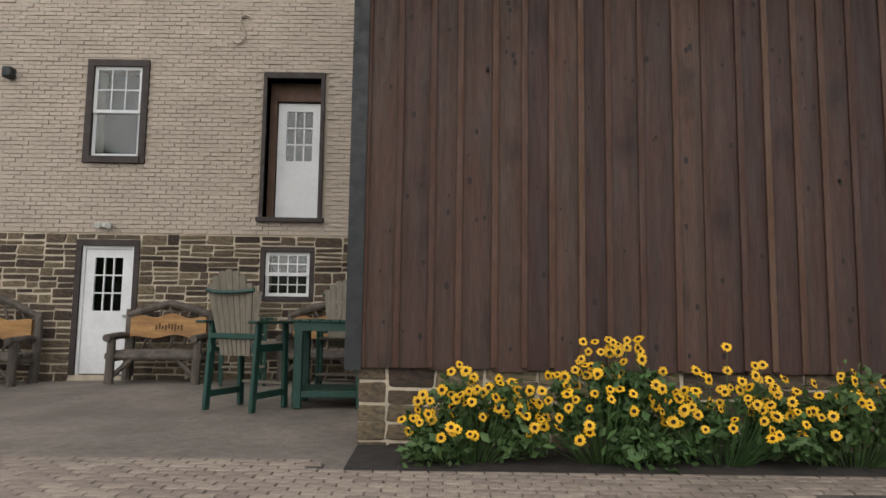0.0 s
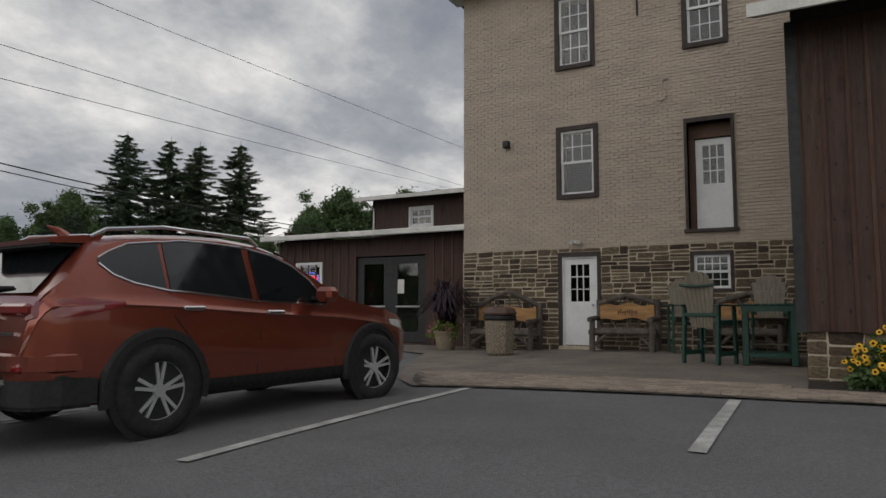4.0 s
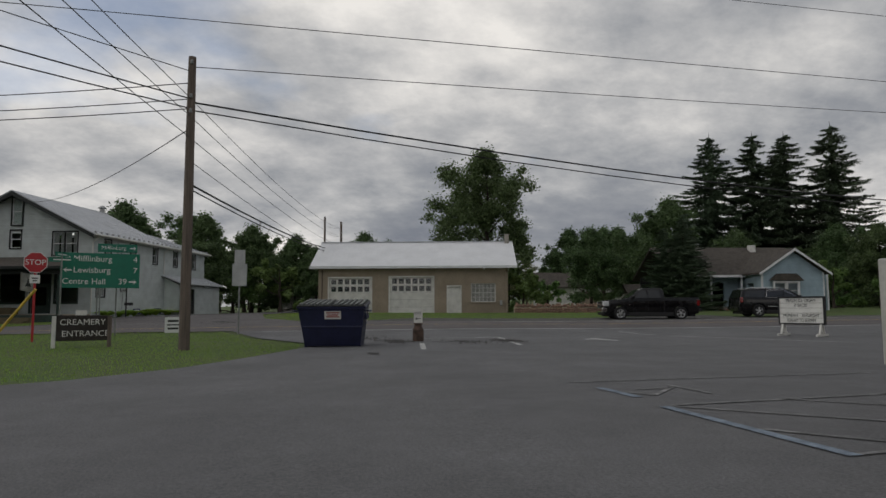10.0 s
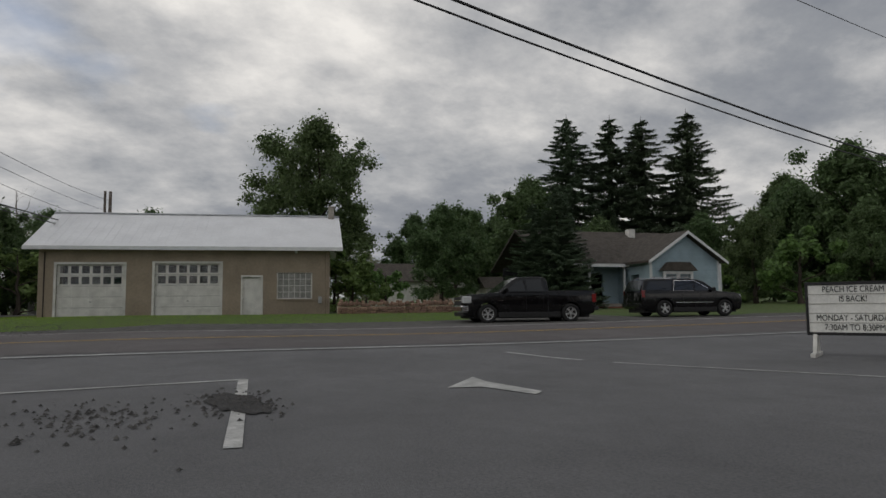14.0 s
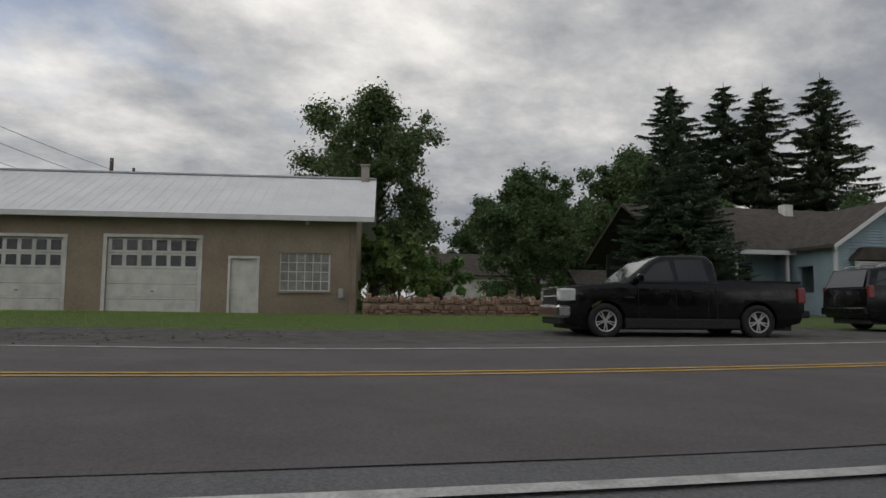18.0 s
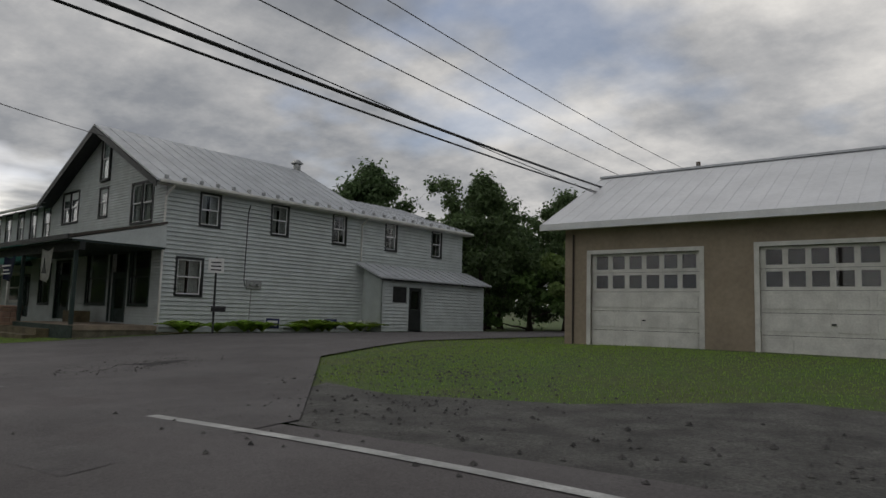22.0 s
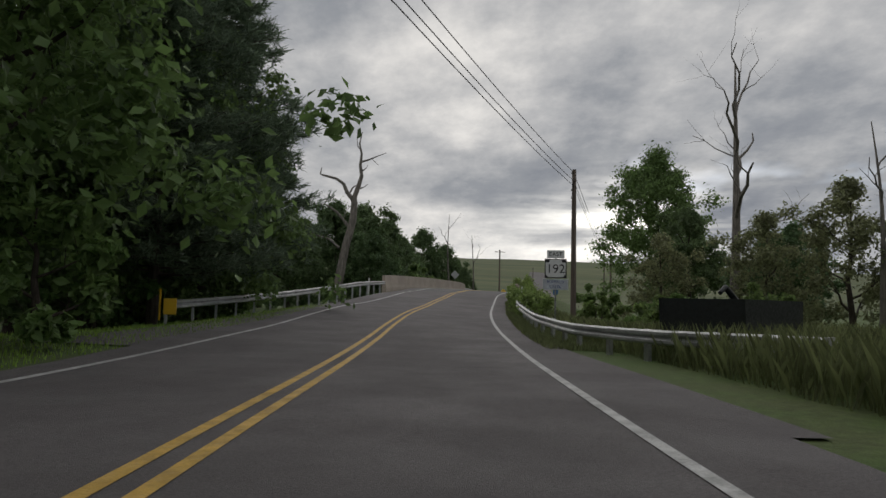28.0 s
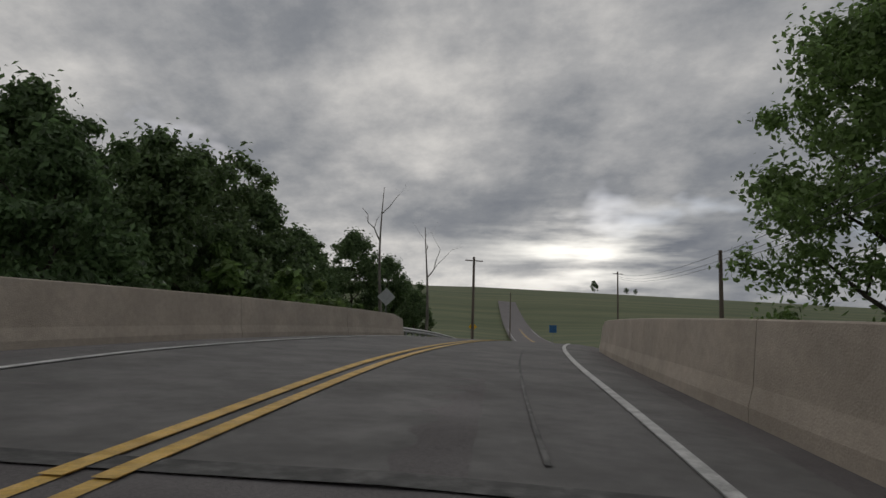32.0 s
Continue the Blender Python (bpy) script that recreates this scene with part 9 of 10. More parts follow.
part("cap_block", boxed(-0.2, 0.12, -0.03, 0.03, 1.02, 1.18), OLD_WHITE, cs_)
wsn = thing("warning_sign_back", facing(-33.4, -7.25, -3, -6.6), "grey back of a tall road sign on a post", "road sign")
part("post", boxed(-0.035, 0.035, 0.01, 0.07, 0, 3.2), POSTS, wsn)
part("panel", boxed(-0.3, 0.3, -0.01, 0.01, 2.05, 3.0, bev=0.004), mat("sign_back", (0.45, 0.46, 0.46), 0.5, 0.1, 3, metal=0.3), wsn)
part("panel", boxed(-0.22, 0.22, -0.02, -0.01, 3.0, 3.6, bev=0.004), mat("sign_back", (0.45, 0.46, 0.46)), wsn)


def lawn_sign(m, w, h, material, bars, label):
    s = thing("lawn_sign", m, label, "sign")
    for x in (-w * 0.35, w * 0.35):
        part("wire_leg", rod([(x, 0, 0), (x, 0, 0.35)], 0.006, 5), POSTS, s)
    f = part("board", boxed(-w / 2, w / 2, -0.006, 0.006, 0.2, 0.2 + h), material, s)
    part("board_edge", holed(bmesh.new(), -w / 2 - 0.012, w / 2 + 0.012, 0.188, 0.212 + h, -0.004, 0.004, [(-w / 2, w / 2, 0.2, 0.2 + h)]), SIGN_WHITE, s)
    for z, bw, bh, mt in bars:
        part("printed_bar", boxed(-bw / 2, bw / 2, -0.01, -0.006, 0.2 + z, 0.2 + z + bh), mt, s)
    return s


NAVY_SIGN = mat("navy_sign_board", (0.02, 0.03, 0.11), 0.5, 0.08, 3)
lawn_sign(facing(-32.4, -9.74, -3, -6.6), 0.6, 0.6, SIGN_WHITE, [(0.42, 0.4, 0.08, SIGN_BLACK), (0.28, 0.45, 0.05, SIGN_BLACK), (0.12, 0.4, 0.08, SIGN_BLACK)], "white lawn sign with black bars on the grass")
lawn_sign(facing(-57.9, -42.1, -48, -28), 0.75, 0.52, NAVY_SIGN, [(0.28, 0.62, 0.13, SIGN_WHITE), (0.17, 0.4, 0.05, SIGN_WHITE), (0.09, 0.5, 0.02, SIGN_WHITE)], "navy lawn sign with white printed bars")
for lx, ly in ((4.9, 0.9), (8.3, 0.9)):
    p = HM @ Vector((0.9, lx, 0))
    lawn_sign(facing(p.x, p.y, -40, -3), 0.6, 0.45, NAVY_SIGN, [(0.25, 0.45, 0.1, SIGN_WHITE), (0.1, 0.4, 0.05, SIGN_WHITE)], "navy lawn sign among the plants by the wall")
p = HM @ Vector((2.1, 1.2, 0))
ms = thing("mailbox_post", facing(p.x, p.y, -40, -3), "roadside sign post with a small mailbox", "sign post")
part("post", boxed(-0.04, 0.04, 0, 0.07, 0, 3.1), BLACK_TRIM, ms)
pn = part("panel", boxed(-0.3, 0.3, -0.02, 0, 2.45, 3.05), SIGN_WHITE, ms, "white panel with black bars")
for z in (2.85, 2.7, 2.55):
    part("panel_bar", boxed(-0.2, 0.2, -0.025, -0.02, z, z + 0.05), SIGN_BLACK, pn)
bm = bmesh.new()
prism(bm, [(-0.12, 0.9), (0.12, 0.9), (0.12, 1.05), (0.07, 1.12), (-0.07, 1.12), (-0.12, 1.05)], "x", -0.1, 0.45)
part("mailbox", bm, BLACKPLASTIC, ms)

# ---- blue house beyond the lot ----
bh = thing("blue_house", pose(-48.3, 31.6, 0.38, 0, 0, 78), "small light blue house with a front gable and brown shingle roof", "house")
Z0 = 0.1
gw = [(1.4, 3.5, 1.35, 2.75)]
part("gable_wall", holed(bmesh.new(), 0.6, 5.6, Z0, 3.5, 0, 0.2, gw), BLUE_SIDING, bh)
bm = bmesh.new()
prism(bm, [(0.6, 3.5), (5.6, 3.5), (3.1, 5.2)], "y", 0, 0.2)
part("gable", bm, BLUE_SIDING, bh)
part("siding", clapboard(bmesh.new(), 0.6, 5.6, Z0, 5.15, 0.0, [(1.2, 3.7, 1.15, 3.3)], top=lambda a, b, z: (a, b) if z < 3.5 else (0.6 + (z - 3.5) / 1.7 * 2.5, 5.6 - (z - 3.5) / 1.7 * 2.5)), BLUE_SIDING, bh)
part("side_wall", holed(bmesh.new(), 0.0, 4.0, Z0, 3.5, -0.2, 0.0, [(1.2, 2.2, 1.5, 2.7)]), BLUE_SIDING, bh).matrix_basis = pose(0.6, 0.2, 0, 0, 0, 90)
part("main_wall", holed(bmesh.new(), -5.2, 6.6, Z0, 3.4, 4.0, 4.2, [(-3.2, -2.2, 0.8, 2.8), (-1.6, -0.6, 0.8, 2.8)]), BLUE_SIDING, bh)
part("end_wall", boxed(6.4, 6.6, 1.0, 10.0, Z0, 3.4), BLUE_SIDING, bh)
part("corner_trim", boxed(0.52, 0.66, -0.03, 0.1, Z0, 3.5), WHITE_PAINT, bh)
part("corner_trim", boxed(5.54, 5.68, -0.03, 0.1, Z0, 3.5), WHITE_PAINT, bh)
part("corner_trim", boxed(6.5, 6.64, 0.95, 1.1, Z0, 3.4), WHITE_PAINT, bh)
for s in (-1, 1):
    bm = bmesh.new()
    prism(bm, [(3.1, 5.3), (3.1 + s * 2.95, 3.35), (3.1 + s * 2.95, 3.5), (3.1, 5.45)], "y", -0.45, 6.0)
    part("gable_roof", bm, SHINGLE, bh)
    bm = bmesh.new()
    prism(bm, [(3.1, 5.22), (3.1 + s * 2.97, 3.27), (3.1 + s * 2.97, 3.45), (3.1, 5.42)], "y", -0.5, -0.45)
    part("rake_board", bm, WHITE_PAINT, bh)
bm = bmesh.new()
prism(bm, [(2.4, 3.3), (7.5, 6.0), (12.5, 3.3), (12.5, 3.42), (7.5, 6.15), (2.4, 3.42)], "x", -5.6, 7.0)
part("main_roof", bm, SHINGLE, bh)
part("fascia", boxed(-5.6, 0.5, 2.32, 2.4, 3.22, 3.42), WHITE_PAINT, bh)
bm = bmesh.new()
prism(bm, [(4.1, 3.3), (7.5, 5.9), (11, 3.3)], "x", 6.45, 6.6)
part("end_gable", bm, BLUE_SIDING, bh)
part("chimney", boxed(3.2, 3.7, 6.6, 7.1, 5.0, 6.3), OLD_WHITE, bh)
bay = window(bh, 1.45, 2.35, 1.4, 2.7, -0.25, WHITE_PAINT, 0.1, cols=1, name="bay_window")
window(bh, 2.5, 3.4, 1.4, 2.7, -0.25, WHITE_PAINT, 0.1, cols=1)
part("bay_box", boxed(1.3, 3.6, -0.22, 0.0, 1.1, 1.3), WHITE_PAINT, bh)
bm = bmesh.new()
prism(bm, [(1.1, 2.85), (3.8, 2.85), (3.2, 3.4), (1.7, 3.4)], "y", -0.4, 0.02)
part("bay_roof", bm, SHINGLE, bh)
# added backing, room shade painted near black behind the house windows
part("inner_wall", boxed(-7.3, 6.3, 5.5, 5.6, Z0, 3.3), ROOM_SHADE, bh)
part("porch_deck", boxed(-5.2, 0.5, 2.5, 4.0, 0.3, 0.8), CONCRETE, bh)
part("porch_step", boxed(-1.8, 0.2, 1.6, 2.5, 0.3, 0.6), mat("red_brick", (0.25, 0.09, 0.06), 0.9, 0.2, 8), bh)
for x in (-5.0, -2.4, 0.2):
    part("porch_post", boxed(x - 0.06, x + 0.06, 2.5, 2.62, 0.8, 3.3), WHITE_PAINT, bh)
# low outbuilding behind the wall, and a far roof
ob_ = thing("outbuilding", pose(-74, 29, land1(-74, 29), 0, 0, 75), "low white outbuilding with a grey shingle roof", "shed")
part("wall", holed(bmesh.new(), -5, 5, 0, 2.6, 0, 0.2, [(0.5, 2.6, 0, 2.1), (3.2, 4.0, 0.7, 2.0)]), OLD_WHITE, ob_)
part("garage_door", boxed(0.5, 2.6, 0.08, 0.14, 0, 2.1), BLOCK, ob_)
part("side_wall", boxed(4.8, 5, 0.2, 5, 0, 2.6), OLD_WHITE, ob_)
bm = bmesh.new()
prism(bm, [(-0.4, 2.5), (2.6, 4.3), (5.6, 2.5), (5.6, 2.62), (2.6, 4.42), (-0.4, 2.62)], "x", -5.4, 5.4)
part("roof", bm, SHINGLE, ob_)
sh2 = thing("garden_shed", pose(-62.5, 30.5, land1(-62, 30), 0, 0, 75), "pale garden shed with a dark gable roof", "shed")
part("wall", boxed(-1.5, 1.5, 0, 3.0, 0, 1.7), OLD_WHITE, sh2)
bm = bmesh.new()
prism(bm, [(-0.2, 1.65), (1.5, 2.6), (3.2, 1.65)], "x", -1.7, 1.7)
part("roof", bm, SHINGLE, sh2)
hu = thing("far_hut", pose(-84.5, -1.5, land1(-84, -1), 0, 0, 80), "small hut with a grey roof beyond the garage", "shed")
part("wall", boxed(-2, 2, 0, 3, 0, 2.0), OLD_WHITE, hu)
bm = bmesh.new()
prism(bm, [(-0.4, 1.9), (1.5, 3.2), (3.4, 1.9)], "x", -2.4, 2.4)
part("roof", bm, SHINGLE, hu)
# low pink stone wall between garage and house
sw_ = thing("stone_wall", pose(-51.9, 12.6, 0, 0, 0, 76), "low dry wall of rough pinkish stones", "stone wall")
part("core", boxed(0, 7.6, 0.1, 0.5, 0.3, 1.2), MORTAR, sw_)
RS = [finish(boxed(-0.5, 0.5, -0.5, 0.5, -0.5, 0.5, bev=0.12), "wall_stone", PINK) for _ in range(1)]
rw_ = random.Random(9)
z = 0.4
while z < 1.18:
    h, x = rw_.uniform(0.1, 0.2), 0.0
    while x < 7.6:
        w = rw_.uniform(0.15, 0.42)
        o = new("wall_stone", RS[0])
        o.parent = sw_
        o.matrix_basis = pose(x + w / 2, 0.1 + rw_.uniform(-0.04, 0.04), z + h / 2 + (rw_.uniform(0, 0.12) if z > 1.1 else 0), rw_.uniform(-6, 6), rw_.uniform(-8, 8), 0) @ Matrix.Diagonal((w - 0.02, 0.3, h - 0.012, 1))
        x += w
    z += h

for k in range(24):
    o = new("cope_stone", RS[0])
    o.parent = sw_
    o.matrix_basis = pose(0.15 + k * 0.315 + rw_.uniform(-0.08, 0.08), 0.15, z + rw_.uniform(0.0, 0.08), rw_.uniform(-10, 10), rw_.uniform(-25, 25), 0) @ Matrix.Diagonal((rw_.uniform(0.1, 0.2), 0.22, rw_.uniform(0.2, 0.36), 1))

# ---- bridge, guard rails and verge to the south ----
def along(y, d):
    """The point at offset d from the road's centre line, square to it."""
    sl = float(road_x(y + 0.5) - road_x(y - 0.5))
    n = Vector((1, -sl, 0)).normalized()
    return Vector((float(road_x(y)) + n.x * d, y + n.y * d, 0))


bridge = thing("bridge", Matrix(), "low concrete road bridge with solid parapets over a creek", "bridge")


def parapet(y0, y1, d0, d1, top, side, joints):
    """A solid concrete barrier in lengths between joints, with a sloped face towards the road."""
    cuts = [y0] + joints + [y1]
    for a, b in zip(cuts, cuts[1:]):
        n = max(3, int(abs(b - a) / 1.5))
        bm = bmesh.new()
        rings = []
        for k in range(n + 1):
            t = (k + (0.006 if k == 0 else -0.006 if k == n else 0)) / n
            y = a + (b - a) * t
            d = d0 + (d1 - d0) * (y - y0) / (y1 - y0)
            zr = road_h(y, d) + 0.02
            h = top - 0.22 * max(0.0, 1 - abs(y - y1) / 2.0) ** 2
            prof = ((d, -0.6), (d, 0.08), (d + side * 0.06, 0.32), (d + side * 0.12, h), (d + side * 0.14, h + 0.02), (d + side * 0.36, h + 0.02), (d + side * 0.38, h), (d + side * 0.42, -0.6))
            rings.append([bm.verts.new((*along(y, q).xy, zr + z)) for q, z in prof])
        for r0, r1 in zip(rings, rings[1:]):
            for j in range(len(r0)):
                m = (j + 1) % len(r0)
                bm.faces.new((r0[j], r0[m], r1[m], r1[j]))
        bm.faces.new(rings[0])
        bm.faces.new(list(reversed(rings[-1])))
        bmesh.ops.recalc_face_normals(bm, faces=bm.faces[:])
        part("parapet_section", bm, PARAPET, bridge)


parapet(-108.6, -142.5, 6.35, 6.1, 1.2, 1, [-115.8, -125, -134])
parapet(-101.8, -131.2, -5.2, -5.25, 1.07, -1, [-106.6, -114.0, -122])
deck_me = mesh_of("deck_slab", *ribbon(-110.4, -142, -5.6, 6.6, 0.036, 1.0), mat("bridge_deck", (0.135, 0.13, 0.125), 0.85, 0.18, 0.6, 0.3, 90, stain=0.35))
part("deck_slab", deck_me, None, bridge, "pale grey worn concrete deck")
tar = mat("tar_seam", (0.02, 0.02, 0.02), 0.7)
strip("tar_joint", -110.2, -110.5, -5.2, 6.3, 0.05, tar, parent=road, pitch=0.2)
strip("tar_seam", -111, -126, -2.72, -2.67, 0.052, tar, parent=road, pitch=0.5, bow=([-126, -118, -112, -106], [0.1, 0.02, -0.05, -0.22]))
for off in (-0.16, 0.16):
    strip("yellow_line", -110, -143, off - 0.075, off + 0.075, 0.056, YELLOW_LINE, parent=road, bow=MID_BOW)
strip("edge_line", -110, -143, -3.74, -3.61, 0.056, WHITE_LINE, parent=road, bow=WEST_BOW)
strip("edge_line", -110, -143, 3.55, 3.69, 0.056, WHITE_LINE, parent=road, bow=EAST_BOW)


def guard_rail(name, pts, label, posts=2.0, end_cap=None, h=0.72):
    """A W-beam along points (x, y) on steel posts."""
    g = thing(name, Matrix(), label, "guard rail")
    P = [Vector((x, y, 0)) for x, y in pts]
    out, acc = [], 0.0
    for a, b in zip(P, P[1:]):
        n = max(1, int((b - a).length / 1.0))
        out += [a.lerp(b, k / n) for k in range(n)]
    out.append(P[-1])
    bm = bmesh.new()
    rings = []
    for k, p in enumerate(out):
        d = (out[min(k + 1, len(out) - 1)] - out[max(k - 1, 0)]).normalized()
        nrm = Vector((d.y, -d.x, 0))
        cx = road_x(p.y) - p.x
        nrm = nrm if nrm.x * cx > 0 else -nrm
        z = max(land1(p.x, p.y), road_h(p.y, (p.x - float(road_x(p.y))) * 0.92) - 0.12)
        ring = []
        for o, hh in ((0.0, -0.16), (0.07, -0.12), (0.07, -0.06), (0.0, 0.0), (0.07, 0.06), (0.07, 0.12), (0.0, 0.16), (-0.012, 0.16), (0.055, 0.115), (0.055, 0.065), (-0.012, 0.0), (0.055, -0.065), (0.055, -0.115), (-0.012, -0.16)):
            ring.append(bm.verts.new((p.x + nrm.x * o, p.y + nrm.y * o, z + h - 0.16 + hh)))
        rings.append(ring)
    for r0, r1 in zip(rings, rings[1:]):
        for j in range(len(r0)):
            m = (j + 1) % len(r0)
            bm.faces.new((r0[j], r0[m], r1[m], r1[j]))
    bm.faces.new(rings[0])
    bm.faces.new(list(reversed(rings[-1])))
    bmesh.ops.recalc_face_normals(bm, faces=bm.faces[:])
    part("beam", bm, GALV, g, "galvanised W-beam")
    for k in range(0, len(out), 2):
        p = out[k]
        z = max(land1(p.x, p.y), road_h(p.y, (p.x - float(road_x(p.y))) * 0.92) - 0.12)
        part("post", boxed(-0.05, 0.05, -0.08, 0.08, -1.2, h, m=Matrix.Translation((p.x + (0.14 if p.x > road_x(p.y) else -0.14), p.y, z))), GALV, g)
    if end_cap:
        p = out[0]
        z = max(land1(p.x, p.y), road_h(p.y, (p.x - float(road_x(p.y))) * 0.92) - 0.12)
        part("end_cap", boxed(-0.22, 0.22, -0.06, 0.06, 0.2, h + 0.06, m=Matrix.Translation((p.x, p.y + 0.12, z)), bev=0.02), end_cap, g, "yellow end cap")
        part("reflector_post", boxed(-0.03, 0.03, -0.03, 0.03, 0, h + 0.4, m=Matrix.Translation((p.x + 0.35, p.y, z))), end_cap, g)
    return g


guard_rail("guard_rail", [tuple(along(y, 8.0 - 1.5 * (t ** 0.7)).xy) for y, t in ((-75.5, 0), (-82, 0.25), (-90, 0.5), (-100, 0.8), (-109.5, 1.0))], "galvanised guard rail leading to the bridge", end_cap=SIGN_YELLOW)
guard_rail("guard_rail", [tuple(along(y, d).xy) for y, d in ((-63, -8.2), (-66, -6.6), (-71, -5.7), (-78, -5.4), (-88, -5.35), (-101.7, -5.3))], "galvanised guard rail overgrown with vines")
guard_rail("guard_rail", [tuple(along(y, d).xy) for y, d in ((-142.3, 6.3), (-152, 6.5), (-166, 7.2))], "galvanised guard rail beyond the bridge")
for y, d in ((-106, 7.2), (-94.5, -5.8)):
    p = along(y, d)
    dl = thing("delineator", pose(p.x, p.y, road_z(y) - 0.3), "white marker post behind the guard rail", "marker post")
    part("stake", boxed(-0.06, 0.06, -0.02, 0.02, 0, 1.5, bev=0.01), SIGN_WHITE, dl)

# route marker
rm = thing("route_marker", facing(-67.3, -77.3, -52, -45) @ Matrix.Translation((0, 0, 0.66)), "white route 192 marker with EAST plate on a steel post", "road sign")
part("post", boxed(-0.035, 0.035, 0.0, 0.06, -2.2, 2.75), POSTS, rm)
part("east_plate", boxed(-0.36, 0.36, -0.012, 0, 2.42, 2.76, bev=0.01), SIGN_WHITE, rm)
part("lettering", text_mesh("EAST", 0.25, 0.002, SIGN_BLACK), None, rm).matrix_basis = pose(0, -0.016, 2.59, 90, 0, 0)
part("marker_backing", boxed(-0.45, 0.45, -0.012, 0, 1.6, 2.4, bev=0.01), SIGN_BLACK, rm)
bm = bmesh.new()
prism(bm, [(-0.24, 2.36), (0.24, 2.36), (0.27, 2.25), (0.42, 2.25), (0.4, 1.75), (0.3, 1.64), (-0.3, 1.64), (-0.4, 1.75), (-0.42, 2.25), (-0.27, 2.25)], "y", -0.018, -0.013)
part("keystone", bm, SIGN_WHITE, rm)
part("lettering", text_mesh("192", 0.52, 0.002, SIGN_BLACK), None, rm).matrix_basis = pose(0, -0.022, 1.97, 90, 0, 0)
part("creek_plate", boxed(-0.52, 0.52, -0.012, 0, 1.12, 1.56, bev=0.01), mat("blue_white_plate", (0.60, 0.64, 0.70), 0.4), rm)
part("lettering", text_mesh("BUFFALO", 0.17, 0.002, mat("blue_letter", (0.03, 0.06, 0.22), 0.5)), None, rm).matrix_basis = pose(0, -0.016, 1.44, 90, 0, 0)
part("lettering", text_mesh("CREEK", 0.17, 0.002, mat("blue_letter", (0.03, 0.06, 0.22))), None, rm).matrix_basis = pose(0, -0.016, 1.24, 90, 0, 0)
dmd = thing("diamond_sign", facing(-88.7, -156.4, -70, -95), "grey back of a diamond warning sign on a post", "road sign")
part("post", boxed(-0.03, 0.03, 0.01, 0.06, -0.5, 5.7), POSTS, dmd)
part("panel", boxed(-0.5, 0.5, -0.008, 0.008, -0.5, 0.5, m=pose(0, 0, 5.7, 0, 45, 0)), mat("sign_back", (0.45, 0.46, 0.46)), dmd)
sm_ = thing("notice_sign", facing(-101, -178, -80, -120), "small white notice sign beside the far road", "road sign")
part("post", boxed(-0.03, 0.03, 0.0, 0.05, 0, 2.0), POSTS, sm_)
part("panel", boxed(-0.55, 0.55, -0.01, 0.0, 1.5, 2.3), SIGN_WHITE, sm_)
bs = thing("blue_sign", facing(-131, -205, -80, -110), "small blue service sign on a post", "road sign")
part("post", boxed(-0.04, 0.04, 0, 0.05, 0, 3.2), POSTS, bs)
part("panel", boxed(-0.6, 0.6, -0.01, 0, 2.4, 3.6), mat("blue_sign_sheet", (0.02, 0.13, 0.32), 0.4), bs)
ys = thing("curve_sign", facing(-128, -232, -80, -110), "yellow diamond warning sign beyond the bridge", "road sign")
part("post", boxed(-0.04, 0.04, 0, 0.05, 0, 3.0), POSTS, ys)
part("panel", boxed(-0.6, 0.6, -0.01, 0.01, -0.6, 0.6, m=pose(0, 0, 3.0, 0, 45, 0)), SIGN_YELLOW, ys)

# black tipping trailer in the weeds
tr = thing("dump_trailer", pose(-66.3, -65.6, land1(-66.3, -65.6), 0, 0, 28), "black steel dump trailer half hidden in weeds", "trailer")
bm = bmesh.new()
prism(bm, [(-1.8, 0.35), (1.8, 0.35), (1.9, 1.45), (-1.9, 1.45)], "y", -1.0, -0.92)
prism(bm, [(-1.8, 0.35), (1.8, 0.35), (1.9, 1.45), (-1.9, 1.45)], "y", 0.92, 1.0)
part("side_panel", bm, BLACK_TRIM, tr)
for x in (-1.86, 1.78):
    part("end_panel", boxed(x, x + 0.08, -0.92, 0.92, 0.35, 1.45), BLACK_TRIM, tr)
for k in range(6):
    part("rib", boxed(-1.7 + k * 0.66, -1.62 + k * 0.66, -1.06, -1.0, 0.35, 1.45), BLACK_TRIM, tr)
part("floor_panel", boxed(-1.8, 1.8, -0.92, 0.92, 0.3, 0.4), BLACK_TRIM, tr)
part("label_plate", boxed(1.2, 1.7, -1.015, -1.002, 0.95, 1.25), SIGN_WHITE, tr)
part("arm", rod([(-0.4, 0, 1.3), (0.5, 0, 1.75), (0.8, 0, 1.6)], [0.09, 0.07, 0.05], 7), BLACK_TRIM, tr)
for x in (-0.5, 0.4):
    for s in (-1, 1):
        w = wheel(tr, x, s * 1.05, 0.33, 0.2, s, 0.2)

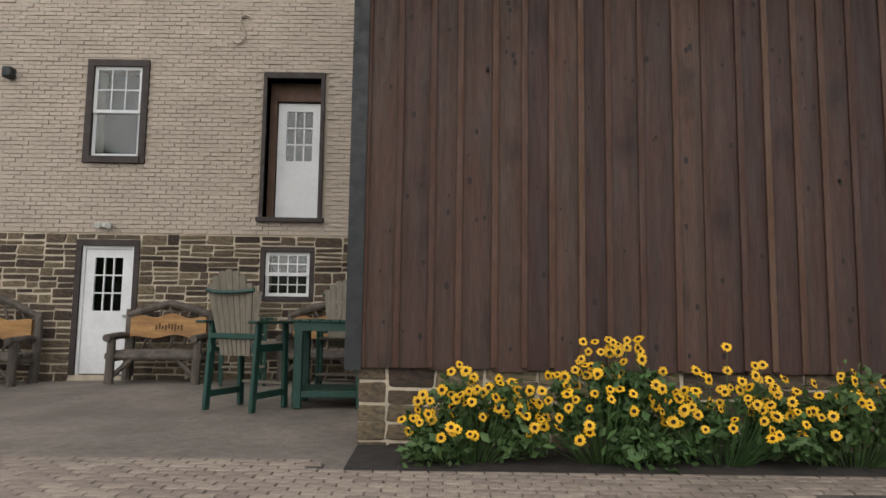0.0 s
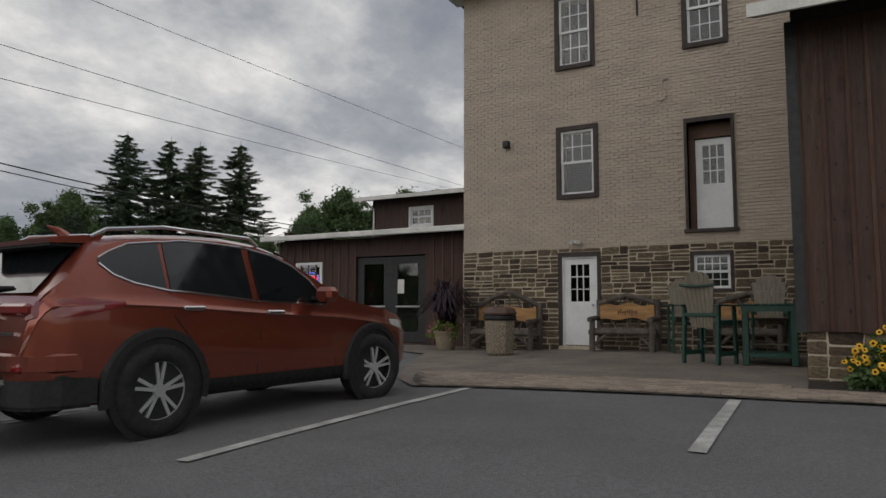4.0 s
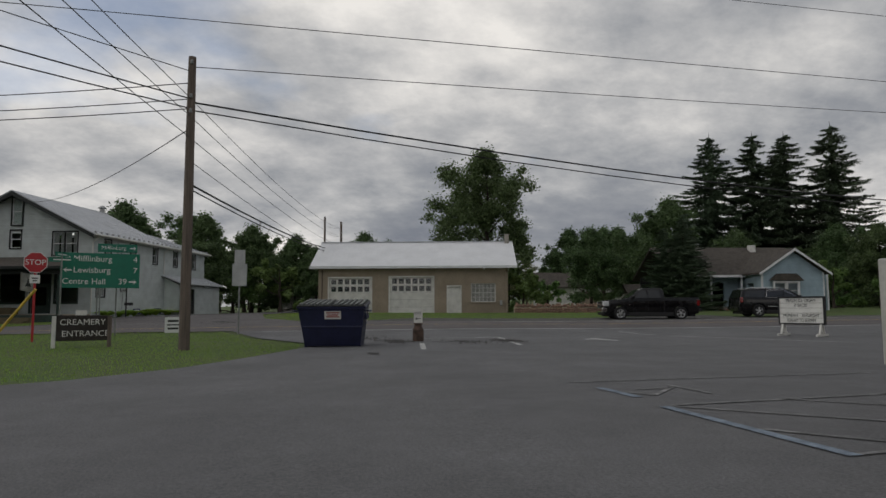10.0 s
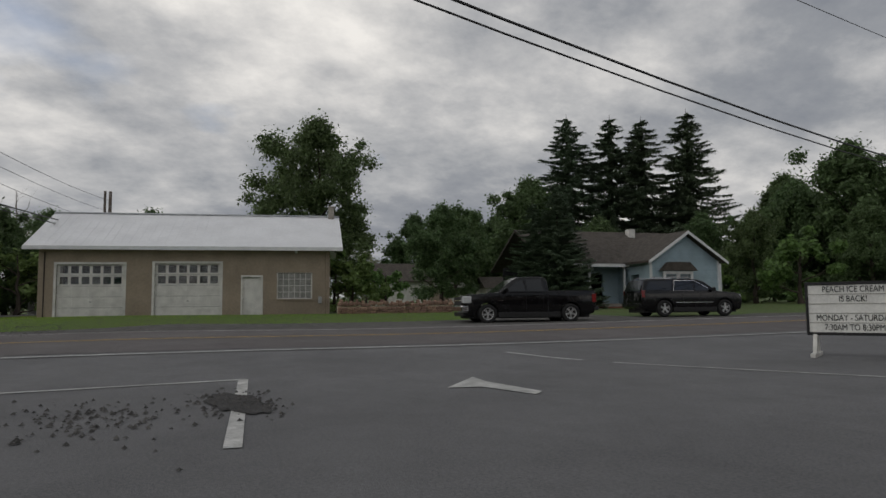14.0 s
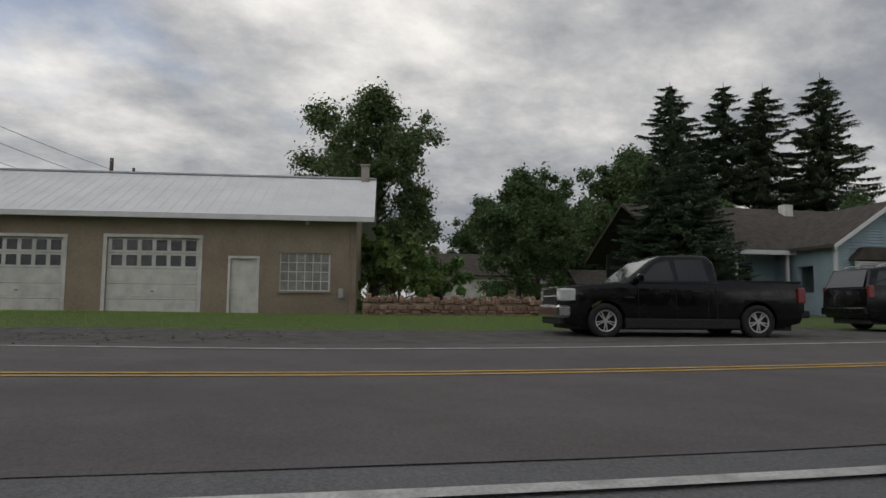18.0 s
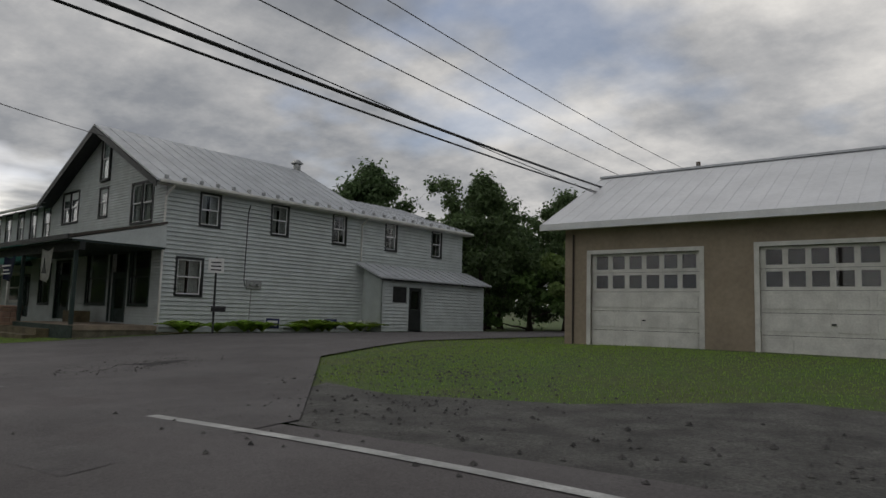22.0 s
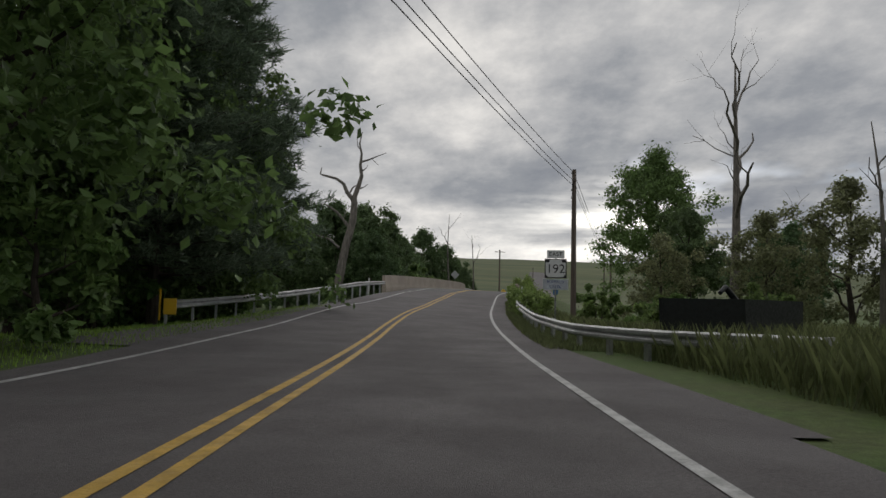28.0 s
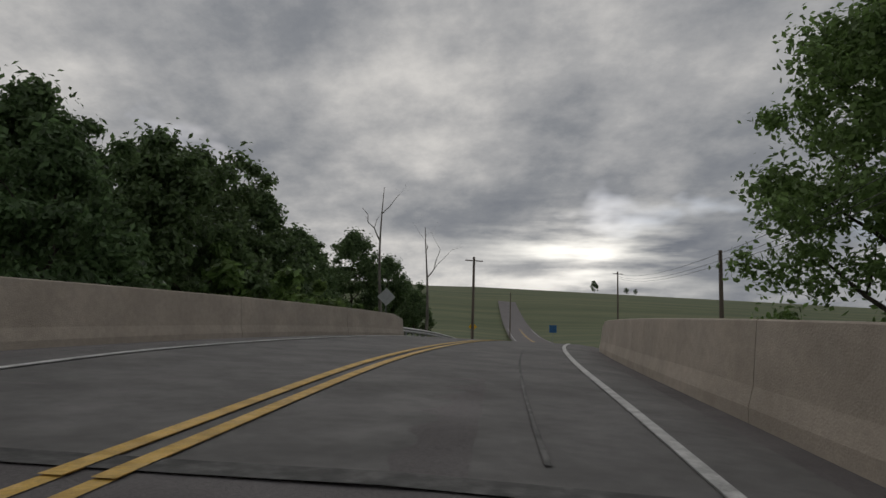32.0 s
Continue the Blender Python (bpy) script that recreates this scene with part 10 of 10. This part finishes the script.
# ---- low planting ----
def scatter(name, region, n, h, w, material, label, category, seed, lean=0.5):
    """Single blades over an area; region(g, n) gives arrays x, y."""
    g = np.random.RandomState(seed)
    x, y = region(g, n)
    z = land(x, y) - 0.01
    a, hh = g.uniform(0, 6.283, n), h * g.uniform(0.5, 1.3, n)
    dx, dy = np.cos(a) * hh * lean * g.rand(n), np.sin(a) * hh * lean * g.rand(n)
    px, py = -np.sin(a) * w, np.cos(a) * w
    vs = np.stack([np.stack([x - px, y - py, z], 1), np.stack([x + px, y + py, z], 1), np.stack([x + dx * 0.4 + px * 0.7, y + dy * 0.4 + py * 0.7, z + hh * 0.6], 1), np.stack([x + dx, y + dy, z + hh], 1)], 1).reshape(-1, 3)
    k = np.arange(n)[:, None] * 4
    fs = np.concatenate([k + np.array([[0, 1, 2]]), k + np.array([[0, 2, 3]])], 0)
    return solo(name, mesh_of(name, vs.tolist(), fs.tolist(), material), None, label, category, kind="stuff")


def poly_region(poly):
    q = np.array(poly)

    def pick(g, n):
        m = n * 8
        x, y = g.uniform(q[:, 0].min(), q[:, 0].max(), m), g.uniform(q[:, 1].min(), q[:, 1].max(), m)
        c, j = np.zeros(m, bool), len(poly) - 1
        for i in range(len(poly)):
            (xi, yi), (xj, yj) = poly[i], poly[j]
            if yi != yj:
                c ^= ((yi > y) != (yj > y)) & (x < (xj - xi) * (y - yi) / (yj - yi) + xi)
            j = i
        k = np.resize(np.nonzero(c)[0], n)
        return x[k], y[k]
    return pick


def road_side(d0, d1, y0, y1):
    def pick(g, n):
        y, d = g.uniform(y0, y1, n), g.uniform(d0, d1, n)
        sl = road_x(y + 0.5) - road_x(y - 0.5)
        r = np.sqrt(1 + sl * sl)
        return road_x(y) + d / r, y - sl * d / r
    return pick


island = [(-35.2, -8.0), (-30, -6.6), (-26, -5.1), (-23.6, -5.4), (-20.6, -6.8), (-17.8, -8.3), (-16, -9.9), (-14.4, -12.7), (-13.2, -17), (-14, -24), (-30, -24), (-39.5, -15)]
scatter("grass", poly_region(island), 60000, 0.05, 0.006, GRASS, "short mown green grass on the island", "grass", 1)
hp = lambda x, y: tuple((HM @ Vector((x, y, 0))).xy)
lawn = [(-57.0, -47.6), (-54.6, -40.8), (-52.9, -35.5), (-51.9, -32.6), (-50.2, -25.4), (-50.8, -21.4), (-51.7, -19.2), (-54.5, -18.2), hp(1.2, -2.0), hp(-0.2, -3.6), hp(-11.5, -3.6), (-60.5, -36), (-66, -51.5)]
scatter("grass", poly_region(lawn), 80000, 0.045, 0.006, GRASS, "short green lawn before the store", "grass", 2)
DIRT = mat("dark_gritty_dirt", (0.120, 0.105, 0.092), 0.95, 0.35, 3, 1.0, 45, stain=0.3, speck=0.6)


def dirt_edge(path, width, seed, label):
    """A ragged strip of bare dirt along the edge of a lawn."""
    q = [Vector((*a, 0)).lerp(Vector((*b, 0)), k / 9) for a, b in zip(path, path[1:]) for k in range(9)]
    out, back = [], []
    for k in range(1, len(q) - 1):
        d = (q[k + 1] - q[k - 1]).normalized()
        n, f = Vector((-d.y, d.x, 0)), min(1, k / 5, (len(q) - 1 - k) / 5)
        out.append(tuple((q[k] + n * width * f * (0.55 + 0.5 * noise.noise((k * 0.4, seed, 0)))).xy))
        back.append(tuple((q[k] - n * width * f * (0.55 + 0.5 * noise.noise((k * 0.4, seed, 7)))).xy))
    sheet("bare_dirt", out + back[::-1], 1.0, 0.048, DIRT, label, "dirt")


dirt_edge([(-51.5, -30.6), (-50.9, -28.2), (-50.2, -25.4), (-50.6, -22.4)], 0.42, 1, "ragged dark dirt at the edge of the lawn")
dirt_edge([(-50.9, -21.3), (-51.7, -19.3), (-54.2, -18.3), (-56, -17.9)], 0.4, 2, "gritty dirt where the lawn meets the street")
gfront = [(-57.5, -3.2), (-53.2, -4.5), (-50.2, -4.9), (-47.2, -4.1), (-45.6, -2.2), (-45.4, 0.7), (-46.6, 3.4), (-45.4, 7), (-44.2, 13), (-45.0, 22), (-51.5, 20), (-51.8, 12.5), (-56.2, 1.5)]
scatter("grass", poly_region(gfront), 45000, 0.045, 0.006, GRASS, "patchy green grass before the garage", "grass", 3)
gside = [hp(*q) for q in ((17.2, -6.4), (14.1, -3.0), (11.8, 3.2), (10.7, 12), (10.8, 30), (17, 30), (19.5, 3), (19.5, -5))]
scatter("grass", poly_region(gside), 22000, 0.05, 0.007, GRASS, "short grass at the street corner", "grass", 4)
scatter("grass", road_side(4.7, 9.5, -86, -24), 24000, 0.11, 0.011, GRASS, "grassy verge under the roadside trees", "grass", 5)
scatter("tall_weeds", road_side(-14, -6.6, -99, -54), 34000, 0.75, 0.012, WEED, "tall tangled weeds and grasses beside the road", "weeds", 6, 0.7)
scatter("tall_weeds", poly_region([hp(*q) for q in ((-50, -7), (-29, -7), (-29, 14), (-50, 14))]), 16000, 0.65, 0.012, WEED, "tall pale weeds behind the driveway", "weeds", 7, 0.7)
scatter("tall_weeds", road_side(-6.7, -4.75, -99, -70), 14000, 0.2, 0.012, WEED, "low dusty weeds between the road and the guard rail", "weeds", 8, 0.8)
# vines over the right-hand rail
vc = []
rv = random.Random(12)
for k in range(84):
    y = rv.uniform(-99.8, -85)
    p = along(y, -5.5 - rv.uniform(-0.15, 1.6))
    vc.append((p.x, p.y, float(road_z(y)) + rv.uniform(-0.2, 0.85), rv.uniform(0.25, 0.55)))
for k in range(60):
    y = -100.6 + 9.5 * rv.random() ** 1.5
    p = along(y, -5.2 - rv.uniform(-0.2, 0.3))
    vc.append((p.x, p.y, float(road_z(y)) + rv.uniform(0.25, 0.9), rv.uniform(0.14, 0.3)))
solo("creeper", mesh_of("creeper", *leaf_cloud(rv, vc, 26000, 0.08), LEAF_C), None, "leafy green creeper smothering the guard rail", "creeper")
vc = []
for k in range(30):
    y = rv.choice((rv.uniform(-103.2, -100.2), rv.uniform(-108.6, -106.8)))
    p = along(y, -5.55 - rv.uniform(-0.45, 1.1))
    vc.append((p.x, p.y, float(road_z(y)) + rv.uniform(0.2, 1.25), rv.uniform(0.2, 0.4)))
solo("creeper", mesh_of("creeper", *leaf_cloud(rv, vc, 4200, 0.085), LEAF_C), None, "leafy creeper hanging over the parapet end", "creeper")


# hostas: broad arching leaves round a crown
def hosta_mesh(seed, leaf_n=34, r=0.5, h=0.38):
    g = random.Random(seed)
    vs, fs = [], []
    for k in range(leaf_n):
        a, q = g.uniform(0, 6.283), g.uniform(0.35, 1)
        L, w = r * q, 0.09 * g.uniform(0.7, 1.15)
        n0 = len(vs)
        for s in range(5):
            t = s / 4
            z = h * (1.15 - 0.45 * q) * (1.9 * t - 1.25 * t * t) + 0.03
            ww = w * math.sin(math.pi * min(1, 0.1 + t * 0.9)) ** 0.8
            px, py = math.cos(a) * L * t * 1.25, math.sin(a) * L * t * 1.25
            vs += [(px - math.sin(a) * ww, py + math.cos(a) * ww, z + 0.02), (px, py, z), (px + math.sin(a) * ww, py - math.cos(a) * ww, z + 0.02)]
        for s in range(4):
            i = n0 + 3 * s
            fs += [(i, i + 1, i + 4, i + 3), (i + 1, i + 2, i + 5, i + 4)]
    return mesh_of("hosta_leaves", vs, fs, HOSTA, True)


HOSTAS = [hosta_mesh(k) for k in range(4)]
rh = random.Random(17)
for k in range(115):
    t, o = rh.random(), rh.uniform(-0.9, 0.9)
    x, y = -59.3 - 2.8 * t + o * 0.96, -30.7 - 13.6 * t - o * 0.2
    hb = new("hosta", rh.choice(HOSTAS))
    hb.matrix_world = pose(x, y, land1(x, y), 0, 0, rh.uniform(0, 360)) @ Matrix.Scale(rh.uniform(1.4, 2.0), 4)
    tagged(hb, "light green hosta clump in the long bed", "hosta", group="hosta bed")
for lx, ly in [(0.9, 0.5), (0.8, 1.0), (1.0, 3.4), (0.8, 3.9), (1.0, 4.3), (0.9, 7.2), (0.9, 7.8), (0.8, 8.3), (1.0, 10.2), (0.9, 10.8), (1.1, 2.0), (1.1, 9.5), (1.0, 6.2)]:
    x, y = hp(lx, ly)
    hb = new("hosta", rh.choice(HOSTAS))
    hb.matrix_world = pose(x, y, land1(x, y), 0, 0, rh.uniform(0, 360)) @ Matrix.Scale(rh.uniform(1.4, 2.0), 4)
    tagged(hb, "green hosta clump against the clapboard wall", "hosta", group="hostas by the store")
x, y = hp(1.1, 10.3)
vs, fs = leaf_cloud(random.Random(8), [(0, 0, 0.4, 0.4), (0.3, 0.2, 0.35, 0.3)], 260, 0.05)
solo("white_flowers", mesh_of("white_flowers", vs, fs, mat("white_blossom", (0.7, 0.7, 0.66), 0.7)), None, "white flowering plant by the annex", "flowers", m=pose(x, y, land1(x, y)))
# hedge by the south wing
hc = []
for k in range(64):
    q = HM @ Vector((rh.uniform(-21.5, -11.8), rh.uniform(-3.4, -2.4), 0))
    hc.append((q.x, q.y, land1(q.x, q.y) + rh.uniform(0.25, 1.3), 0.42))
solo("hedge", mesh_of("hedge", *leaf_cloud(rh, hc, 20000, 0.05), leaf_mat("hedge_leaf", (0.035, 0.058, 0.03), 0.25)), None, "dark clipped hedge before the south wing", "hedge")
lawn_sign(facing(-59.9, -35.0, -46, -20), 0.6, 0.5, SIGN_WHITE, [(0.28, 0.4, 0.1, SIGN_BLACK), (0.12, 0.35, 0.06, SIGN_BLACK)], "white lawn sign with dark bars in the bed")
for k, (lx, ly) in enumerate(((-9.8, -4.6), (-8.2, -5.0), (-11.2, -4.2), (-6.0, -4.7))):
    x, y = hp(lx, ly)
    fs_ = solo("flagstone", boxed(-0.5, 0.5, -0.35, 0.35, -0.05, 0.05, bev=0.02), CONCRETE, "flat grey stepping stone in the lawn", "stepping stone", group="stepping stones", m=pose(x, y, land1(x, y), 0, 0, 70 + 15 * k))
# crop rows on the far hill and hedgerow trees along its crest
for x, y, q in ((-395, -600, 0.7), (-430, -604, 0.4), (-438, -602, 0.35)):
    plant("maple", x, y, q, group="far hedgerow trees")
